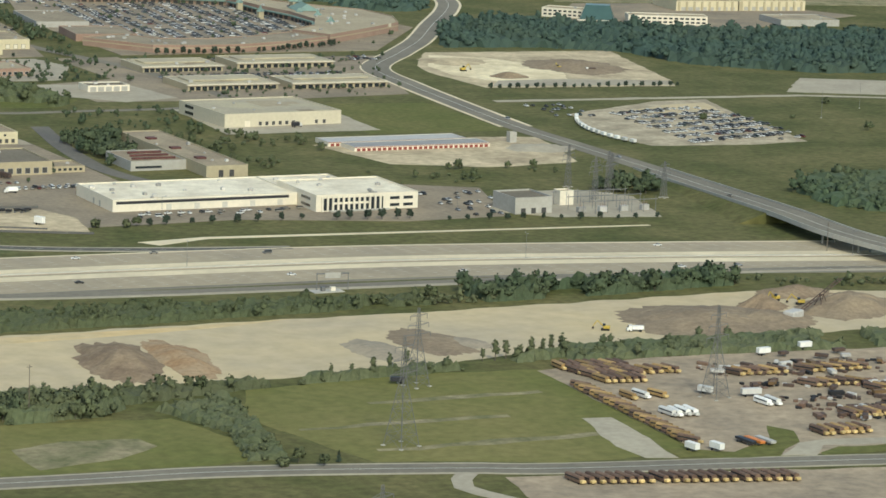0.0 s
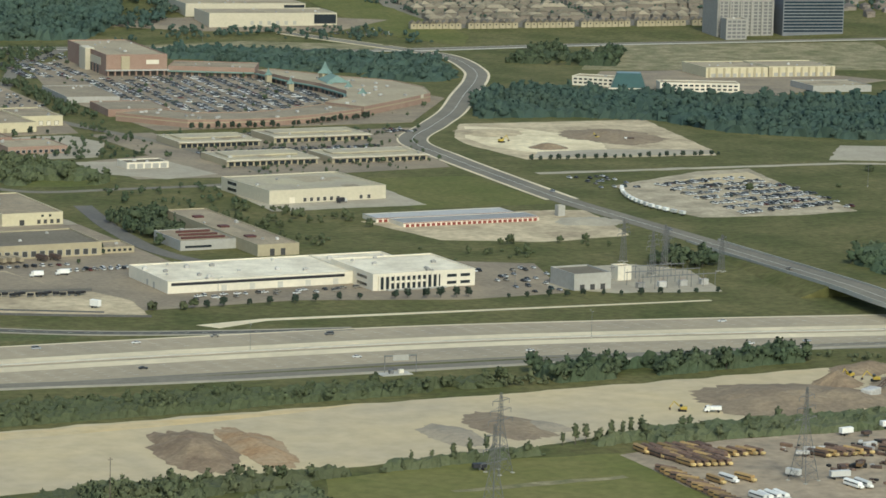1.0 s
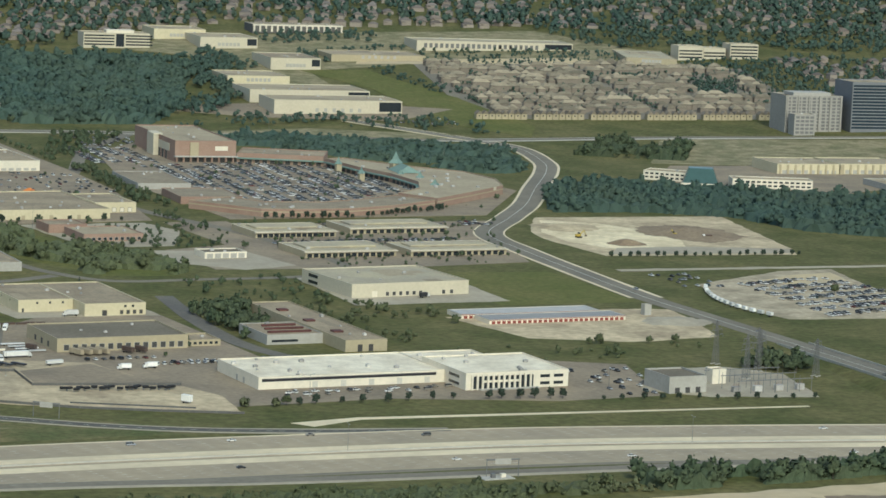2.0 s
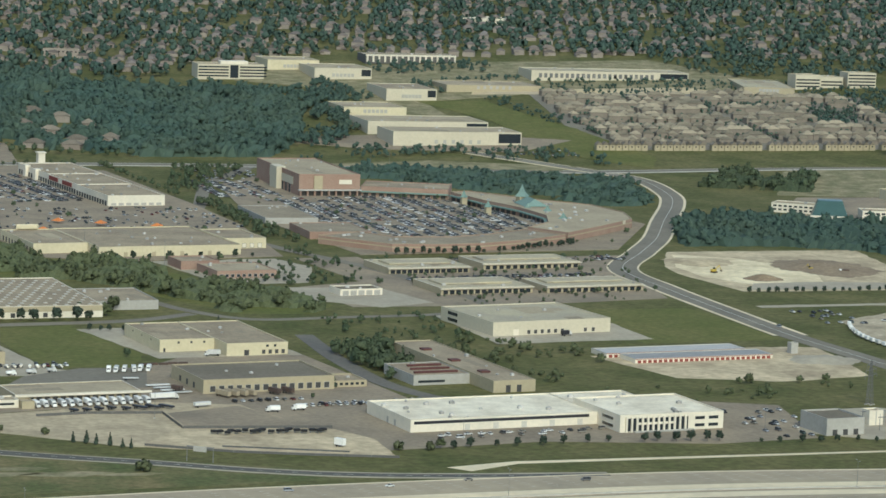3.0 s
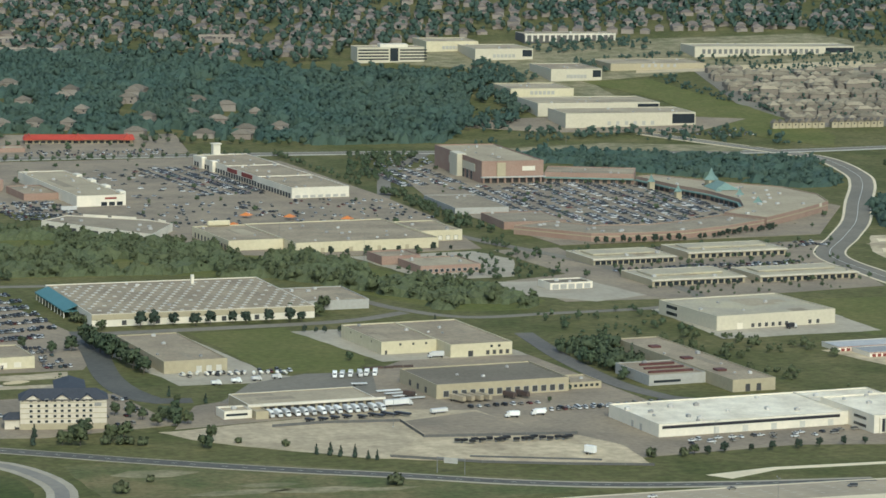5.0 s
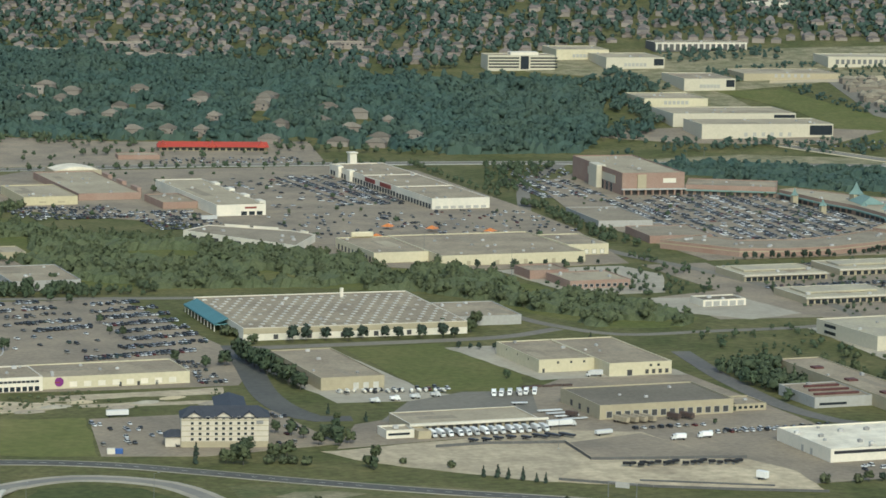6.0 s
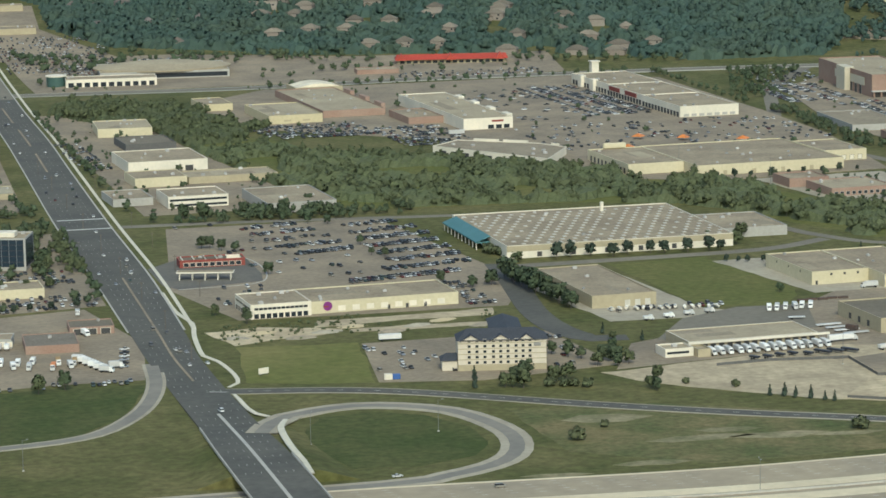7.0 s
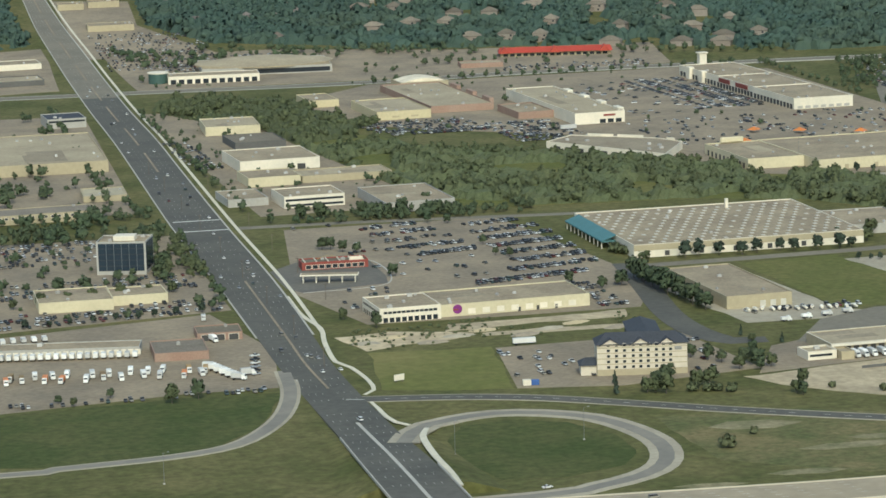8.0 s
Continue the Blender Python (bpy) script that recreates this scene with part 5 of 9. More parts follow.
patch("pavement_bungalow", "gravel", [(120, 540), (205, 530), (215, 450), (170, 435), (140, 470)], 0.085, "pale gravel plot with small buildings")
patch("pavement_middle", "lot", [(205, 690), (258, 690), (240, 430), (150, 440), (150, 540), (205, 560)], 0.06, "worn grey asphalt plot beside a local street")
patch("pavement_retail", "lot", [(258, 668), (480, 668), (430, 560), (395, 440), (300, 430), (220, 428)], 0.07, "grey asphalt round low retail blocks")
patch("pavement_mall", "lot", [(265, 700), (490, 700), (600, 860), (590, 960), (470, 1150), (420, 1300), (330, 1200), (270, 960)], 0.065, "grey asphalt shopping mall car park")
patch("pavement_dock", "gravel", [(180, 270), (292, 270), (300, 390), (190, 400)], 0.06, "pale paved dock yard")
patch("pavement_north_plaza", "lot", [(-300, 1450), (-120, 1430), (200, 1416), (230, 1560), (40, 1600), (-120, 1680), (-290, 1700)], 0.07, "grey paved plots north of the cross street")
patch("pavement_arterial_east", "lot", [(-308, 1690), (-180, 1690), (-190, 1740), (-221, 1898), (-201, 2066), (-282, 2100)], 0.075, "worn pale paved plots beside the arterial")
patch("pavement_arterial_west", "lot", [(-450, 1478), (-366, 1486), (-345, 1690), (-340, 1780), (-420, 1770)], 0.07, "worn pale paved plots beside the arterial")
patch("far_lot", "lot", [(480, 1560), (720, 1560), (840, 1480), (740, 1410), (600, 1460)], 0.07, "pale paved yard round far warehouses")
patch("far_yard", "straw", [(650, 1660), (775, 1640), (800, 1790), (860, 1800), (990, 1830), (1160, 1790), (1280, 1740), (1300, 1850), (1240, 2060), (1010, 2090), (980, 2090), (740, 2090), (640, 1990), (740, 1900), (730, 1800), (650, 1720)], 0.05, "worn tan paving among far warehouses")
patch("far_yard_bare", "dirt", [(880, 1830), (1000, 1812), (1150, 1778), (1190, 1790), (1170, 1830), (1000, 1850), (890, 1850)], 0.1, "bare tan ground beside row houses")
patch("green_strip", "plot_green", [(791, 1794), (872, 1782), (884, 1560), (872, 1347), (827, 1269), (784, 1386), (816, 1642)], 0.07, "long strip of even green grass")
patch("bare_strip", "straw", [(480, 1360), (720, 1272), (760, 1300), (620, 1370)], 0.08, "bare tan strip beside the street")
patch("field_far_east", "straw", [(850, 1060), (1200, 960), (1260, 1160), (960, 1235)], 0.05, "dry brownish field")
patch("pavement_far_east", "lot", [(760, 830), (900, 800), (1100, 900), (1040, 1020), (860, 1040), (800, 960)], 0.06, "grey paved plots")
patch("suburb_ground", "asphalt_worn", [(830, 1412), (1168, 1336), (1290, 1540), (1340, 1700), (1190, 1780), (957, 1840), (900, 1640)], 0.05, "grey streets among row houses")
patch("dry_field", "dry", [(-310, 30), (-240, 20), (-120, -62), (-40, -108), (-260, -104), (-312, -60)], 0.04, "dry yellowing grass beside the highway")
patch("wb_track", "shoulder", [(-20, -92), (20, -86), (280, -112), (280, -115), (20, -92), (-12, -104)], 0.08, "pale worn track in the grass")
for k, (x, y, w, d) in enumerate(((-273, -2, 22, 9), (-211, -62, 24, 7), (-284, -93, 18, 5), (-246, -56, 26, 6), (-228, -44, 16, 5), (-180, -70, 18, 4), (-330, -100, 16, 4))):
    patch(f"straw_patch_{k + 1}", "straw", [(x - w, y + 2), (x - w * 0.4, y + d), (x + w * 0.5, y + d * 0.7), (x + w, y - 3), (x + w * 0.3, y - d), (x - w * 0.6, y - d * 0.6)], 0.09, "dry pale straw patch in the grass")
for k, (x, y, w, d) in enumerate(((-60, -505, 46, 3), (-40, -545, 50, 4), (-20, -470, 40, 3))):
    patch(f"mown_stripe_{k + 1}", "straw", [(x - w, y + 2), (x, y + d), (x + w, y + 1), (x + w, y - d), (x, y - d), (x - w, y - 1)], 0.09, "drier stripe across a mown field")


# ---- the white works building and its neighbours ----
b = building("warehouse", "long white works hall with a black stripe along its front", 0, 0, 112, 60, 7.0, 0, "white_wall", "white_roof", 13, 0.5, "warehouse")
band(b, 112, 60, "front", "stripe", 2, 107, 4.3, 5.9, "stripe_black", 0.1, "black painted stripe")
openings(b, 112, 60, "front", "door", 5, 25, 110, 0.1, 3.2, 3.4, "door_light")
openings(b, 112, 60, "left", "door", 2, 24, 44, 0.1, 2.6, 3.4, "grey_wall")
building("warehouse_wing", "white rear wing of the works hall", 112.05, 30.05, 46, 29.95, 7.0, 0, "white_wall", "white_roof", 4, 0.5, "warehouse")
b = building("office_building", "white two-storey office block with dark glass between columns", 112.05, -27, 64, 57, 9.6, 0, "white_wall", "white_roof", 7, 0.6, "office")
band(b, 64, 57, "front", "glass_wall", 3.5, 42, 0.6, 7.6, "glass", 0.05, "dark recessed glass wall")
for k in range(12):
    band(b, 64, 57, "front", "column", 3.2 + k * 3.3, 4.3 + k * 3.3, 0, 8.4, "white_wall", 0.9)
band(b, 64, 57, "front", "fascia", 10.5, 34, 4.0, 5.2, "white_wall", 0.5)
band(b, 64, 57, "front", "canopy", 8, 45, 0.1, 0.7, "grey_wall", 3.0)
for z in (1.6, 5.6):
    openings(b, 64, 57, "front", "window", 2, 45, 62, z, 6.0, 1.7, "glass", "white_wall")
    openings(b, 64, 57, "left", "window", 1, 33, 52, z, 13, 1.6, "glass", "white_wall")
    openings(b, 64, 57, "right", "window", 3, 4, 40, z, 6, 1.6, "glass", "white_wall")
b = building("substation_house", "grey block house of an electrical substation", 221, -62, 24, 28, 9.5, 0, "grey_wall", "roof_dark", 0, 0.8, "substation")
openings(b, 24, 28, "front", "door", 3, 2, 22, 0.1, 3, 3.2, "door_dark")
b = building("transformer_house", "pale tall transformer enclosure", 262, -40, 9, 8, 8.5, 0, "white_wall", "roof_tan", 0)
band(b, 9, 8, "front", "joint", 4.2, 4.7, 0, 8, "grey_wall", 0.05)
building("low_shed", "long low pale equipment shed", 168, 36, 26, 4, 3, 0, "grey_wall", "roof_tan", 0)

# Works yards west of it.
b = building("warehouse", "dark-roofed tan warehouse with a row of loading docks", -68, 137, 80, 55, 8.0, 0, "tan_wall", "roof_dark", 3, 0.6, "warehouse")
openings(b, 80, 55, "front", "dock_door", 14, 3, 78, 1.1, 3.0, 3.2, "door_dark", "grey_wall")
openings(b, 80, 55, "left", "dock_door", 3, 10, 45, 1.1, 3.0, 3.2, "door_dark")
b = building("office_annex", "low tan office annex with dark windows", 12.1, 141, 22, 24, 3.8, 0, "tan_wall", "roof_gravel", 1)
openings(b, 22, 24, "front", "window", 6, 1, 21, 1.2, 1.9, 1.5, "glass", "tan_wall")
b = building("warehouse", "cream warehouse with a broad grey gravel roof", -44, 282, 35.4, 68, 7.7, 0, "cream", "roof_gravel", 2, 0.5, "warehouse")
openings(b, 35.4, 68, "front", "door", 1, 1, 5, 0.1, 1.4, 2.4, "door_dark")
openings(b, 35.4, 68, "front", "window", 3, 8, 33, 5, 1.4, 1.4, "door_dark")
openings(b, 35.4, 68, "left", "window", 3, 8, 60, 5, 1.2, 1.2, "door_dark")
b = building("warehouse", "cream warehouse wing with small square openings", -8.5, 260, 40, 90, 7.7, 0, "cream", "roof_gravel", 3, 0.5, "warehouse")
openings(b, 40, 90, "front", "door", 1, 11, 15, 0.1, 3.2, 3.4, "door_dark")
openings(b, 40, 90, "front", "window", 4, 22, 39, 0.8, 2.0, 2.4, "door_dark", "tan_wall")
openings(b, 40, 90, "front", "window", 2, 24, 34, 5.0, 1.6, 1.4, "glass")
b = building("truck_depot", "low truck depot with a pale roof edge and open docks", -181, 126, 72, 33, 5.6, 0, "tan_wall", "roof_tan", 0, 0.35, "depot", coping="white_wall")
band(b, 72, 33, "front", "eave", -0.5, 78, 4.5, 5.5, "white_wall", 1.6, "pale metal eave")
openings(b, 72, 33, "front", "dock_door", 15, 2, 71, 0.9, 3.0, 3.0, "door_dark")
b = building("depot_office", "small pale office with a dark window band", -197, 118, 15.5, 14, 4.4, 0, "white_wall", "roof_tan", 1)
band(b, 15.5, 14, "front", "window", 1, 13, 1.7, 2.9, "glass", 0.08, "dark window band")
b = building("canopy_block", "pale block beside the depot dock", -181, 113, 7, 12.5, 4.2, 0, "tan_wall", "roof_tan", 0)
b = building("boat_store", "tan store with a gravel roof beside boats", -186, 260, 38, 97, 7.2, 0, "tan_wall", "roof_gravel", 4, 0.5, "store")
openings(b, 38, 97, "front", "door", 3, 18, 36, 0.1, 3.2, 3.6, "door_light")
b = building("long_store", "long low works with a tan roof and red trim", 98, 104, 27, 150, 7.0, 0, "tan_wall", "roof_gravel", 5, 0.5, "store")
openings(b, 27, 150, "front", "door", 2, 6, 20, 0.1, 3.0, 4.2, "door_dark")
for k in range(3):
    b2 = part("roof_vent", box_bm(6, 30 + k * 42, 6.5, 12, 36 + k * 42, 7.6), "maroon", b, "dark red roof vent")
b = building("showroom", "pale showroom with dark red roof bands", 62, 137, 36, 44, 6.0, 0, "grey_wall", "roof_gravel", 1, 0.4)
band(b, 36, 44, "front", "window", 3, 20, 1.5, 2.9, "glass", 0.08)
for k in range(3):
    part("roof_band", box_bm(4 + k * 3, 8 + k * 12, 5.7, 32, 9.6 + k * 12, 6.9), "maroon", b, "dark maroon roof band")

# Hotel.
def hotel():
    h = thing("hotel", "cream five-storey hotel with dark gables and band courses", "hotel", -305.5, 125, 0, -14)
    W, D, H = 44.5, 17.0, 15.6
    part("wall", ring_wall_bm(W, D, H), "hotel_wall", h)
    for k in range(5):
        band(h, W, D, "front", "band_course", -0.1, W + 0.1, 2.9 + 2.75 * k, 3.25 + 2.75 * k, "tan_wall", 0.25)
    band(h, W, D, "front", "stone_base", -0.05, W + 0.05, 0, 2.8, "tan_wall", 0.15)
    for fl in range(6):
        openings(h, W, D, "front", "window", 3, 3.6, 15.5, 0.9 + 2.75 * fl if fl else 0.9, 1.5, 1.3, "glass", "hotel_wall")
        openings(h, W, D, "front", "window", 3, 16, 27, 0.9 + 2.75 * fl, 1.5, 1.3, "glass", "hotel_wall")
        openings(h, W, D, "front", "window", 3, 27.5, 38, 0.9 + 2.75 * fl, 1.5, 1.3, "glass", "hotel_wall")
        if fl > 4:
            break
    bm = bmesh.new()
    e = 0.9
    lo = [bm.verts.new(c) for c in ((-e, -e, H), (W + e, -e, H), (W + e, D + e, H), (-e, D + e, H))]
    a, c2 = bm.verts.new((5, D / 2, H + 4.6)), bm.verts.new((W - 5, D / 2, H + 4.6))
    for f in ((lo[0], lo[1], c2, a), (lo[1], lo[2], c2), (lo[2], lo[3], a, c2), (lo[3], lo[0], a), lo[::-1]):
        bm.faces.new(f)
    part("roof", bm, "roof_blue", h, "dark blue-grey shingle roof")
    for gx, gw in ((6.5, 10), (21.5, 10), (34.5, 8)):
        bm = bmesh.new()
        pts = [(gx - gw / 2, -0.35, H - 0.4), (gx + gw / 2, -0.35, H - 0.4), (gx, -0.35, H + 2.5)]
        f0 = [bm.verts.new(p) for p in pts]
        f1 = [bm.verts.new((p[0], 5.0, p[2])) for p in pts]
        bm.faces.new(f0), bm.faces.new(f1[::-1])
        for i in range(3):
            bm.faces.new((f0[i], f1[i], f1[(i + 1) % 3], f0[(i + 1) % 3]))
        bmesh.ops.recalc_face_normals(bm, faces=bm.faces[:])
        gable = part("gable", bm, "hotel_wall", h)
        bm = bmesh.new()
        for sgn in (-1, 1):
            v = [bm.verts.new(p) for p in ((gx + sgn * (gw / 2 + 0.7), -0.9, H - 0.7), (gx, -0.9, H + 2.75), (gx, 5.6, H + 2.75), (gx + sgn * (gw / 2 + 0.7), 5.6, H - 0.7))]
            u = [bm.verts.new(q.co + Vector((0, 0, 0.3))) for q in v]
            bm.faces.new(v), bm.faces.new(u)
            for i in range(4):
                bm.faces.new((v[i], v[(i + 1) % 4], u[(i + 1) % 4], u[i]))
        bmesh.ops.recalc_face_normals(bm, faces=bm.faces[:])
        part("gable_roof", bm, "roof_blue", gable)
    part("entry_wing", box_bm(-8, 2, -0.2, -0.2, 13, 5.2), "hotel_wall", h)
    bm = bmesh.new()
    lo = [bm.verts.new(c) for c in ((-9, 1, 5.2), (-0.2, 1, 5.2), (-0.2, 14, 5.2), (-9, 14, 5.2))]
    a, c2 = bm.verts.new((-5.5, 7.5, 8.2)), bm.verts.new((-0.2, 7.5, 8.2))
    for f in ((lo[0], lo[1], c2, a), (lo[1], lo[2], c2), (lo[2], lo[3], a, c2), (lo[3], lo[0], a), lo[::-1]):
        bm.faces.new(f)
    part("entry_roof", bm, "roof_blue", h, "dark hipped porch roof")
    part("rear_wing", box_bm(19, D + 0.1, -0.2, 34, D + 46, 14.5), "roof_blue", h)
    bm = bmesh.new()
    lo = [bm.verts.new(c) for c in ((18, D - 4, 14.5), (35, D - 4, 14.5), (35, D + 47, 14.5), (18, D + 47, 14.5))]
    a, c2 = bm.verts.new((26.5, D - 4, 18.0)), bm.verts.new((26.5, D + 42, 18.0))
    for f in ((lo[0], lo[1], a), (lo[1], lo[2], c2, a), (lo[2], lo[3], c2), (lo[3], lo[0], a, c2), lo[::-1]):
        bm.faces.new(f)
    part("rear_roof", bm, "roof_blue", h, "dark shingle roof of the rear wing")
    part("sign", box_bm(38.2, -0.5, 12.2, 41.8, -0.1, 14.0, bevel=0.2), "unit_metal", h, "grey wall sign")
hotel()

# Bakery office, its long hall and the quick-service building beyond.
b = building("office_building", "white two-storey office with ribbon windows and an arcade", -371, 300, 34.5, 38, 8.0, 0, "white_wall", "roof_gravel", 5, 0.5, "office")
for side, L in (("front", 34.5), ("left", 38)):
    openings(b, 34.5, 38, side, "window", 12, 2, L - 2, 4.9, 2.2, 1.3, "glass", "white_wall")
    openings(b, 34.5, 38, side, "arch", 9, 1.5, L - 1.5, 0.2, 2.6, 2.6, "glass", "white_wall")
b = building("factory_hall", "long pale hall with a round coloured sign", -336.4, 303, 86, 43, 6.8, 0, "cream", "roof_gravel", 5, 0.5, "factory")
openings(b, 86, 43, "front", "dock_door", 8, 14, 80, 0.9, 4.2, 3.0, "white_wall")
openings(b, 86, 43, "front", "unit_door", 3, 40, 72, 0.1, 1.6, 2.4, "door_dark")
bm = bmesh.new()
add_rod(bm, (10, -0.3, 4), (10, 0.05, 4), 2.6, None, 20)
part("sign_disc", bm, "purple_paint", b, "round purple and red wall sign")
part("sign_bar", box_bm(7.6, -0.42, 3.4, 10.5, -0.31, 4.2), "red_wall", b, "red bar on the sign")
b = building("restaurant", "dark red low restaurant with a yellow roof sign", -373, 478, 40, 15, 4.6, -5, "red_wall", "roof_dark", 2, 0.5, "restaurant", coping="red_roof")
bm = bmesh.new()
add_rod(bm, (17, 5.0, 4.2), (17, 6.0, 4.2), 7.5, None, 20)
bmesh.ops.delete(bm, geom=[v for v in bm.verts if v.co.z < 4.0], context="VERTS")
for v in bm.verts:
    v.co.z = 4.2 + (v.co.z - 4.2) * 0.42
part("roof_sign", bm, "machine_yellow", b, "yellow arched roof sign")
part("sign_panel", box_bm(29, 2, 4.3, 37, 2.6, 6.6), "white_wall", b, "white sign panel")
openings(b, 40, 15, "front", "window", 9, 2, 38, 0.8, 3.0, 2.2, "glass", "white_wall")
for k in range(6):
    part("roof_rib", box_bm(2 + 7 * k, 0.5, 4.3, 2.5 + 7 * k, 14.5, 5.0), "white_wall", b, "white roof rib")
o = thing("fuel_canopy", "long flat white canopy on posts over dark asphalt", "canopy", -384, 436, 0.1, -18)
part("deck", box_bm(0, 0, 4.2, 34, 8, 5.0, bevel=0.1), "white_wall", o), part("deck_top", box_bm(0.4, 0.4, 5.0, 33.6, 7.6, 5.06), "roof_gravel", o)
for k in range(5):
    for y in (1.2, 6.8):
        part("post", box_bm(1.5 + 7.6 * k, y - 0.25, 0, 2.0 + 7.6 * k, y + 0.25, 4.2), "white_wall", o)

# Long store with the teal front.
b = building("long_store", "vast low store with rows of skylights on its roof", -179, 434, 146, 132, 8.0, -2.5, "white_wall", "roof_gravel", 7, 0.5, "store", plinth=None)
band(b, 146, 132, "front", "wall_band", 0, 146, 4.2, 7.8, "tan_wall", 0.1, "grey-tan upper wall band")
part("awning", box_bm(-9, 38, 4.2, -0.1, 122, 5.0), "teal_metal", b, "bright teal metal awning")
bm = bmesh.new()
v = [bm.verts.new(c) for c in ((-9.2, 37.8, 4.6), (-0.1, 37.8, 8.1), (-0.1, 122.2, 8.1), (-9.2, 122.2, 4.6))]
u = [bm.verts.new(q.co + Vector((0, 0, 0.5))) for q in v]
bm.faces.new(v), bm.faces.new(u[::-1])
for i in range(4):
    bm.faces.new((v[i], v[(i + 1) % 4], u[(i + 1) % 4], u[i]))
bmesh.ops.recalc_face_normals(bm, faces=bm.faces[:])
part("awning_roof", bm, "teal_metal", b, "sloping teal metal roof")
for k in range(10):
    part("awning_post", box_bm(-8.8, 40 + 8.8 * k, 0, -8.2, 40.6 + 8.8 * k, 4.3), "white_wall", b)
sky_mesh = mesh_of(box_bm(-1.2, -1.7, 0, 1.2, 1.7, 0.4, bevel=0.12), "skylight", "skylight")
for i in range(18):
    for j in range(13):
        if (i * 7 + j * 3) % 13:
            part("skylight", sky_mesh, None, b).location = (5 + i * 7.9 + (4 if j % 2 else 0), 7 + j * 9.4, 7.5)
openings(b, 146, 132, "front", "dock_door", 6, 10, 140, 0.6, 3.0, 3.0, "door_dark")
part("chimney", box_bm(96, 116, 7.4, 98, 118, 13.5), "white_wall", b, "white roof chimney")
building("store_wing", "low grey-roofed rear wing of the store", -29.5, 456, 44, 60, 6.2, -2.5, "grey_wall", "roof_gravel", 6, 0.5, "store")

# Dock building and storage sheds.
b = building("warehouse", "pale distribution hall with white dock doors", 190, 300, 88, 74, 9.2, 3, "far_white", "roof_beige", 4, 0.6, "warehouse")
openings(b, 88, 74, "front", "dock_door", 6, 24, 54, 0.8, 2.4, 2.6, "door_dark", "white_wall")
openings(b, 88, 74, "front", "dock_door", 2, 66, 78, 0.8, 2.4, 2.6, "door_dark", "white_wall")
openings(b, 88, 74, "front", "door", 1, 14, 20, 0.1, 4, 4.0, "white_wall")
openings(b, 88, 74, "left", "window", 1, 8, 26, 5.6, 14, 2.2, "glass", "white_wall")
openings(b, 88, 74, "left", "window", 1, 8, 26, 1.4, 14, 2.2, "glass", "white_wall")
for k, (x, y, w) in enumerate(((232, 182, 98), (224, 205.5, 100))):
    b = building("storage_shed", "long low storage shed with red doors", x, y, w, 21, 2.9, 0, "white_wall", "unit_metal", 0, 0.2, "shed", coping="unit_metal", group="storage sheds")
    openings(b, w, 21, "front", "roller_door", 26, 1, w - 1, 0.1, 2.5, 1.9, "red_wall", None, "red roller door")
    band(b, w, 21, "front", "trim", 0, w, 2.45, 2.8, "red_wall", 0.1)
b = building("site_hut", "small pale tower hut beside rubble", 352, 196, 5, 5, 7, 0, "grey_wall", "roof_tan", 0)
mound(360, 170, 26, 20, 2.2, "gravel", 0, "heap of grey rubble", 21, "rubble_mound")

# Retail blocks with pale eaves.
for x, y, w, d in ((242, 592, 66, 48), (325, 604, 82, 46), (236, 484, 72, 50), (318, 480, 78, 44)):
    b = building("retail_block", "low beige-roofed retail block with a pale eave", x, y, w, d, 4.8, 0, "tan_wall", "roof_beige", 5, 0.3, "shops", coping="white_wall", group="retail blocks")
    band(b, w, d, "front", "eave", -1, w + 1, 4.05, 4.45, "white_wall", 1.6, "pale overhanging eave")
    openings(b, w, d, "front", "shop_window", 14, 1, w - 1, 0.3, 3.6, 2.9, "glass")
    part("roof_ridge", box_bm(8, 18, 4.4, w - 8, d - 8, 5.9, bevel=0.5), "roof_beige", b, "raised beige roof strip")
b = building("bungalow_office", "small white-fronted office with bays", 162, 492, 32, 20, 4.6, 0, "white_wall", "roof_dark", 2)
openings(b, 32, 20, "front", "bay", 5, 1, 31, 0.2, 4.6, 3.4, "grey_wall", "white_wall")
b = building("brick_store", "low brick building with a tan roof", 106, 590, 46, 44, 5.6, 0, "brick_wall", "roof_tan", 4, 0.5)
openings(b, 46, 44, "front", "window", 10, 1, 45, 1, 2.4, 2.0, "glass", "grey_wall")
building("brick_store", "low tan building beside a brick store", 96, 640, 30, 30, 6.4, 0, "brick_wall", "roof_gravel", 2)

# Home store and the shopping strips round the big car park.
b = building("home_store", "huge cream store with a worn gravel roof", 57, 715, 114, 118, 8.0, 0, "cream", "roof_gravel", 12, 0.6, "store")
openings(b, 114, 118, "front", "door", 4, 10, 100, 0.1, 3.0, 3.6, "tan_wall")
b = building("home_store_wing", "cream side wing of the store", 14, 742, 42.8, 88, 8.0, 0, "cream", "roof_gravel", 3, 0.6, "store")
openings(b, 42.8, 88, "left", "bay", 10, 4, 84, 0.3, 3.4, 4.0, "door_dark", "cream")
part("gable_sign", box_bm(12, 86, 8.0, 30, 88.3, 12, bevel=0.6), "cream", b, "raised cream entrance gable")
b = building("home_store_end", "cream end block of the store", 171.1, 750, 34, 60, 8.4, 0, "cream", "roof_gravel", 3, 0.6, "store")
openings(b, 34, 60, "front", "dock_door", 4, 6, 32, 1, 3, 3.2, "white_wall", "door_dark")
b = building("shopping_strip", "white stepped shopping strip with red shop signs", 170, 1040, 52, 92, 9.5, 0, "white_wall", "roof_gravel", 8, 0.6, "shops")
openings(b, 52, 92, "front", "window", 7, 2, 50, 0.8, 4.6, 2.2, "grey_wall", "white_wall")
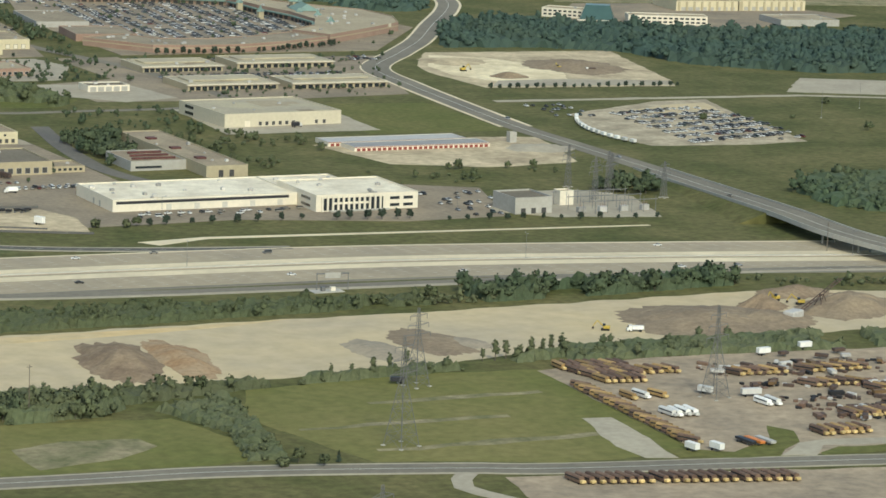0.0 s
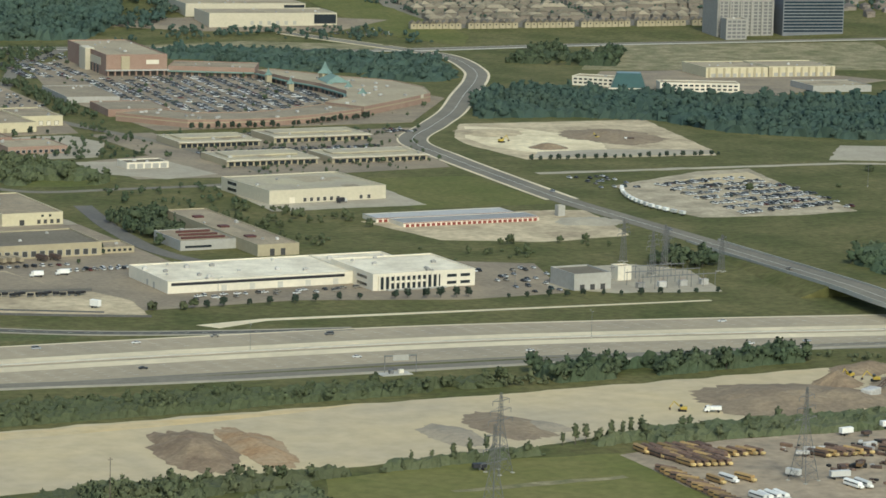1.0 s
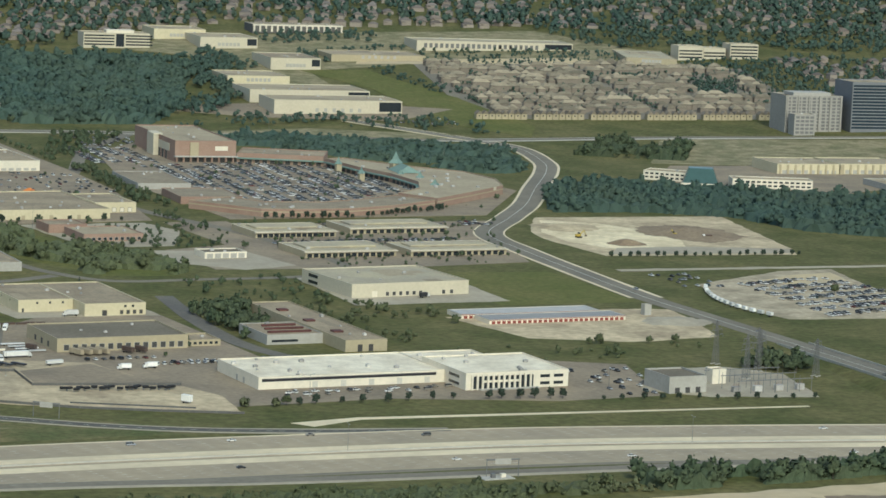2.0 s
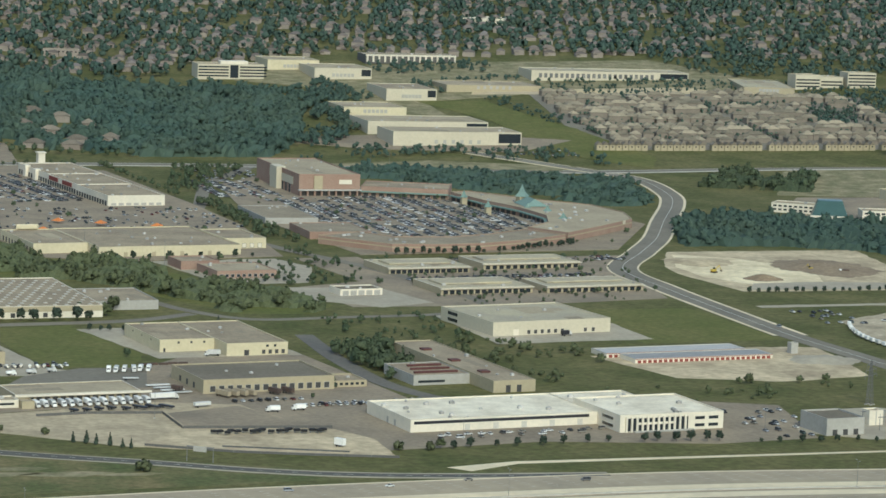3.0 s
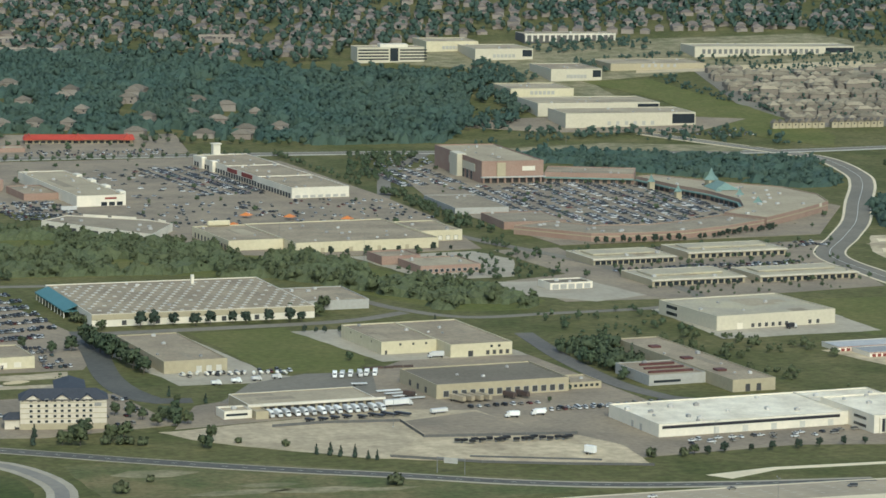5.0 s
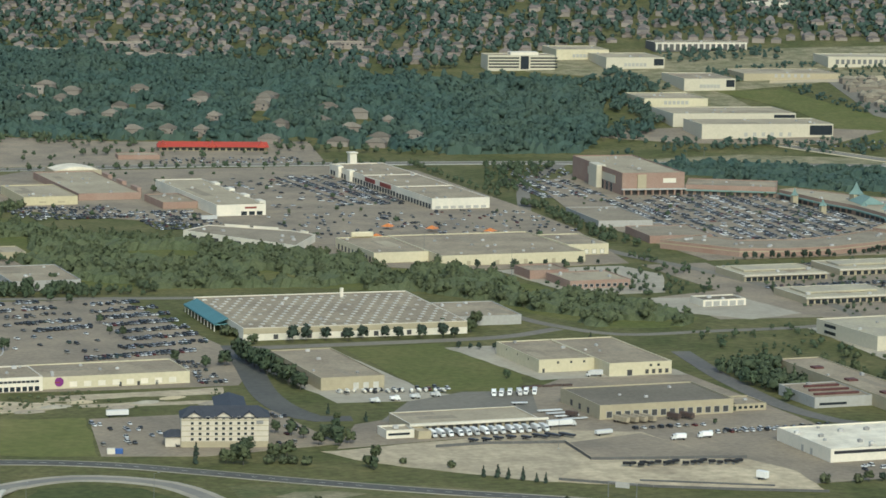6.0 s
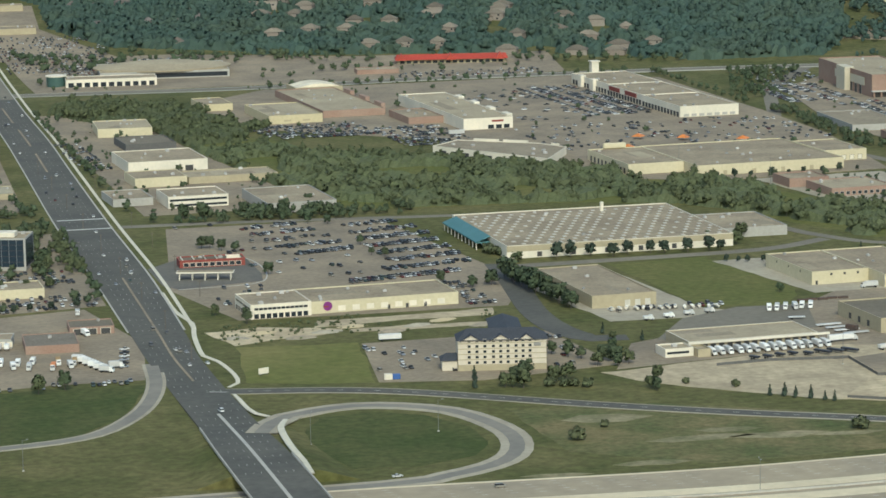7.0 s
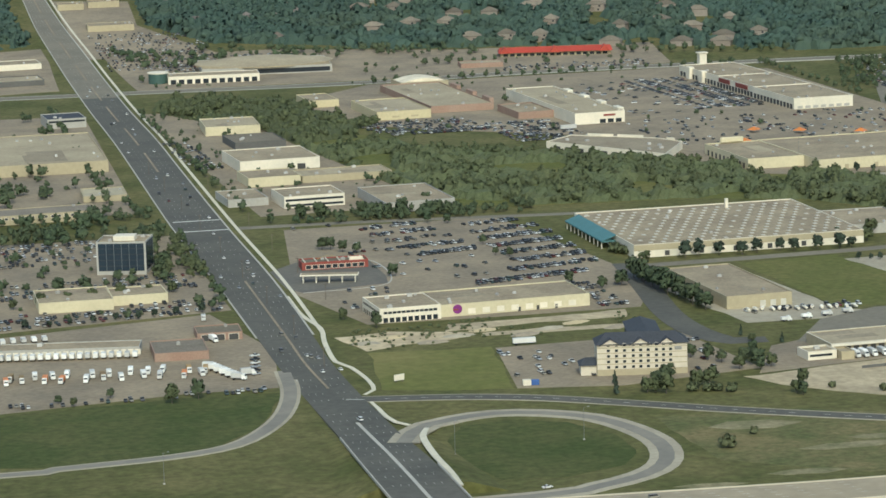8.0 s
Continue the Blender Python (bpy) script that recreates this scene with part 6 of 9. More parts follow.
openings(b, 52, 92, "left", "shop_front", 12, 2, 90, 0.3, 5.4, 4.2, "door_dark", "white_wall")
b = building("shopping_strip", "white shopping strip with dark red fascia", 171, 1132.1, 52, 90, 9.5, 0, "white_wall", "roof_gravel", 8, 0.6, "shops")
openings(b, 52, 90, "left", "shop_front", 12, 2, 88, 0.3, 5.4, 4.2, "door_dark", "white_wall")
band(b, 52, 90, "left", "fascia", 8, 34, 5.2, 8.8, "red_wall", 0.6, "dark red fascia")
band(b, 52, 90, "left", "fascia", 48, 76, 5.2, 8.8, "red_wall", 0.6, "dark red fascia")
b = building("shopping_strip", "white shopping strip with a square clock tower", 172, 1222.2, 52, 96, 9.5, 0, "white_wall", "roof_gravel", 8, 0.6, "shops")
openings(b, 52, 96, "left", "shop_front", 12, 2, 94, 0.3, 5.4, 4.2, "door_dark", "white_wall")
for q in ((-3, 30, 10.5), (-3, 62, 11)):
    part("gable", box_bm(q[0], q[1], 0, 2, q[1] + 9, q[2], bevel=0.3), "white_wall", b)
part("tower", box_bm(20, 97, -0.2, 27, 104, 18.5, bevel=0.4), "white_wall", b, "square white tower")
part("tower_cap", box_bm(19, 96, 18.5, 28, 105, 19.6, bevel=0.3), "white_wall", b)
b = building("mart", "white shop with a broad tan roof", -20, 1034, 42, 190, 9.5, 0, "white_wall", "roof_tan", 9, 0.6, "shops")
band(b, 42, 190, "front", "sign", 24, 34, 6.0, 7.6, "red_wall", 0.15, "dark red lettered sign board")
openings(b, 42, 190, "front", "shop_window", 3, 20, 40, 0.6, 5, 3.2, "glass", "white_wall")
for k in range(4):
    part("gable", box_bm(40, 10 + 44 * k, 0, 45, 24 + 44 * k, 11, bevel=0.4), "white_wall", b)
HALL = [(-83, 911), (-25, 807), (9, 864), (-2, 892), (-55, 938)]
b = outline_building("arched_hall", "low white hall with a stepped front and a grey roof", HALL, 6.2, "white_wall", "roof_worn", 0.5, "store", 6)
for k in range(9):
    along(b, HALL, 0, "bay", 0.06 + 0.1 * k, 0.12 + 0.1 * k, 0.3, 3.4, "door_dark", 0.08)
for i, u in ((3, 0.15), (3, 0.5), (2, 0.3)):
    along(b, HALL, i, "pediment", u, u + 0.3, 5.9, 7.8, "white_wall", 0.6)
b = building("yellow_store", "yellow-walled store with a tan roof", -157, 1137, 46, 88, 7.4, 0, "yellow_wall", "roof_tan", 5, 0.6, "store")
openings(b, 46, 88, "front", "window", 2, 8, 40, 2, 6, 1.6, "tan_wall")
building("yellow_store", "small yellow-walled flat-roofed store", -188, 1248, 26, 50, 6.4, 0, "yellow_wall", "roof_gravel", 2, 0.5, "store")
b = building("brick_store", "brown brick shop row with a tan roof", -104, 1162, 54, 170, 6.2, 0, "brick_wall", "roof_tan", 9, 0.6, "shops")
for k in range(3):
    part("stepped_front", box_bm(54.1, 12 + 50 * k, 0, 58, 34 + 50 * k, 9, bevel=0.3), "brick_wall", b)
b = building("brick_store", "low brick shop with a white sign", -50, 1090, 30, 60, 6.0, 0, "brick_wall", "roof_gravel", 4, 0.5, "shops")
b = building("arched_store", "store with a shallow pale arched roof", -84, 1336, 44, 34, 6.5, 0, "tan_wall", "roof_tan", 0, 0.4, "store")
bm = bmesh.new()
prev = None
for k in range(9):
    x, z = 2 + 40 * k / 8, 6.2 + 3.4 * math.sin(math.pi * k / 8)
    ring = [bm.verts.new((x, 1, z)), bm.verts.new((x, 33, z)), bm.verts.new((x, 33, 6.0)), bm.verts.new((x, 1, 6.0))]
    if prev:
        for i in range(4):
            bm.faces.new((prev[i], ring[i], ring[(i + 1) % 4], prev[(i + 1) % 4]))
    prev = ring
bmesh.ops.recalc_face_normals(bm, faces=bm.faces[:])
part("arched_roof", bm, "white_roof", b)
b = building("red_plaza", "long low plaza under a bright red roof", 66, 1528, 106, 20, 4.4, -14, "tan_wall", "roof_gravel", 0, 0.3, "shops")
bm = bmesh.new()
lo = [bm.verts.new(c) for c in ((-2, -3, 4.0), (108, -3, 4.0), (108, 21, 4.6), (-2, 21, 4.6), (0, 6, 8.6), (106, 6, 8.6))]
for f in ((0, 1, 5, 4), (1, 2, 5), (2, 3, 4, 5), (3, 0, 4), (3, 2, 1, 0)):
    bm.faces.new([lo[i] for i in f])
part("pitched_roof", bm, "red_roof", b, "bright red metal roof")
for u in (4, 52, 100):
    bm = bmesh.new()
    q = [bm.verts.new(c) for c in ((u - 5, -4.5, 3.8), (u + 5, -4.5, 3.8), (u, -4.5, 10.2), (u - 5, 6, 3.8), (u + 5, 6, 3.8), (u, 6, 10.2))]
    for f in ((0, 1, 2), (1, 4, 5, 2), (3, 0, 2, 5), (4, 3, 5)):
        bm.faces.new([q[i] for i in f])
    part("gable", bm, "red_roof", b)
openings(b, 106, 20, "front", "shop_window", 16, 2, 104, 0.4, 4.4, 2.6, "glass", "tan_wall")

# The mall: brick anchor store, wings round the car park, copper-green turrets.
b = building("anchor_store", "big brick anchor store with a colonnade below", 372, 1102, 58, 150, 20, -6, "brick_wall", "roof_tan", 8, 0.8, "store")
# Flat dark band: its colour stands for the shade behind the arcade columns.
band(b, 58, 150, "front", "colonnade", 0, 58, 0.2, 5.0, "door_dark", 0.1, "flat dark band for the shade inside the arcade")
for k in range(9):
    band(b, 58, 150, "front", "column", 0.5 + 6.7 * k, 1.8 + 6.7 * k, 0, 5.2, "brick_wall", 3.2)
band(b, 58, 150, "front", "arcade_roof", -1, 59, 5.2, 6.2, "unit_metal", 4.2, "pale arcade roof")
band(b, 58, 150, "front", "sign", 38, 50, 11.0, 15.0, "white_wall", 0.3, "white sign board")
band(b, 58, 150, "front", "turret", 14, 22, 6, 18.5, "tan_wall", 1.5)
openings(b, 58, 150, "left", "arch", 6, 50, 125, 0.2, 6, 8, "door_dark", "white_wall")
band(b, 58, 150, "left", "pale_front", 48, 130, 8.6, 15.5, "far_white", 0.35, "pale rendered upper front")
part("corner_tower", box_bm(-5, 60, -0.2, 4, 84, 21, bevel=0.5), "far_white", b)


def mall_wing(x, y, w, d, h, rot, wall="brick_wall", roof="roof_gravel", n=5):
    o = building("mall_wing", "brick mall wing with a pale green metal canopy", x, y, w, d, h, rot, wall, roof, n, 0.6, "mall", group="mall wings")
    band(o, w, d, "front", "canopy", 0, w, 4.2, 5.4, "verdigris", 2.6, "pale green metal canopy")
    openings(o, w, d, "front", "shop_front", max(4, int(w / 7)), 1, w - 1, 0.3, 4.4, 3.4, "door_dark", "tan_wall")
    return o


mall_wing(430, 1094, 80, 52, 9.5, -28)
EAST_MALL = [(470, 751), (520, 790), (573, 834), (591, 884), (588, 940), (551, 993), (522, 1058), (501, 1052), (503, 985), (511, 930), (508, 868), (488, 824), (453, 792)]
b = outline_building("mall_east_wing", "broad brick mall wing under a tan gravel roof", EAST_MALL, 8.2, "brick_wall", "roof_tan", units=22, coping="tan_wall")
for i in (7, 8, 9, 10, 11):
    along(b, EAST_MALL, i, "canopy", 0.02, 0.98, 4.2, 5.4, "verdigris", 2.6, "pale green metal canopy")
    for k in range(6):
        along(b, EAST_MALL, i, "shop_front", 0.05 + 0.155 * k, 0.15 + 0.155 * k, 0.3, 3.8, "door_dark", 0.1)
for i in (0, 1, 2):
    along(b, EAST_MALL, i, "brick_band", 0.0, 1.0, 4.6, 5.4, "tan_wall", 0.12)
along(b, EAST_MALL, 1, "sign", 0.7, 0.78, 5.4, 8.4, "far_white", 0.3, "white sign board")
SOUTH_MALL = [(258, 772), (296, 711), (335, 704), (373, 706), (418, 722), (467, 749.5), (449, 789), (405, 764), (365, 750), (318, 757), (300, 792)]
b = outline_building("mall_south_wing", "long low brick mall wing with a flat grey roof", SOUTH_MALL, 6.8, "brick_wall", "roof_worn", units=14, coping="tan_wall")
for i in (0, 1, 2, 3, 4):
    along(b, SOUTH_MALL, i, "brick_band", 0.0, 1.0, 3.9, 4.6, "tan_wall", 0.12)
for i in (6, 7, 8, 9):
    along(b, SOUTH_MALL, i, "canopy", 0.02, 0.98, 3.8, 4.8, "verdigris", 2.4, "pale green metal canopy")
b = building("mall_west_wing", "low mall wing with a worn grey roof", 262, 800, 52, 62, 6.0, -6, "brick_wall", "roof_worn", 3, 0.4, "mall")
b = building("mall_west_wing", "low mall wing with a worn grey roof", 262, 900, 46, 92, 5.4, -6, "grey_wall", "roof_worn", 4, 0.4, "mall")


def turret(x, y, hgt, r, rot=0.0):
    o = thing("turret", "square mall turret under a copper-green pyramid roof", "tower", x, y, 0, rot, "mall turrets")
    part("shaft", box_bm(-r, -r, -0.2, r, r, hgt * 0.55), "tan_wall", o)
    for s_, z0, z1 in ((1.35, 0.55, 0.72), (0.6, 0.72, 1.0)):
        bm = bmesh.new()
        add_rod(bm, (0, 0, hgt * z0), (0, 0, hgt * z1), r * s_ * 1.3, 0.08 if s_ < 1 else r * 0.75, 4)
        part("roof", bm, "verdigris", o, "copper-green pyramid roof")
    return o


for q in ((494, 1008, 15, 2.4), (487, 942, 13, 2.4), (532, 967, 24, 4.2), (526, 903, 13, 3.0), (514, 848, 13, 3.4), (520, 930, 12, 3.0)):
    turret(*q)
o = thing("entrance_hall", "mall entrance hall under a sloping copper-green roof", "mall", 532, 948, 0, -8)
part("wall", box_bm(-9, -14, -0.2, 9, 14, 8), "tan_wall", o)
bm = bmesh.new()
v = [bm.verts.new(c) for c in ((-11, -16, 8), (11, -16, 8), (11, 16, 8), (-11, 16, 8), (0, -10, 14), (0, 10, 14))]
for f in ((0, 1, 4), (1, 2, 5, 4), (2, 3, 5), (3, 0, 4, 5), (3, 2, 1, 0)):
    bm.faces.new([v[k] for k in f])
part("roof", bm, "verdigris", o, "copper-green hipped roof")

# Blocks along the arterial.
b = building("workshop", "flat-roofed workshop with a white front", -322, 898, 60, 66, 8.2, 0, "white_wall", "roof_gravel", 5, 0.5, "workshop")
openings(b, 60, 66, "front", "door", 1, 40, 52, 0.1, 6, 4, "door_dark")
building("workshop", "low cream-fronted flat-roofed workshop", -332, 822, 38, 40, 6.8, 0, "cream", "roof_gravel", 2, 0.5, "workshop")
building("workshop", "low tan-roofed row of sheds", -292, 826, 66, 34, 5.0, 0, "tan_wall", "roof_tan", 3, 0.5, "workshop")
b = building("office_building", "two-storey pale office with ribbon windows", -330, 716, 42, 40, 8.2, 0, "white_wall", "roof_gravel", 4, 0.5, "office")
for z in (1.2, 4.8):
    band(b, 42, 40, "front", "ribbon_window", 1, 41, z, z + 1.5, "glass", 0.06, "dark ribbon window")
building("workshop", "low beige workshop under trees", -272, 668, 48, 76, 7.0, 0, "grey_wall", "roof_gravel", 4, 0.5, "workshop")
building("workshop", "small grey flat-roofed shop", -364, 738, 28, 44, 5.4, 0, "grey_wall", "roof_gravel", 2, 0.5, "workshop")
building("workshop", "beige stepped workshop with roof plant", -305, 1112, 44, 56, 7.2, -6, "cream", "roof_tan", 6, 0.5, "workshop")
building("workshop", "dark-roofed low workshop beside the arterial", -300, 1020, 40, 50, 5.6, 0, "dark_wall", "roof_dark", 3, 0.5, "workshop")
b = building("office_tower", "square dark-glass office block with pale edges", -490, 516, 30, 26, 20, -20, "grey_wall", "roof_gravel", 3, 0.8, "office")
band(b, 30, 26, "front", "curtain_wall", 1.2, 28.8, 2.4, 19.0, "glass_blue", 0.08, "dark blue glass wall")
band(b, 30, 26, "right", "curtain_wall", 1.2, 24.8, 2.4, 19.0, "glass_blue", 0.08, "dark blue glass wall")
for k in range(4):
    band(b, 30, 26, "front", "spandrel", 1.2, 28.8, 5.2 + 3.5 * k, 5.6 + 3.5 * k, "stripe_black", 0.14)
for k in range(5):
    band(b, 30, 26, "front", "mullion", 6.0 + 4.6 * k, 6.2 + 4.6 * k, 2.4, 19.0, "steel", 0.16)
part("penthouse", box_bm(9, 8, 19.2, 22, 18, 22.2, bevel=0.2), "white_wall", b)
building("workshop", "low cream workshop with a grey roof", -541, 405, 42, 42, 6.2, -4, "cream", "roof_gravel", 4, 0.5, "workshop")
building("workshop", "cream shop with a loading bay", -498.5, 412, 32, 28, 5.6, -2, "cream", "roof_gravel", 3, 0.5, "workshop")
b = building("truck_terminal", "long low freight terminal lined with dock doors", -588, 287, 82, 18, 5.0, -14, "grey_wall", "roof_gravel", 2, 0.4, "depot")
openings(b, 84, 18, "front", "dock_door", 22, 1, 83, 1.0, 2.7, 2.8, "white_wall", "grey_wall")
b = building("brick_shop", "red-brown brick shop with a flat roof", -504, 248, 28, 34, 4.4, -6, "brick_wall", "roof_brown", 1, 0.4, "shop")
b = building("brick_shop", "low brick shop with open bays", -473, 292, 24, 22, 4.2, -6, "brick_wall", "roof_dark", 1, 0.4, "shop")
openings(b, 24, 22, "front", "bay_door", 3, 1, 23, 0.1, 5, 3.2, "door_dark", "white_wall")
b = building("office_building", "grey two-storey office with a blue roof edge", -416, 1218, 32, 40, 8.0, 0, "grey_wall", "roof_blue", 2, 0.5, "office")
band(b, 32, 40, "front", "ribbon_window", 1, 31, 5, 6.6, "glass", 0.06, "dark ribbon window")
building("factory_hall", "broad flat tan-roofed factory", -560, 960, 150, 170, 8.5, -4, "tan_wall", "roof_tan", 14, 0.6, "factory")
b = building("workshop", "low pale shop with roof plant", -452, 806, 30, 40, 4.2, -6, "tan_wall", "roof_beige", 3, 0.4, "workshop")
b = building("motel", "long low motel with a brown roof", -590, 730, 136, 30, 6.2, 0, "tan_wall", "roof_brown", 3, 0.3, "motel")
openings(b, 136, 30, "front", "window", 30, 2, 134, 3.4, 2.0, 1.6, "door_dark", "white_wall")
building("workshop", "low dark-fronted flat-roofed shop beside the arterial", -418, 1536, 46, 44, 5.0, 0, "dark_wall", "roof_tan", 3, 0.5, "workshop")
building("workshop", "low pale-fronted shop beside trees", -412, 1650, 54, 40, 5.0, 0, "white_wall", "roof_gravel", 2, 0.5, "workshop")
b = building("dealership", "car dealership under a broad curved tan roof", -226, 1524, 122, 84, 6.4, -8, "grey_wall", "roof_tan", 2, 0.5, "dealership")
band(b, 122, 84, "front", "show_window", 40, 120, 0.6, 4.6, "glass", 0.08, "dark showroom glass")
bm = bmesh.new()
rim = []
for z, q in ((6.0, 1.0), (7.4, 1.0), (11.0, 0.55), (12.0, 0.12)):
    rim.append([bm.verts.new((61 + 66 * q * math.cos(a * 0.19635), 42 + 46 * q * math.sin(a * 0.19635), z)) for a in range(32)])
for lo, hi in zip(rim, rim[1:]):
    for k in range(32):
        bm.faces.new((lo[k], lo[(k + 1) % 32], hi[(k + 1) % 32], hi[k]))
bm.faces.new(rim[0][::-1]), bm.faces.new(rim[-1])
part("curved_roof", bm, "roof_tan", b, "shallow round tan roof")
b = building("showroom", "white-columned showroom of a car dealer", -266, 1482, 84, 30, 7.6, -8, "white_wall", "roof_gravel", 3, 0.5, "dealership")
openings(b, 84, 30, "front", "bay", 11, 1, 83, 0.4, 5, 4.2, "glass", "white_wall")
for x, y, w, d, h in ((-277, 1872, 48, 34, 5.5), (-284, 2030, 28, 26, 6.0), (-250, 2036, 34, 24, 6.0)):
    building("shop", "low tan shop beside the arterial", x, y, w, d, h, -6, "tan_wall", "roof_gravel", 3, 0.4, "shop", group="arterial shops")
o = thing("drum_showroom", "round green-glass drum of a showroom", "dealership", -272, 1500, rise(-272, 1500))
bm = bmesh.new()
add_rod(bm, (0, 0, -0.3), (0, 0, 9.5), 9, None, 28)
part("glass_drum", bm, "glass_green", o)
bm = bmesh.new()
add_rod(bm, (0, 0, 9.5), (0, 0, 10.6), 9.8, None, 28)
part("roof_ring", bm, "white_wall", o)
b = building("gas_station", "small brick kiosk with a pale canopy", 10, 1470, 40, 22, 4.5, -8, "brick_wall", "roof_tan", 1, 0.4, "shop")

# Far warehouses and offices.
for x, y, w, d, h, rot, wall, roof, u in (
    (628, 1479, 142, 66, 13, -8, "far_white", "roof_tan", 8), (636, 1567, 136, 80, 11, -8, "far_white", "roof_tan", 6),
    (664, 1703, 73, 80, 7, -8, "cream", "roof_tan", 5), (758, 1802, 61, 90, 11, -8, "far_white", "roof_gravel", 4),
    (740, 1983, 72, 82, 11, -8, "far_white", "roof_tan", 5), (712, 2070, 66, 70, 10, -8, "cream", "roof_tan", 3),
    (1004, 1922, 204, 60, 9, -10, "far_white", "roof_beige", 4),
    (859, 1855, 119, 80, 5, -8, "tan_wall", "roof_tan", 4), (1204, 1746, 62, 150, 6, -22, "tan_wall", "roof_beige", 4)):
    b = building("far_warehouse", "pale warehouse with a flat tan roof among trees", x, y, w, d, h, rot, wall, roof, u, 0.6, "warehouse", group="far warehouses")
    openings(b, w, d, "front", "dock_door", 6, w * 0.3, w * 0.7, 0.4, 3.6, 4.0, "grey_wall")
    if wall == "far_white":
        band(b, w, d, "front", "glass_corner", w - w * 0.18, w - 1, 1.5, h - 1.5, "glass", 0.1, "dark glass corner")
        band(b, w, d, "right", "glass_corner", 1, 14, 1.5, h - 1.5, "glass", 0.1, "dark glass corner")
    # Flat grey panels paint the shade of wall recesses.
    if w > 200:
        openings(b, w, d, "front", "recess", 22, 8, w - 44, 0.4, 4.0, 5.5, "shade_grey")
b = building("colonnade_office", "long low office behind a pale colonnade", 857, 2101, 120, 40, 9.5, -7, "dark_wall", "roof_tan", 3, 0.6, "office", coping="white_wall")
for k in range(16):
    band(b, 120, 40, "front", "column", 1 + 7.75 * k, 3.2 + 7.75 * k, 0, 9.2, "white_wall", 1.6)
band(b, 120, 40, "front", "fascia", 0, 120, 7.6, 9.4, "white_wall", 1.0)
b = building("office_building", "white five-band office block with ribbon windows", 598, 2007, 82, 36, 17, -8, "far_white", "roof_tan", 3, 0.6, "office")
for z in (2.0, 5.6, 9.2, 12.8):
    band(b, 86, 36, "front", "ribbon_window", 1, 38, z, z + 1.8, "glass", 0.1, "dark ribbon window")
    band(b, 86, 36, "front", "ribbon_window", 52, 85, z, z + 1.8, "glass", 0.1, "dark ribbon window")
band(b, 86, 36, "front", "glass_entry", 40, 50, 0.5, 16, "glass", 0.1, "dark glass entry")
part("penthouse", box_bm(30, 10, 16.4, 64, 26, 20), "white_wall", b)
b = building("office_building", "pale office wing in front of trees", 770, 935, 60, 24, 8.6, -45, "white_wall", "roof_tan", 2, 0.5, "office")
openings(b, 60, 24, "front", "window", 12, 1, 59, 2.0, 3.0, 1.6, "glass", "white_wall")
openings(b, 60, 24, "front", "window", 12, 1, 59, 5.4, 3.0, 1.6, "glass", "white_wall")
b = building("office_building", "pale office wing with ribbon windows", 822, 862, 74, 24, 8.6, -22, "white_wall", "roof_tan", 3, 0.5, "office")
openings(b, 74, 24, "front", "window", 14, 1, 73, 2.0, 3.4, 1.6, "glass", "white_wall")
openings(b, 74, 24, "front", "window", 14, 1, 73, 5.4, 3.4, 1.6, "glass", "white_wall")
o = thing("glass_pyramid", "sloping green-glass entrance hall between two wings", "office", 800, 882, 0, -30)
bm = bmesh.new()
v = [bm.verts.new(c) for c in ((-17, -10, 0), (17, -10, 0), (17, 22, 0), (-17, 22, 0), (-11, 6, 15), (11, 6, 15), (11, 22, 15), (-11, 22, 15))]
for f in ((0, 1, 5, 4), (1, 2, 6, 5), (2, 3, 7, 6), (3, 0, 4, 7), (4, 5, 6, 7)):
    bm.faces.new([v[i] for i in f])
part("glass_slope", bm, "glass_green", o)
part("parapet", box_bm(-18, -11, 0, 18, -10.1, 3.0), "white_wall", o)
for x, y, w in ((933, 963, 65), (999, 955, 71)):
    b = building("retail_block", "pale strip building with vertical piers", x, y, w, 60, 10, -8, "cream", "roof_tan", 4, 0.6, "shops", group="far strips")
    for k in range(9):
        band(b, w, 60, "front", "pier", 2 + k * 8, 4 + k * 8, 0, 9.4, "tan_wall", 0.8)
    openings(b, w, 60, "front", "shop_front", 8, 4, w - 2, 0.4, 4.6, 3.6, "grey_wall")
building("retail_block", "low pale shed beyond the woods", 965, 825, 60, 50, 6, -8, "grey_wall", "roof_tan", 3, 0.5, "shops", group="far strips")
b = building("apartment_block", "unfinished concrete apartment block in scaffolding", 1121, 1250, 66, 40, 38, -8, "concrete_wall", "roof_tan", 3, 1.0, "apartments")
# Unglazed openings are flat panels; their grey paints the shade within.
for k in range(10):
    openings(b, 66, 40, "front", "opening", 11, 1, 65, 1.4 + 3.6 * k, 4.0, 2.4, "shade_grey")
for k in range(6):
    band(b, 66, 40, "front", "pier", 1.5 + 12.4 * k, 3.0 + 12.4 * k, 0, 37.5, "concrete_wall", 1.2)
part("upper_floor", box_bm(10, 4, 37.4, 54, 30, 41), "grey_wall", b)
b = building("apartment_block", "lower concrete apartment wing under construction", 1119, 1228, 24, 16, 22, -8, "concrete_wall", "roof_tan", 1, 0.8, "apartments")
# The lower wing has the same flat shade-coloured panels.
for k in range(5):
    openings(b, 24, 16, "front", "opening", 4, 1, 23, 1.6 + 4.0 * k, 4.2, 2.4, "shade_grey")
b = building("apartment_block", "tall dark-glass apartment block", 1194, 1234, 72, 45, 52, -8, "slate_wall", "roof_tan", 3, 1.0, "apartments")
for k in range(14):
    band(b, 72, 45, "front", "window_band", 1, 71, 2 + 3.45 * k, 4.2 + 3.45 * k, "glass_blue", 0.12, "dark blue window band")
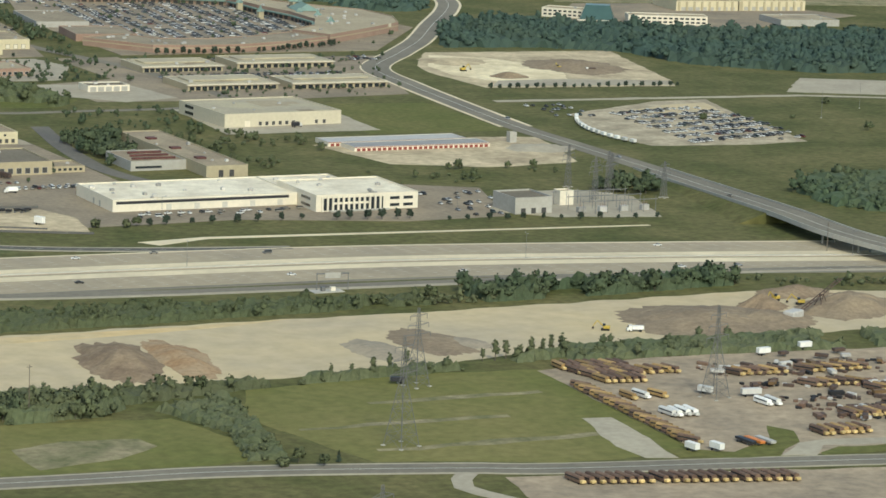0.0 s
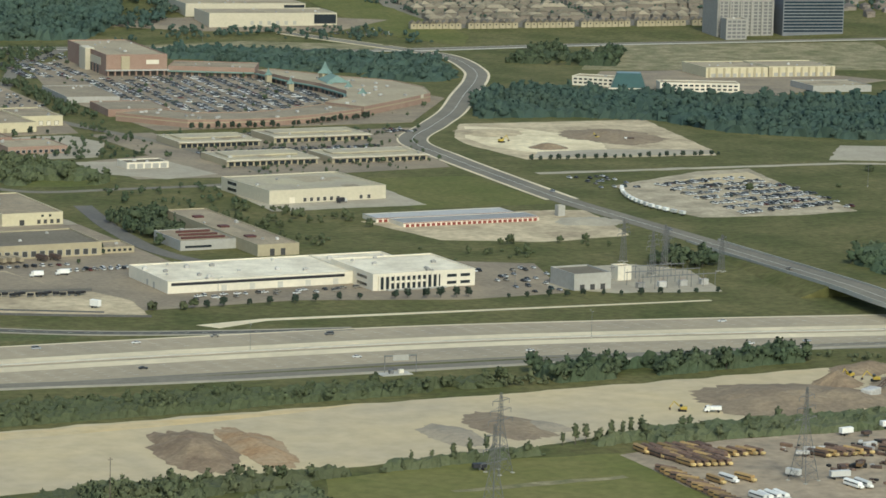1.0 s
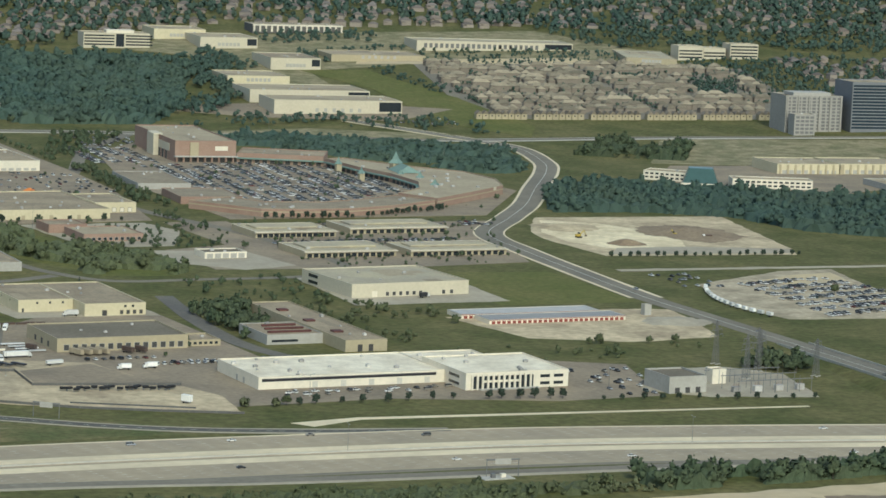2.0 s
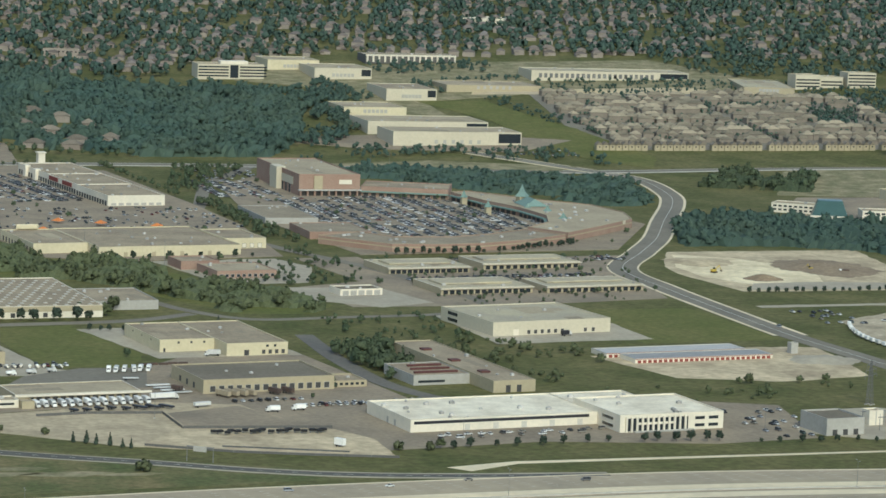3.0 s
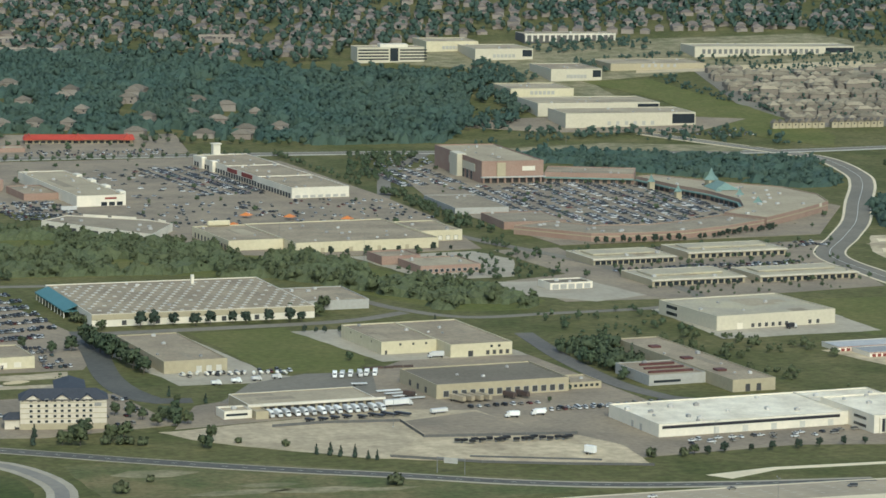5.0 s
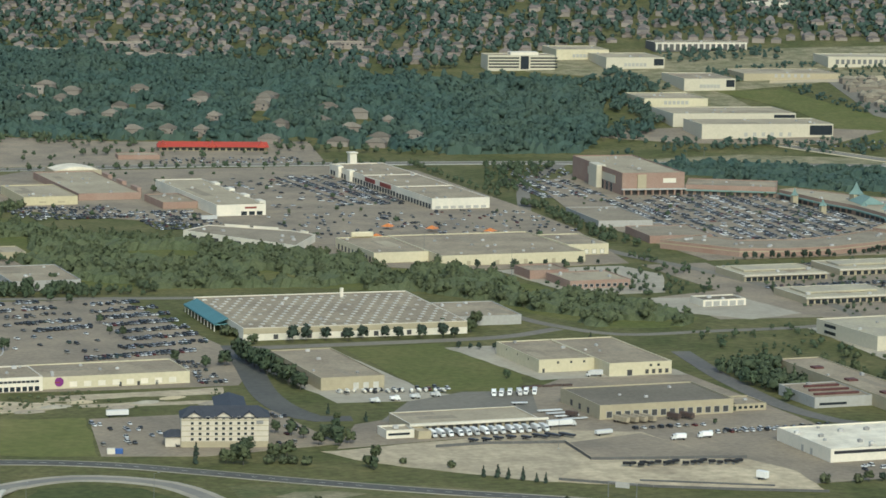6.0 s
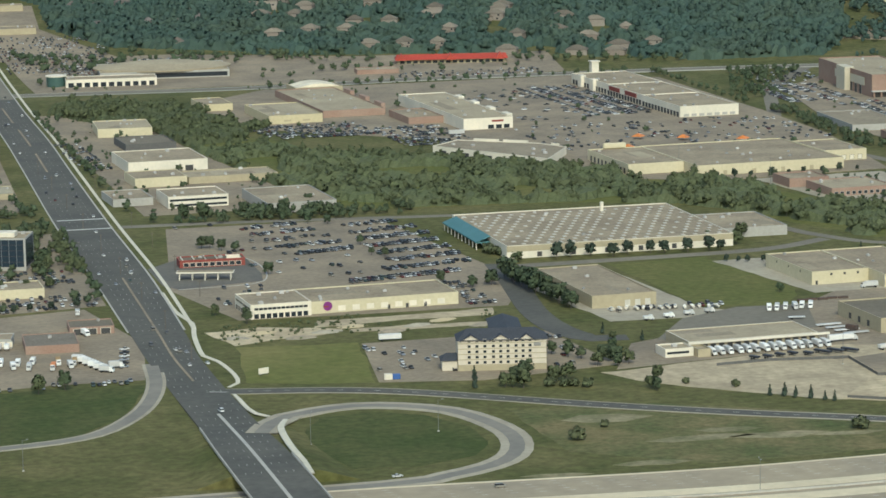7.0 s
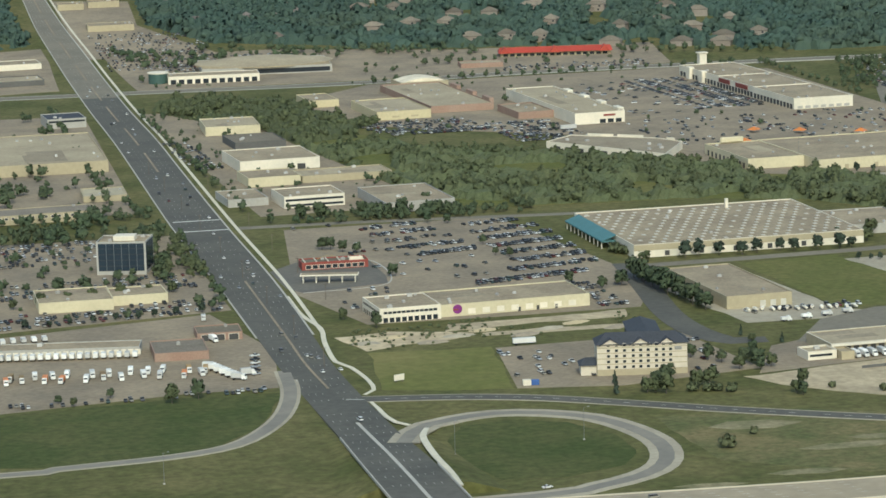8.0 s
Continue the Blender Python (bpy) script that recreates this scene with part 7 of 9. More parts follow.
for x, y, w, h in ((1298, 1782, 33, 17), (1335, 1784, 30, 13), (1368, 1774, 38, 18)):
    b = building("office_building", "far white office block with ribbon windows", x, y, w, 26, h, -8, "far_white", "roof_tan", 2, 0.6, "office", group="far offices")
    for z in range(2, h - 3, 4):
        band(b, w, 26, "front", "ribbon_window", 1, w - 1, z, z + 1.8, "glass", 0.1)


for x, y, w, d, rot in ((-23, 2340, 70, 26, 0), (92, 2240, 44, 22, -20), (197, 2270, 60, 24, -10), (-36, 2190, 46, 20, 6), (200, 2180, 76, 26, -24), (470, 2225, 46, 24, -20), (19, 1950, 30, 18, -14)):
    b = building("far_apartments", "low far apartment block with a tan roof among trees", x, y, w, d, 8.0, rot, "house_wall", "roof_tan", 0, 0.3, "apartments", group="far apartments")
    openings(b, w, d, "front", "window", 8, 2, w - 2, 4.6, 2.4, 1.6, "glass")

# ---- row houses and suburb ----
HOUSE_RNG = random.Random(23)
WALL_MESHES, ROOF_MESHES, HOUSE_ARRAYS = [], [], []
for w, d, h, rh in ((13, 11, 6.0, 3.4), (15, 10, 5.8, 3.2), (11, 11, 6.2, 3.6), (16, 12, 4.2, 3.4)):
    bm = house_bm(w, d, h, rh)
    WALL_MESHES.append(split_mesh(bm, 0, "wall", "house_wall")), ROOF_MESHES.append(split_mesh(bm, 1, "roof", "roof_brown"))
    HOUSE_ARRAYS.append(arrays_of(bm))
win = panel("window", 1.4, 1.5, 0.08, "glass")


def house(x, y, rot, k):
    o = thing("house", "brown-roofed brick family house among trees", "house", x, y, rise(x, y), rot, "houses")
    o.scale = (1.3, 1.3, 1.25)
    FOOT.append((x - 10, y - 28, 20, 37, 1.0, 0.0))
    part("wall", WALL_MESHES[k], None, o), part("roof", ROOF_MESHES[k], None, o)
    dd = (11, 10, 11, 12)[k] / 2
    for u, z in ((2.5, 1.0), (3.5, 4.0)):
        if z < 2 or k != 3:
            part("window", win, None, o).location = (u, -dd, z - 0.3)
    return o


def suburb(poly, dx, dy, rot, chance, near=False, seed=0, s=1.0, street=0):
    rng, out = random.Random(seed), []
    cx, cy = sum(p[0] for p in poly) / len(poly), sum(p[1] for p in poly) / len(poly)
    c, sn = math.cos(radians(rot)), math.sin(radians(rot))
    for i in range(-60, 61):
        for j in range(-60, 61):
            u, v = i * dx + rng.uniform(-2, 2), j * dy + (4 if j % 2 else -4) + rng.uniform(-3, 3) + 8 * math.sin(i * 0.35 + j)
            x, y = cx + c * u - sn * v, cy + sn * u + c * v
            if inside(x, y, poly) and rng.random() < chance and not (street and (j % street == 0 or i % 13 == 0)):
                turn = rot + (180 if j % 2 else 0) + rng.uniform(-12, 12)
                if near:
                    house(x, y, turn, rng.randrange(4))
                else:
                    out.append((rng.randrange(4), x, y, rise(x, y), s * rng.uniform(0.85, 1.15), radians(turn), 1.0))
    return out


FAR_W = [(-40, 1640), (180, 1570), (334, 1440), (470, 1420), (560, 1560), (637, 1764), (640, 1900), (509, 1930), (361, 2109), (163, 2225), (-100, 2200), (-200, 1900)]
suburb([(180, 1560), (330, 1490), (372, 1700), (330, 1900), (60, 2000), (-80, 1760), (60, 1600)], 36, 46, -24, 0.34, True, 3)
far_houses = suburb([(100, 2240), (360, 2120), (520, 1990), (640, 2110), (860, 2190), (1010, 2120), (1240, 2080), (1480, 2010), (1700, 1900), (2000, 2240), (2120, 2560), (1350, 2800), (150, 2900), (-60, 2500)], 21, 29, -24, 0.5, False, 5, 0.95)
BLOCK_ARRAYS = []
for w, d, h, rh in ((13, 9, 6.0, 3.4), (20, 9, 6.4, 3.2), (10, 9, 5.8, 3.6), (12, 10, 6.0, 3.8)):
    BLOCK_ARRAYS.append(arrays_of(house_bm(w, d, h, rh, False)))
PARK = [(1160, 1520), (1216, 1506), (1278, 1610), (1232, 1632)]
row_blocks = suburb([(850, 1434), (1156, 1362), (1286, 1540), (1330, 1690), (1190, 1765), (960, 1815), (905, 1640)], 15, 19, -12, 0.9, False, 6, 0.95, 4)
row_blocks = [q for q in row_blocks if not inside(q[1], q[2], PARK)]
many("row_house_blocks", ["row_wall", "row_roof"], BLOCK_ARRAYS, row_blocks, "dense blocks of grey-roofed row houses", "houses")
far_houses += suburb([(1300, 1340), (1500, 1300), (1700, 1560), (1560, 1780), (1420, 1760)], 20, 30, -12, 0.5, False, 16, 0.9)
far_houses += suburb([(-800, 1700), (-470, 1620), (-400, 1900), (-360, 2180), (-760, 2180)], 26, 38, 0, 0.4, False, 7)
far_houses += suburb([(-160, 1760), (-100, 1720), (100, 2240), (-60, 2400), (-180, 2200)], 28, 40, 0, 0.45, False, 8)
many("suburb_houses", ["house_wall", "house_roof"], HOUSE_ARRAYS, far_houses, "dense far suburb of brown-roofed brick houses", "houses")
ROW = mesh_of(box_bm(-3.2, -5, -1, 3.2, 5, 6.0), "wall", "tan_wall")
bm = bmesh.new()
v = [bm.verts.new(c) for c in ((-3.6, -5.5, 5.9), (3.6, -5.5, 5.9), (3.6, 5.5, 5.9), (-3.6, 5.5, 5.9), (0, -5.5, 9.4), (0, 5.5, 9.4))]
for f in ((0, 1, 4), (1, 2, 5, 4), (2, 3, 5), (3, 0, 4, 5), (3, 2, 1, 0)):
    bm.faces.new([v[i] for i in f])
ROW_ROOF = mesh_of(bm, "roof", "roof_brown")
for k in range(48):
    if k % 9 == 8:
        continue
    x, y = 836 + k * 6.9, 1410 - k * 1.55
    o = thing("row_house", "narrow cream gabled row house with a brown roof", "house", x, y, rise(x, y), -12, "row houses")
    part("wall", ROW, None, o), part("roof", ROW_ROOF, None, o)
    part("window", win, None, o).location = (0, -5, 3.2)

# ---- woods ----
wood("hedge_trees", [(-420, -250), (-180, -252), (-60, -262), (20, -268), (60, -272), (60, -288), (-80, -292), (-216, -294), (-420, -302)], 5.4, 0.6, "dense hedge of bushes and trees beside the highway", "leaf", mix=(0, 1, 5, 4, 4), seed=2, gap=0.03, closed=True)
wood("hedge_trees", [(84, -262), (130, -266), (230, -264), (234, -284), (150, -290), (86, -290)], 5.8, 0.95, "hedge of tall trees along the highway", "leaf_dark", mix=(0, 1, 2, 5), seed=4, gap=0.04, closed=True)
wood("hedge_bushes", [(56, -274), (92, -272), (92, -290), (56, -290)], 5.0, 0.6, "low bushes beside the highway", "leaf_olive", mix=(4, 5), seed=7, gap=0.05)
wood("hedge_bushes", [(232, -268), (330, -300), (340, -318), (232, -286)], 7.0, 0.6, "low bushes beside the highway", "leaf_olive", mix=(4, 5), seed=5)
wood("scrub_line", [(-420, -424), (-202, -418), (-105, -421), (-40, -416), (8, -413), (66, -400), (66, -412), (20, -424), (-100, -432), (-200, -452), (-420, -452)], 5.4, 0.6, "scrub and young trees below the dirt field", "leaf_olive", mix=(4, 4, 4, 1, 5), seed=6, gap=0.1, uneven=0.55, closed=True)
wood("scrub_thicket", [(-206, -420), (-160, -424), (-158, -448), (-172, -460), (-215, -462)], 5.0, 0.85, "thicket of tall bushes below the dirt field", "leaf_olive", mix=(0, 5, 4, 1), seed=10, gap=0.0, closed=True)
wood("ditch_scrub", [(-150, -455), (-110, -440), (-120, -500), (-128, -545), (-146, -545), (-136, -500)], 4.4, 0.5, "line of shrubs along a ditch", "leaf_olive", mix=(4, 4, 5), seed=8, gap=0.0, closed=True)
wood("yard_scrub", [(66, -398), (130, -396), (240, -400), (240, -440), (100, -424), (60, -428)], 6.0, 0.55, "scrub between dirt field and bus yard", "leaf_olive", mix=(4, 1, 4), seed=9, gap=0.15, uneven=0.5, closed=True)
wood("creek_wood", [(-330, 1350), (-203, 1330), (-160, 1120), (-200, 1060), (-183, 974), (-150, 930), (-94, 880), (-8, 800), (60, 690), (90, 600), (140, 440), (110, 415), (55, 430), (40, 520), (0, 600), (-70, 640), (-186, 660), (-227, 700), (-240, 860), (-250, 1000), (-255, 1130), (-300, 1230)], 8.6, 0.95, "belt of green trees along a creek", "leaf", mix=(0, 1, 2, 5, 4, 4), seed=11, gap=0.17, closed=True)
patch("creek_grass", "plot_green", [(-240, 1120), (-180, 1050), (-150, 930), (-94, 870), (-8, 790), (80, 640), (140, 450), (110, 415), (60, 425), (10, 590), (-70, 640), (-186, 656), (-227, 690), (-250, 1000)], 0.05, "lush green creek meadow")
wood("far_wood", FAR_W, 12.0, 1.4, "deep dark green far woodland", "leaf_far_haze", True, (0, 1, 2), 12, 0.09, closed=True)
wood("far_wood", [(-175, 1750), (-60, 1680), (160, 2225), (-200, 2500), (-262, 2300), (-194, 2066), (-212, 1898)], 13.0, 1.4, "deep green woodland behind the cross street", "leaf_far_haze", 2, (0, 1, 2), 13, 0.06, closed=True)
wood("far_wood", [(-900, 1580), (-470, 1560), (-425, 1780), (-348, 1800), (-326, 2180), (-760, 2180)], 13.0, 1.3, "leafy suburb trees along the arterial", "leaf_far_haze", 2, (0, 1, 2), 14, 0.1, closed=True)
wood("east_wood", [(628, 868), (716, 900), (752, 866), (842, 790), (962, 742), (1150, 670), (1000, 470), (794, 498), (714, 568), (700, 660), (640, 700), (553, 712)], 10.5, 1.15, "dense dark green woodland beyond the sand site", "leaf_far_haze", True, (0, 1, 2), 15, 0.02, closed=True)
wood("mall_wood", [(535, 1330), (677, 1250), (757, 1180), (690, 1010), (640, 960), (610, 1040), (560, 1130), (507, 1210), (470, 1290)], 9.0, 0.9, "green trees behind the mall", "leaf_far_haze", True, (0, 1, 2, 4), 16, 0.1, closed=True)
wood("field_wood", [(802, 1137), (902, 1231), (963, 1173), (898, 1072)], 9.0, 1.1, "clump of dark trees in a dry field", "leaf_dark", mix=(0, 1, 2), seed=17, closed=True)
wood("road_wood", [(428, -30), (470, 20), (560, 10), (560, -120), (425, -140)], 7.5, 0.85, "dense dark thicket beside the road", "leaf_dark", True, (0, 2, 4), 18, 0.0, closed=True)
wood("rubble_scrub", [(-402, 282), (-300, 290), (-236, 288), (-240, 238), (-330, 236), (-400, 228)], 6.0, 0.34, "low weeds and scrub on broken ground", "leaf_olive", mix=(4, 4), seed=64, gap=0.22, uneven=0.5)
wood("pylon_wood", [(305, 8), (340, 30), (352, -5), (330, -20)], 6.5, 0.95, "dark trees beside the substation", "leaf_dark", mix=(0, 2), seed=19, gap=0.0)
wood("meadow_scrub", [(120, 92), (215, 110), (330, 96), (330, 60), (200, 40), (130, 80)], 14.0, 0.6, "bushes in rough grass behind the works", "leaf", mix=(4, 0, 2), seed=20, gap=0.2)
wood("meadow_scrub", [(130, 270), (185, 300), (215, 250), (215, 180), (140, 120), (130, 180)], 12.0, 0.65, "bushes in a green strip beside warehouses", "leaf", mix=(4, 0, 2), seed=21, gap=0.2)
wood("street_wood", [(60, 260), (96, 270), (88, 200), (60, 150), (56, 160)], 5.6, 0.95, "planted trees beside a street", "leaf_dark", mix=(0, 1, 3, 2), seed=22, gap=0.02)
wood("suburb_trees", [(100, 2240), (520, 1990), (640, 2110), (860, 2190), (1240, 2100), (1700, 1900), (2000, 2240), (2120, 2560), (1350, 2800), (150, 2900), (-60, 2500)], 17.0, 1.4, "street and garden trees all through the far suburb", "leaf_far_haze", 2, (0, 1, 2), 25, -0.05)
wood("park_trees", PARK, 9.0, 0.8, "clump of trees in a small park among row houses", "leaf_far_haze", 2, (0, 1, 2), 63, 0.0)
wood("suburb_trees", [(880, 1480), (1090, 1400), (1600, 1560), (1309, 1850), (1000, 1910), (920, 1700)], 11.0, 0.6, "small trees among row houses", "leaf_far_haze", 2, (0, 1, 2), 26, 0.05)
wood("far_belt", [(560, 1900), (700, 1900), (720, 1790), (640, 1640), (560, 1560), (480, 1520), (470, 1440), (560, 1480), (640, 1600)], 10.0, 1.1, "belt of trees beside far warehouses", "leaf_far_haze", True, (0, 1, 2), 27, 0.02)
wood("suburb_trees", [(1240, 1900), (1300, 1880), (1480, 1830), (1640, 1700), (1800, 1900), (1700, 1960), (1240, 2110)], 13.0, 1.1, "leafy trees behind far offices", "leaf_far_haze", 2, (0, 1, 2), 61, -0.05)
wood("suburb_trees", [(1290, 1420), (1480, 1320), (1660, 1600), (1480, 1780), (1290, 1700)], 14.0, 0.9, "leafy trees beside apartment blocks", "leaf_far_haze", 2, (0, 1, 2), 62, 0.0)
wood("far_belt", [(880, 1800), (905, 1790), (905, 1560), (890, 1500), (870, 1640)], 9.0, 0.7, "hedge row beside a green strip", "leaf_far_haze", True, (0, 4), 28, 0.0)
wood("far_belt", [(1000, 1908), (1190, 1868), (1194, 1878), (1004, 1916)], 8.0, 0.7, "row of trees before a long warehouse", "leaf_far_haze", True, (0, 1, 3), 29, 0.0)
wood("arterial_trees", [(-640, 640), (-425, 640), (-420, 740), (-440, 745), (-640, 760)], 9.0, 0.85, "leafy trees round offices beside the arterial", "leaf_dark", mix=(0, 1, 2), seed=30, gap=0.12)
wood("arterial_trees", [(-460, 480), (-428, 480), (-424, 640), (-450, 640)], 8.0, 0.8, "trees between the arterial and an office", "leaf", mix=(0, 1, 2), seed=31, gap=0.05)
wood("arterial_trees", [(-640, 820), (-470, 830), (-460, 950), (-640, 950)], 14.0, 0.9, "scattered trees among low buildings", "leaf_dark", mix=(0, 1, 2), seed=32, gap=0.2)
wood("street_trees", [(-340, 640), (-180, 620), (-170, 660), (-330, 690)], 8.5, 0.7, "street trees beside a car park", "leaf_dark", mix=(0, 2, 1), seed=33, gap=0.05)
wood("meadow_scrub", [(205, 700), (240, 900), (255, 1060), (275, 1060), (262, 880), (230, 700)], 8.0, 0.7, "tree belt along a mall street", "leaf_dark", mix=(0, 1, 2), seed=34, gap=0.02)
wood("meadow_scrub", [(262, 1150), (330, 1340), (420, 1360), (340, 1230), (300, 1140)], 9.0, 0.8, "tree belt along a mall street", "leaf_dark", mix=(0, 1, 3), seed=35, gap=0.04)
wood("field_bushes", [(600, 60), (760, 120), (720, 330), (620, 300)], 34.0, 0.7, "scattered bushes in open grassland", "leaf", mix=(4, 2, 0), seed=36, gap=0.15)

wood("far_belt", [(640, 1660), (660, 1655), (668, 1790), (745, 1795), (752, 1980), (735, 1980), (650, 1800)], 8.0, 0.8, "trees beside far warehouse yards", "leaf_far_haze", True, (0, 1, 2), 51, 0.02)
wood("far_belt", [(830, 1790), (860, 1850), (980, 1850), (1000, 1955), (980, 1960), (850, 1940), (815, 1850)], 10.0, 0.7, "trees between far warehouse yards", "leaf_far_haze", True, (0, 1, 2), 52, 0.1)
wood("far_belt", [(820, 2010), (980, 2000), (1010, 2030), (1000, 2090), (850, 2090)], 11.0, 0.8, "trees between far warehouse yards", "leaf_far_haze", True, (0, 1, 2), 53, 0.1)
wood("far_belt", [(480, 1380), (620, 1400), (800, 1290), (820, 1330), (790, 1420), (620, 1470), (560, 1470)], 11.0, 0.75, "trees along the cross street", "leaf_far_haze", True, (0, 1, 2), 54, 0.14)
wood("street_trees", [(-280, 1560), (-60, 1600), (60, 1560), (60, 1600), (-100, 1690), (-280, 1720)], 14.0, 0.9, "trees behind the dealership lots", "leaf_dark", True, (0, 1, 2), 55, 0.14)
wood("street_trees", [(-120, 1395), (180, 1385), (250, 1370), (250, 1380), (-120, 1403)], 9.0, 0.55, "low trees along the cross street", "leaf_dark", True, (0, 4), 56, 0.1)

for name, poly, gap_m, size, seed in (
    ("lot_trees", [(258, 668), (480, 668), (430, 560), (395, 440), (300, 430), (220, 428)], 13, 0.42, 71),
    ("lot_trees", [(-640, 350), (-438, 372), (-424, 640), (-640, 660)], 22, 0.75, 72),
    ("lot_trees", [(-640, 760), (-428, 740), (-380, 1290), (-640, 1340)], 26, 0.85, 73),
    ("lot_trees", [(-352, 690), (-230, 690), (-240, 860), (-250, 1000), (-255, 1130), (-290, 1270), (-330, 1280)], 17, 0.55, 74),
    ("lot_trees", [(-105, 1040), (-190, 1130), (-190, 1300), (-100, 1390), (200, 1380), (262, 1330), (252, 1060), (240, 900), (200, 850), (0, 850), (-20, 960)], 48, 0.5, 75),
    ("lot_trees", [(265, 700), (490, 700), (590, 860), (580, 960), (470, 1150), (420, 1300), (330, 1200), (270, 960)], 36, 0.45, 76),
    ("lot_trees", [(100, 560), (215, 530), (240, 690), (90, 690)], 13, 0.5, 77),
    ("lot_trees", [(-300, 1450), (-120, 1430), (200, 1416), (230, 1560), (40, 1600), (-120, 1680), (-290, 1700)], 36, 0.6, 78),
    ("works_shrubs", [(66, 256), (98, 256), (98, 190), (64, 140)], 9, 0.6, 80),
    ("works_shrubs", [(100, 400), (190, 400), (186, 300), (130, 270), (96, 290)], 14, 0.5, 81)):
    wood(name, poly, gap_m, size, "scattered small green trees and shrubs between buildings", "leaf_dark", mix=(0, 1, 2, 4), seed=seed, gap=0.12, uneven=0.5)

# Rows of street trees far off.
row_rng, row_places = random.Random(90), []
for x0, y0, x1, y1, n, q in (
    (-440, 380, -418, 640, 12, 0.8), (-100, 1398, 250, 1374, 30, 0.75), (-440, 760, -396, 1340, 26, 0.85), (-360, 700, -330, 1280, 20, 0.8), (-620, 1000, -420, 960, 12, 0.9), (176, 1506, 330, 1440, 14, 1.0), (258, 1100, 270, 1380, 14, 0.8), (222, 1060, 236, 1350, 12, 0.6), (-20, 1512, 60, 1500, 7, 0.9), (60, 858, 200, 852, 8, 0.6)):
    for i in range(n):
        u = (i + 0.5) / n
        x, y = x0 + (x1 - x0) * u + row_rng.uniform(-1.5, 1.5), y0 + (y1 - y0) * u + row_rng.uniform(-1.5, 1.5)
        row_places.append((row_rng.randrange(3), x, y, rise(x, y), q * row_rng.uniform(0.75, 1.25), row_rng.uniform(0, 6.28), 1.0))
many("roadside_trees", ["leaf_dark", "bark"], WOOD_NEAR, row_places, "rows of dark green street trees along far lots", "trees", soft=True)

# Single trees.
tree_row("round", -160, 424, -40, 412, 10, 1.55, 3.5)
tree_row("bush", -184, 462, -172, 432, 5, 1.5)
tree_row("broad", -640, 410, -450, 440, 12, 0.8)
tree_row("round", -4, -46, 100, -50, 8, 0.95)
tree_row("round", 108, -52, 160, -62, 6, 1.0)
tree_row("round", 170, -70, 300, -96, 12, 0.7)
tree_row("round", 292, 698, 372, 694, 12, 1.0)
tree_row("round", 380, 697, 470, 735, 14, 1.0)
tree_row("round", 466, 452, 630, 440, 22, 0.8)
tree_row("broad2", -201, 376, -196, 262, 20, 1.3)
tree_row("broad2", -262, 168, -228, 120, 6, 0.8)
tree_row("conifer", -185, 17, -156, -10, 6, 0.85, 0.8)
tree_row("poplar", 20, -412, 70, -402, 8, 1.0)
tree_row("poplar", -60, -420, -10, -414, 5, 0.8)
tree_row("broad", -298, 82, -284, 74, 3, 0.95)
tree_row("bush", -276, 74, -256, 66, 4, 1.4)
tree_row("round", 60, 700, 180, 700, 9, 0.9)
tree_row("round", 100, 575, 200, 555, 7, 0.6)
tree_row("round", 240, 476, 390, 470, 14, 0.6)
tree_row("conifer", 40, 372, 20, 362, 3, 0.9)
tree_row("round", -64, 376, -30, 362, 5, 0.8)
tree_row("round", -560, 362, -450, 372, 9, 0.9)
for k, x, y, s in (("broad", -206, 172, 0.6), ("conifer", -205, 190, 0.8), ("conifer", -192, 165, 0.8), ("broad2", -229, 46, 0.8), ("conifer", -310, 83, 1.0), ("broad", -236, 112, 0.9), ("broad2", -227, 106, 0.8), ("broad", -387, 318, 0.75),
                   ("broad", -514, 147, 1.0), ("broad", -560, 158, 0.5), ("bush", -280, -20, 0.9), ("broad", -176, 421, 0.8), ("conifer", 14, 142, 1.0), ("broad2", -228, 348, 0.9), ("broad", -30, 430, 1.1)):
    tree(k, x, y, s)
for k, x, y, s in (("broad", -18, 452, 1.2), ("broad", -44, 442, 0.9), ("broad2", -70, 268, 0.7), ("broad", -64, 728, 1.0), ("bush", -26, -44, 1.2), ("bush", -10, -48, 1.1), ("broad", -3, -46, 0.7),
                   ("broad", -165, -440, 0.9), ("broad", -120, -432, 0.8), ("broad2", -205, -448, 1.0), ("broad2", -190, -440, 0.9), ("broad", -128, -552, 0.7), ("broad", -121, -560, 0.6), ("bush", -136, -556, 1.1), ("conifer", -113, -556, 0.7),
                   ("broad", 60, -282, 0.9), ("broad2", 155, -284, 1.3), ("broad2", 182, -288, 1.2), ("broad", 540, 260, 0.8), ("bush", 690, 330, 1.4), ("broad", 140, 64, 0.7), ("broad2", -12, 110, 0.4)):
    tree(k, x, y, s)

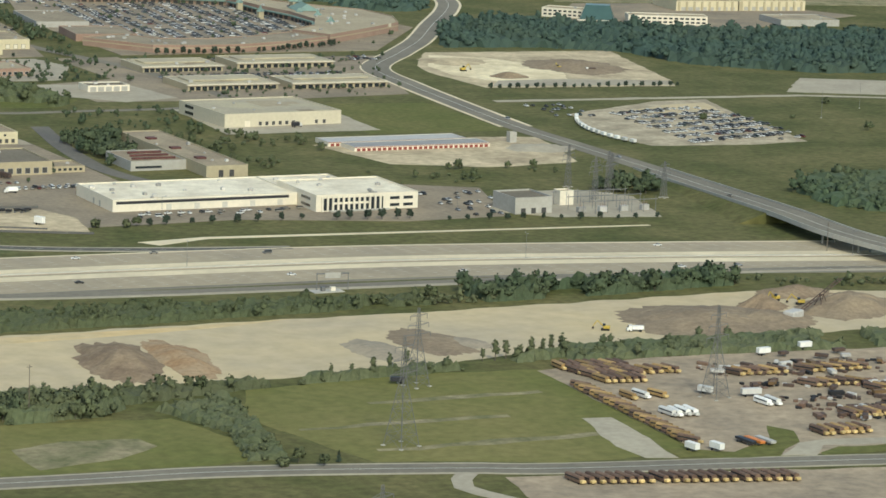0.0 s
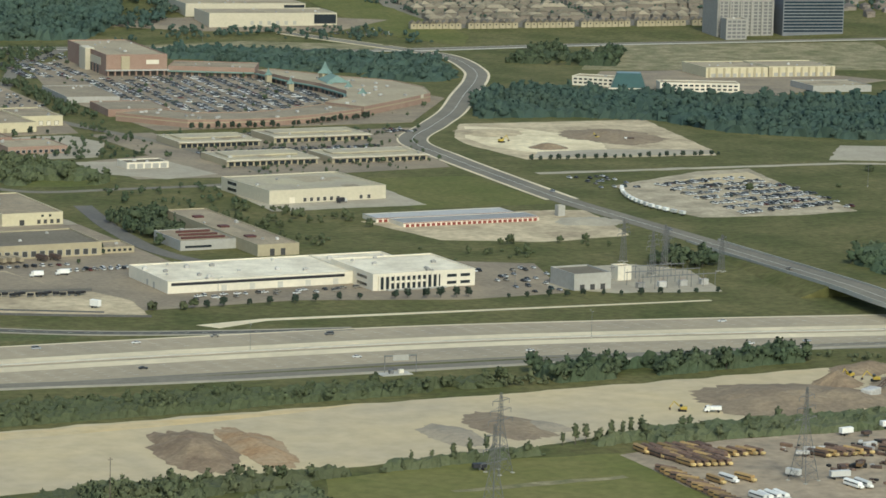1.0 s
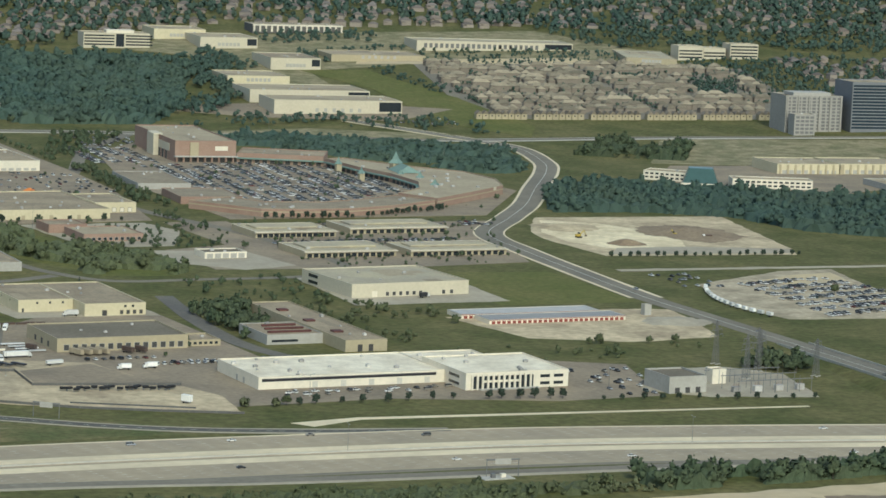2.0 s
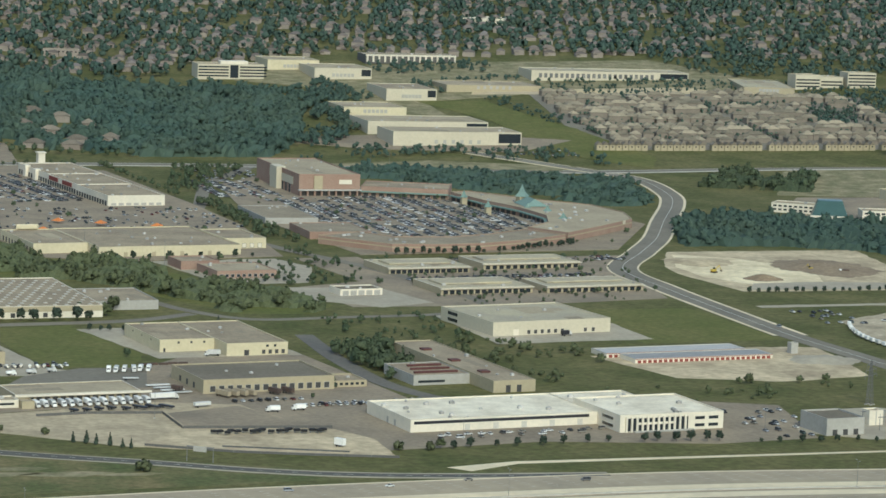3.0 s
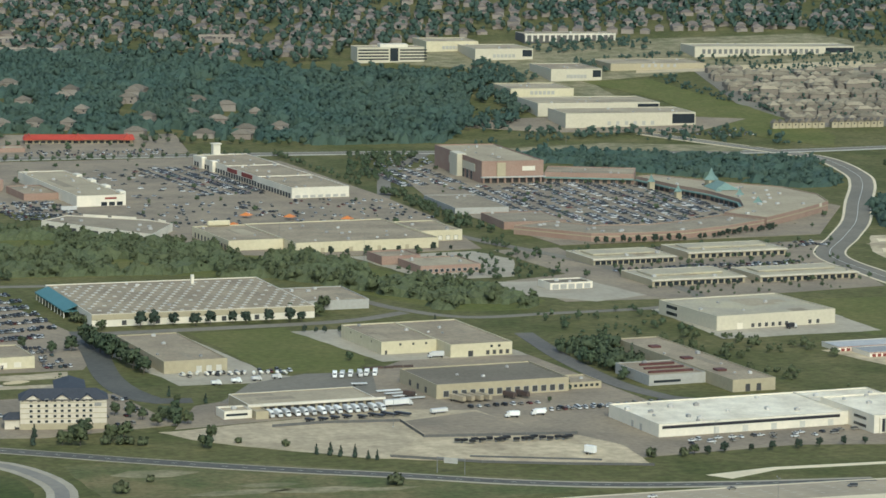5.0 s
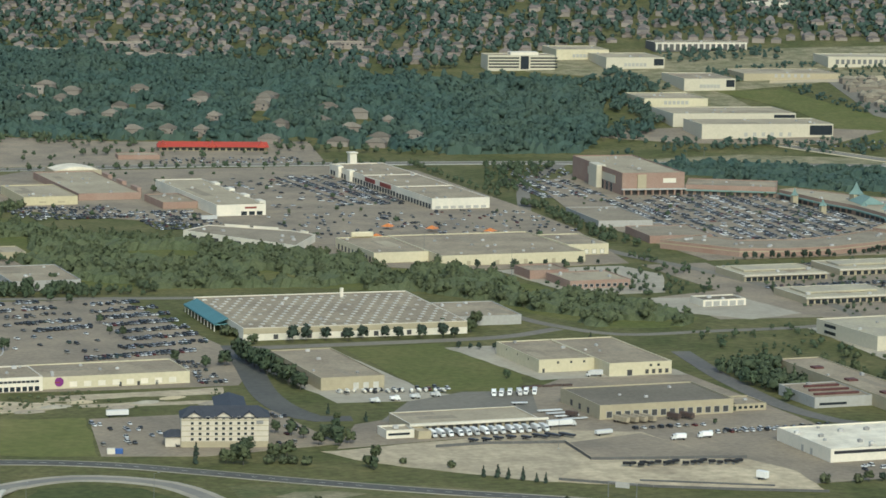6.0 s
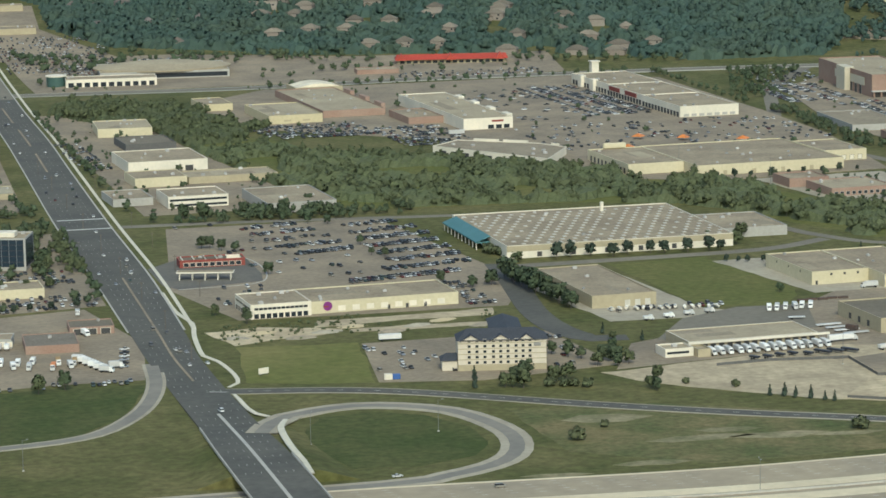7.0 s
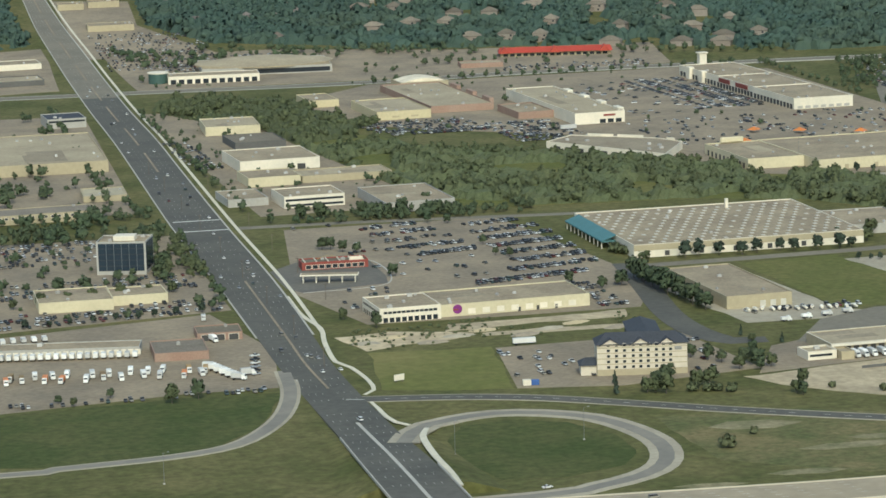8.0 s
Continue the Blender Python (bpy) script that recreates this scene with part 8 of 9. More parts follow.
for k, x, y, q in (("broad2", -228, 126, 1.0), ("broad2", -224, 118, 1.1), ("broad", -219, 112, 0.9), ("broad2", -214, 150, 0.8), ("broad", -230, 52, 0.8),
                   ("broad2", -500, 152, 1.1), ("broad2", -566, 168, 0.6), ("broad2", -540, 170, 0.6), ("broad2", -505, 460, 1.0), ("broad2", -520, 470, 1.1), ("broad2", -455, 500, 1.1), ("broad2", -448, 520, 1.2), ("broad", -450, 600, 1.1), ("broad2", -446, 620, 1.2), ("broad2", -520, 640, 1.2),
                   ("broad2", -540, 660, 1.3), ("broad2", -560, 690, 1.2), ("broad2", -480, 560, 0.9), ("broad2", -215, 352, 1.2), ("broad2", -240, 372, 0.9), ("broad2", -376, 288, 1.0), ("broad2", -330, 668, 1.2), ("broad2", -318, 664, 1.3), ("broad2", -262, 662, 1.2), ("broad2", -238, 690, 1.2), ("broad2", -352, 660, 0.9)):
    tree(k, x, y, q)

for k, x, y, q in (("bush", -300, -40, 1.5), ("bush", -172, -64, 1.6), ("broad", -222, 64, 0.9), ("broad", -262, 84, 1.1), ("broad", -270, 80, 1.0), ("broad2", -279, 98, 1.2), ("conifer", -304, 103, 1.0), ("broad2", -286, 94, 0.9), ("bush", -210, 56, 0.8), ("bush", -190, 40, 0.9)):
    tree(k, x, y, q)
for x, y, q in ((-345, 544, 1.1), (-340, 542, 1.0), (-335, 531, 1.0), (-328, 523, 0.9), (-328, 436, 1.0), (-258, 615, 0.8), (-246, 609, 0.8), (-241, 650, 1.2), (-236, 643, 1.2), (-232, 641, 1.1), (-276, 646, 1.1), (-269, 642, 1.2), (-290, 663, 1.2), (-248, 520, 0.7), (-246, 470, 0.7), (-252, 480, 0.6)):
    tree("broad2", x, y, q)
building("far_store", "far low store under a bright white roof", 1152, 2452, 58, 60, 6, -30, "white_wall", "white_roof", 0, 0.4, "store")

# ---- earth piles and site machines ----
for k in range(9):
    mound(-392 + 17 * k, 250 + 12 * math.sin(k * 2.1), 9, 5, 1.1, ("gravel", "dirt", "pile_grey")[k % 3], 4 * k - 8, "low heap of broken pale earth", 40 + k, "rubble_mound")
mound(-131, -366, 19, 45, 6.0, "pile_dark", -8, "big heap of dark brown earth", 1)
mound(-103, -368, 13, 42, 3.4, "pile_orange", -4, "heap of orange-brown earth", 2)
mound(-13, -374, 13, 24, 1.8, "pile_grey", 0, "low heap of grey gravel", 3)
mound(18, -366, 18, 34, 1.8, "pile_tan", 0, "rough heap of pale spoil", 4)
mound(34, -372, 10, 16, 1.4, "pile_grey", 20, "rough heap of pale spoil", 14)
mound(168, -360, 46, 40, 5.0, "pile_tan", 4, "long heap of brown earth", 5)
mound(198, -366, 26, 24, 4.0, "pile_tan", -20, "heap of brown earth", 15)
mound(216, -336, 14, 12, 6.0, "pile_dark", 0, "steep heap of dark earth", 6)
mound(256, -350, 36, 26, 7.0, "pile_tan", 28, "heap of brown earth", 7)
mound(250, -311, 24, 14, 3.6, "pile_dark", 8, "heap of mixed earth and rubble", 8)
mound(236, -356, 10, 12, 1.6, "pile_orange", 0, "low heap of orange-brown earth", 16)
o = thing("conveyor", "dark steel stacking conveyor tilted over an earth heap", "conveyor", 216, -366, 0.1, 30)
bm = bmesh.new()
add_rod(bm, (0, -0.9, 2.0), (46, -0.9, 13.0), 0.3, None, 5), add_rod(bm, (0, 0.9, 2.0), (46, 0.9, 13.0), 0.3, None, 5)
for k in range(12):
    add_rod(bm, (2 + 3.8 * k, -0.9, 2.5 + 0.91 * k), (2 + 3.8 * k, 0.9, 2.5 + 0.91 * k), 0.2, None, 4)
part("boom", bm, "rust", o)
bm = bmesh.new()
for y in (-2.2, 2.2):
    add_rod(bm, (20, y, 0), (26, y * 0.4, 8.0), 0.25, None, 5), add_rod(bm, (31, y, 0), (26, y * 0.4, 8.0), 0.25, None, 5)
part("leg_frame", bm, "rust", o)
part("hopper", box_bm(-9, -3.0, 0, 2, 3.0, 4.2, bevel=0.5), "unit_metal", o, "grey steel feed hopper")
part("belt", box_bm(-14, -1.2, 0.6, -8, 1.2, 1.6), "rubber", o)
mound(520, 520, 16, 14, 4.0, "pile_dark", 0, "small heap of brown earth", 9)
mound(606, 572, 44, 52, 5.0, "pile_tan", 0, "broad heap of grey-brown earth", 10)
mound(520, 620, 30, 30, 2.5, "sand", 0, "broad heap of pale sand", 11)
excavator(110, -366, 150, 1.0), excavator(229, -326, 200, 1.1), excavator(236, -338, 150, 1.1), excavator(278, -372, 30, 1.2), excavator(500, 560, 10, 1.2), excavator(586, 560, 100, 1.0)
truck(126, -374, 160, 5.5, 1.6, "white and orange site dump truck on bare dirt", "trailer_white", True, "dump_truck")
truck(608, 540, 170, 6.0, 1.8, "dark dump truck beside an earth heap", "rust", True, "dump_truck")

# ---- pylons, masts, poles ----
lattice_pylon(-79, -540, 44, 20, 5.0)
lattice_pylon(-27, -446, 34, 20, 4.0)
lattice_pylon(86, -504, 40, 20, 4.5)
lattice_pylon(-178, -731, 40, 20, 4.5)
for x, y, h in ((292, -28, 26), (312, -8, 26), (300, 20, 26), (338, -30, 22), (322, 6, 22)):
    lattice_pylon(x, y, h, 30, 1.6)
for x, y, h in ((-202, -453, 22), (334, -213, 16)):
    utility_pole(x, y, h, 20)
for x, y in ((-22, -168), (160, -191), (340, -229), (-260, -157)):
    light_mast(x, y, 14, 2, rot=80)
light_mast(-416, -7, 15, 1, rot=60), light_mast(-354, -1, 15, 1), light_mast(-547, -10, 14, 1), light_mast(-120, 70, 18, 0), light_mast(20, -24, 12, 1), light_mast(195, -40, 12, 1)
for x, y in ((520, 1285), (640, 1090), (560, 1330), (700, 300), (640, 260), (60, 760), (90, 660)):
    light_mast(x, y, 20, 0, "pole_mast", "tall thin grey steel mast")
for k in range(9):
    utility_pole(-424 + 0.056 * k * 90 - 2, 200 + 90 * k, 11, 0)
    utility_pole(-382 + 0.05 * k * 90, 380 + 90 * k, 10, 0)


def gantry(x, y, rot, span, hgt, label):
    o = thing("sign_gantry", label, "gantry", x, y, 0, rot, "gantries")
    for sx in (0, span):
        bm = bmesh.new()
        add_rod(bm, (sx, 0, -0.2), (sx, 0, hgt), 0.25, 0.2, 8)
        part("post", bm, "galvanised", o)
    part("beam", box_bm(-0.3, -0.3, hgt - 0.9, span + 0.3, 0.3, hgt - 0.2), "galvanised", o)
    part("sign_panel", box_bm(span * 0.25, -0.5, hgt - 2.8, span * 0.75, -0.31, hgt), "grey_wall", o, "grey back of a sign panel")
    return o


gantry(-142, -44, -40, 14, 8, "steel toll gantry over the slip road")
gantry(18, -240, -8, 16, 9, "steel toll gantry over the slip road")
o = thing("concrete_pad", "pale concrete pad with equipment cabinets", "pad", 22, -243)
part("slab", box_bm(-8, -4, -0.2, 8, 4, 0.35), "kerb", o)
part("cabinet", box_bm(-3, -1, 0.35, -1, 1, 2.4, bevel=0.05), "galvanised", o)
part("cabinet", box_bm(2, -1, 0.35, 4.5, 1, 2.2, bevel=0.05), "white_wall", o)
o = thing("billboard", "white double-posted sign board in grass", "sign", -400, 150, 0, 20)
part("board", box_bm(-3, -0.15, 1.2, 3, 0.15, 4.2), "white_wall", o)
for sx in (-2, 2):
    part("post", box_bm(sx - 0.12, -0.12, -0.2, sx + 0.12, 0.12, 1.2), "wood_pole", o)

def fence(pts, hgt, material, label):
    """Posts along a line of corners, with a mesh panel between each two."""
    o = thing("yard_fence", label, "fence", *pts[0])
    post = mesh_of(box_bm(-0.07, -0.07, -0.2, 0.07, 0.07, hgt + 0.1), "post", "galvanised")
    for (x0, y0), (x1, y1) in zip(pts, pts[1:]):
        run, turn = math.hypot(x1 - x0, y1 - y0), math.atan2(y1 - y0, x1 - x0)
        n = max(1, round(run / 14))
        panel_mesh = mesh_of(box_bm(0.1, -0.03, 0.1, run / n - 0.1, 0.03, hgt), "fence_panel", material)
        for k in range(n):
            for q in (part("post", post, None, o), part("fence_panel", panel_mesh, None, o)):
                q.matrix_basis = pose(x0 + (x1 - x0) * k / n - pts[0][0], y0 + (y1 - y0) * k / n - pts[0][1], 0, 0, 0, math.degrees(turn))
    return o


fence([(-180, 90), (-151, 91), (-111, 83), (-115, 39), (-36, 22)], 1.6, "dark_wall", "low dark fence along the works yard")
fence([(-150, -2), (-112, -30), (-74, -48), (-34, -64)], 1.4, "dark_wall", "low dark fence at the yard edge")
for k in range(5):
    o = thing("beam_stack", "stack of rust-brown steel beams on asphalt", "beams", -72 + 6.2 * k, 238 + (k % 2), 0.1, -4, "beam stacks")
    part("beam", box_bm(0, -0.9, 0, 5.6, 0.9, 1.1), "rust", o)

# Substation steelwork.
o = thing("bus_structure", "grey steel switchyard frames and insulators", "substation", 280, -50, 0, 0)
for i in range(7):
    for j in range(3):
        bm = bmesh.new()
        x, y = -20 + 8 * i, -22 + 18 * j
        add_rod(bm, (x, y, 0), (x, y, 7.5), 0.22, 0.18, 5), add_rod(bm, (x, y, 7.5), (x, y, 9.3), 0.12, None, 5)
        part("post", bm, "galvanised", o)
for j in range(3):
    part("beam", box_bm(-21, -22.3 + 18 * j, 7.2, 29, -21.7 + 18 * j, 7.6), "galvanised", o)
for i in range(4):
    t_ = thing("transformer", "grey oil-filled power transformer on a pad", "transformer", 262 + i * 14, -66, 0, 0, "transformers")
    part("tank", box_bm(-2.4, -1.6, 0, 2.4, 1.6, 3.4, bevel=0.1), "unit_metal", t_)
    for k in (-1.4, 0, 1.4):
        bm = bmesh.new()
        add_rod(bm, (k, 0, 3.4), (k, 0, 5.2), 0.22, 0.1, 6)
        part("bushing", bm, "brick_wall", t_)

# ---- vehicles, yard by yard ----
YELLOW, BROWN, COACH = "worn yellow school bus in a dusty yard", "brown and yellow school bus in a long row", "white and silver coach parked in a yard"
for k in range(22):
    gap = 1.6 * (k // 8)
    bus(-41 + 3.75 * k + gap, -606 - 0.98 * k - 0.25 * gap, -84 + CAR_RNG.uniform(-2, 2), "bus_rust", "brown school bus with a pale roof edge in a row")
for k in range(22):
    bus(37 - 0.26 * k + CAR_RNG.uniform(-0.4, 0.4), -466 - 4.75 * k, -62 + CAR_RNG.uniform(-3, 3), "bus_rust" if k % 3 == 0 else "bus_yellow", BROWN)
for r in range(4):
    for k in range(9 - r):
        bus(49 + 3.5 * k + 1.5 * r, -428 - 0.6 * k - 9.5 * r, -82 + CAR_RNG.uniform(-8, 8), "bus_rust" if (k + r) % 3 else "bus_yellow", "rusty brown bus body in a scrap row")
for x, y, n, step, rot, paints in ((49.5, -521, 4, 3.6, -88, ("trailer_white",)), (99, -516, 2, 5.0, -88, ("trailer_white",)), (49, -488, 1, 4, -88, ("bus_yellow",)), (55, -488, 1, 4, -82, ("trailer_white",)), (62, -490, 1, 4, -72, ("bus_yellow",)),
                                    (122, -545, 8, 2.9, -84, ("bus_rust", "bus_yellow", "bus_rust")), (93, -568, 7, 3.2, -84, ("bus_rust", "bus_yellow")), (116, -462, 6, 4.4, -70, ("bus_rust", "bus_yellow", "bus_rust")), (150, -466, 7, 4.6, -60, ("bus_rust", "bus_yellow")),
                                    (136, -492, 6, 4.6, -64, ("bus_rust", "bus_rust", "bus_yellow")), (160, -508, 8, 4.2, -70, ("bus_rust", "bus_yellow", "bus_rust")), (150, -536, 6, 4.2, -76, ("bus_rust", "bus_yellow")), (76, -446, 5, 4.2, -74, ("bus_rust", "bus_yellow"))):
    for k in range(n):
        paint = paints[k % len(paints)]
        bus(x + step * k, y - 0.3 * k + CAR_RNG.uniform(-0.6, 0.6), rot + CAR_RNG.uniform(-5, 5), paint, COACH if paint == "trailer_white" else YELLOW)
for x, y, rot in ((98, -506, -8), (27, -580, -80), (36.5, -583, -80), (84, -494, -60), (150, -436, 4), (176, -430, 0)):
    truck(x, y, rot, 9 if x == 98 else 6.5, 2.4, "white trailer parked in the bus yard", "trailer_white", False, "trailer")
for x, y, colour in ((54, -574, "stripe_black"), (57.5, -575, "orange_paint"), (62, -576, "unit_metal")):
    truck(x, y, -84, 11, 1.0, "long low flat trailer beside the yard fence", colour, False, "flat_trailer")
for k in range(26):
    x, y = CAR_RNG.uniform(112, 215), CAR_RNG.uniform(-560, -440)
    truck(x, y, CAR_RNG.uniform(0, 360), CAR_RNG.choice((4.5, 6.0)), 1.4, "rusty scrap vehicle body in a yard", CAR_RNG.choice(("rust", "rust", "bus_brown", "unit_metal")), False, "scrap_body", "scrap vehicles", wheels=False)
SCRAP = [arrays_of(box_bm(-a, -b, 0, a, b, c, bevel=0.15)) for a, b, c in ((1.8, 0.8, 1.3), (0.9, 0.7, 0.9), (3.0, 1.1, 1.6), (1.2, 1.2, 0.6))]
scrap_rng = random.Random(61)
for paint, n in (("rust", 170), ("bus_rust", 110), ("unit_metal", 60), ("rubber", 80)):
    spots = []
    for k in range(n):
        u, v = scrap_rng.uniform(108, 230), scrap_rng.choice((-548, -530, -512, -486, -462, -446)) + scrap_rng.uniform(-5, 5)
        spots.append((scrap_rng.randrange(4), u, v - 0.15 * (u - 84), 0.1, scrap_rng.uniform(0.6, 1.2), scrap_rng.uniform(0, 6.28), 1.0))
    many("scrap_clutter", [paint], SCRAP, spots, "scattered rusty scrap and parts in a dusty yard", "scrap")
truck(-30, -440, 170, 6, 1.8, "small dark container in grass", "stripe_black", False, "container")
for k in range(14):
    truck(-172 + 4.55 * k + (k // 3) * 1.0, 121.5, -88, 6.5, 2.4)
for k in range(8):
    truck(-158 + 7.4 * k, 101 + CAR_RNG.uniform(-2, 2), -60, 5.5 if k < 5 else 10, 0.9, "dark flat-deck trailer parked in a gravel yard", "stripe_black", False, "flat_trailer")
truck(-104, 124, 4, 14.5, 2.7, "long white semi-trailer with a tractor", "trailer_white", True, "semi_truck")
for k in range(4):
    truck(-62 + 5.2 * k, 131, -72, 11.5, 2.7, "pale tan dock trailer backed to a warehouse", "roof_tan", False, "dock_trailer")
for k in range(2):
    truck(-30 + 8 * k, 131, -72, 9, 2.6, "dark red dock trailer at a warehouse", "rust", False, "dock_trailer")
truck(-82, 150, -60, 7, 2.4, "dark container truck beside a warehouse", "rust", False, "container")
truck(-88, 96, 10, 10, 1.8, "pale drop trailer in the truck yard", "trailer_white", False, "drop_trailer")
truck(-12, 262, 175, 7.5, 2.6, "white box truck backed to a warehouse door")
for k in range(6):
    truck(-96 + 5 * k, 222, -110 + CAR_RNG.uniform(-8, 8), 6.5 if k % 2 else 5, 2.3, "white box truck parked on dark asphalt")
for k in range(4):
    truck(-172 + 13 * k, 216 + 3 * k, 0 + CAR_RNG.uniform(-5, 5), 3.4, 1.4, "small white delivery van", "trailer_white", True, "delivery_van")
truck(-98, 190, -10, 9, 0.4, "pile of pale beams on a deck", "trailer_white", False, "flat_trailer")
for k in range(4):
    o = thing("trailer_deck", "white flat deck standing on its wheels", "trailer", -92 + 1.5 * k, 166 - 8.5 * k, 0.12, 2, "white decks")
    part("deck", box_bm(0, -1.2, 0.7, 14, 1.2, 1.2), "trailer_white", o)
    add_wheels(o, (1.5, 3.0))
o = truck(-54, -26, -60, 6.0, 3.4, "upright white tank body in a gravel yard", "trailer_white", False, "tank_body")
truck(-46, 74, 170, 5.5, 2.3, "white tow truck in the yard"), truck(-30, 76, 175, 5.5, 2.3, "white tow truck in the yard")
for k in range(18):
    truck(-106 + 3.1 * k + (k // 5) * 2, 20 - 0.5 * k + CAR_RNG.uniform(-3, 3), CAR_RNG.uniform(-30, 30), 3.4, 1.1, "dark axle set lying in gravel", "rubber", False, "axle_set", "axle sets", wheels=False)
for k in range(8):
    o = thing("log_pile", "long low pile of dark steel beams on gravel", "beams", -112 + 7.2 * k, -14 - 3.6 * k, 0.1, -27, "beam piles")
    part("beam", box_bm(0, -0.6, 0, 9.5, 0.6, 0.7), "dark_wall", o)
for k in range(26):
    car(-26 + 4.1 * k, 84 - 0.2 * k if k > 12 else 86, 80 + CAR_RNG.uniform(-6, 6), CAR_RNG.choice(("sedan", "van")), "parked beside the works yard")
for k in range(22):
    car(-60 + 5 * k, 90 if k > 8 else 108, 95 + CAR_RNG.uniform(-6, 6), CAR_RNG.choice(("sedan", "van")), "parked on worn asphalt")
for k in range(26):
    if k % 5 != 4:
        car(8 + 4.0 * k, -14 + CAR_RNG.uniform(-1, 1) - (7 if k % 3 == 0 else 0), 5 if k % 2 else 92, CAR_RNG.choice(("sedan", "sedan", "van")), "parked before the white works")
lot_cars(182, -62, 236, 22, 0.14, 0, True)
lot_cars(62, 64, 150, 76, 0.45, 0, True)
lot_cars(-344, 120, -304, 208, 0.09, 0, True)
lot_cars(-256, 118, -228, 205, 0.2, 0, True)
lot_cars(-246, 296, -228, 370, 0.6)
lot_cars(-376, 345, -340, 400, 0.2, 0, True)
lot_cars(-180, 242, -112, 256, 0.4, kinds=("van", "pickup"))
lot_cars(-602, 162, -462, 180, 0.25, -4)
for k in range(24):
    truck(-592 + 4.1 * k + (k // 5) * 3.5, 226 - 0.7 * k + (k % 2) * 9 + CAR_RNG.uniform(-4, 4), -100 + CAR_RNG.uniform(-12, 12), CAR_RNG.choice((4.5, 5.5, 6.5)), 2.3, "white and yellow box truck in a depot yard", CAR_RNG.choice(("trailer_white", "trailer_white", "bus_yellow", "orange_paint")))
for k in range(20):
    truck(-586 + 3.95 * k, 284 - 0.98 * k, -104, 5.0, 2.3, "white dock trailer at the freight terminal", "trailer_white", False, "dock_trailer")
for k in range(10):
    truck(-600 + 5.6 * k, 322, 90, 4.5, 1.8, "white van in a depot row", "trailer_white", True, "delivery_van")
for k in range(6):
    truck(-484 + 1.6 * k, 222 - 6.5 * k, -30, 5.5, 2.4, "white box truck beside a brick shop")
    car(-462 + 1.8 * k, 196 + 9 * k, 20, "pickup", "parked in a depot yard")
truck(-470, 196, 0, 5.5, 2.8, "white box truck in an open yard"), truck(-466, 292, -80, 6, 2.5, "white box truck beside a brick shop"), truck(-458, 352, -100, 4.5, 2.0, "white van beside a kerb")
truck(-322, 214, -6, 12, 2.6, "white office trailer beside a car park", "trailer_white", False, "office_trailer")
o = thing("portable_cabin", "blue and white portable cabin", "cabin", -346, 118, 0.1, -10)
part("box", box_bm(0, 0, 0, 4, 2.6, 2.8, bevel=0.1), "white_wall", o), part("tarp", box_bm(4.1, 0, 0, 8, 2.6, 2.6, bevel=0.2), "blue_paint", o, "blue tarpaulin cover")
truck(236, 292, 20, 6, 2.4, "dark truck backed to a dock door", "stripe_black", True, "box_truck")
truck(-20, 870, 0, 14, 3.0, "white semi-trailer behind a store", "trailer_white", False, "trailer")
truck(-40, 1010, 0, 13, 3.0, "white semi-trailer beside a shop", "trailer_white", False, "trailer")
for k in range(14):
    o = thing("boat", "white motor boat on a trailer in a yard", "boat", -178 + 4.4 * k, 250 - 1.0 * k + (k % 3), 0.1, 78 + CAR_RNG.uniform(-20, 20), "boats")
    bm = bmesh.new()
    st = [(-3, 0.9, 0.7, 1.5), (0, 1.1, 0.6, 1.6), (2, 0.8, 0.8, 1.75), (3.4, 0.05, 1.3, 1.9)]
    prev = None
    for x, w, z0, z1 in st:
        ring = [bm.verts.new(c) for c in ((x, 0, z0 - 0.3), (x, w, z1), (x, -w, z1))]
        if prev:
            for i in range(3):
                bm.faces.new((prev[i], ring[i], ring[(i + 1) % 3], prev[(i + 1) % 3]))
        else:
            bm.faces.new(ring)
        prev = ring
    bmesh.ops.recalc_face_normals(bm, faces=bm.faces[:])
    part("hull", bm, "white_wall", o)
    part("cabin", box_bm(-1.2, -0.7, 1.5, 1.0, 0.7, 2.3, bevel=0.2), "trailer_white", o)
    part("trailer", box_bm(-2.6, -0.8, 0.25, 3.2, 0.8, 0.45), "steel", o)
for k in range(15):
    y = 172 + 8.6 * k
    truck(430.5 + 0.0033 * (y - 206) ** 2, y, 90 - 0.38 * (y - 206), 4.6, 2.0, "small white box trailer in a long curved row", "trailer_white", False, "box_trailer", "white trailers")
ROAD_RNG = random.Random(77)
for k in range(28):
    y = ROAD_RNG.uniform(150, 1500)
    lane = ROAD_RNG.choice((-11, -8, -5, 4.5, 8, 11))
    car(-439 + (y - 125) * 0.0768 + lane, y, 86 if lane > 0 else -94, ROAD_RNG.choice(("sedan", "sedan", "van")), "on a wide arterial lane", "cars on the road")
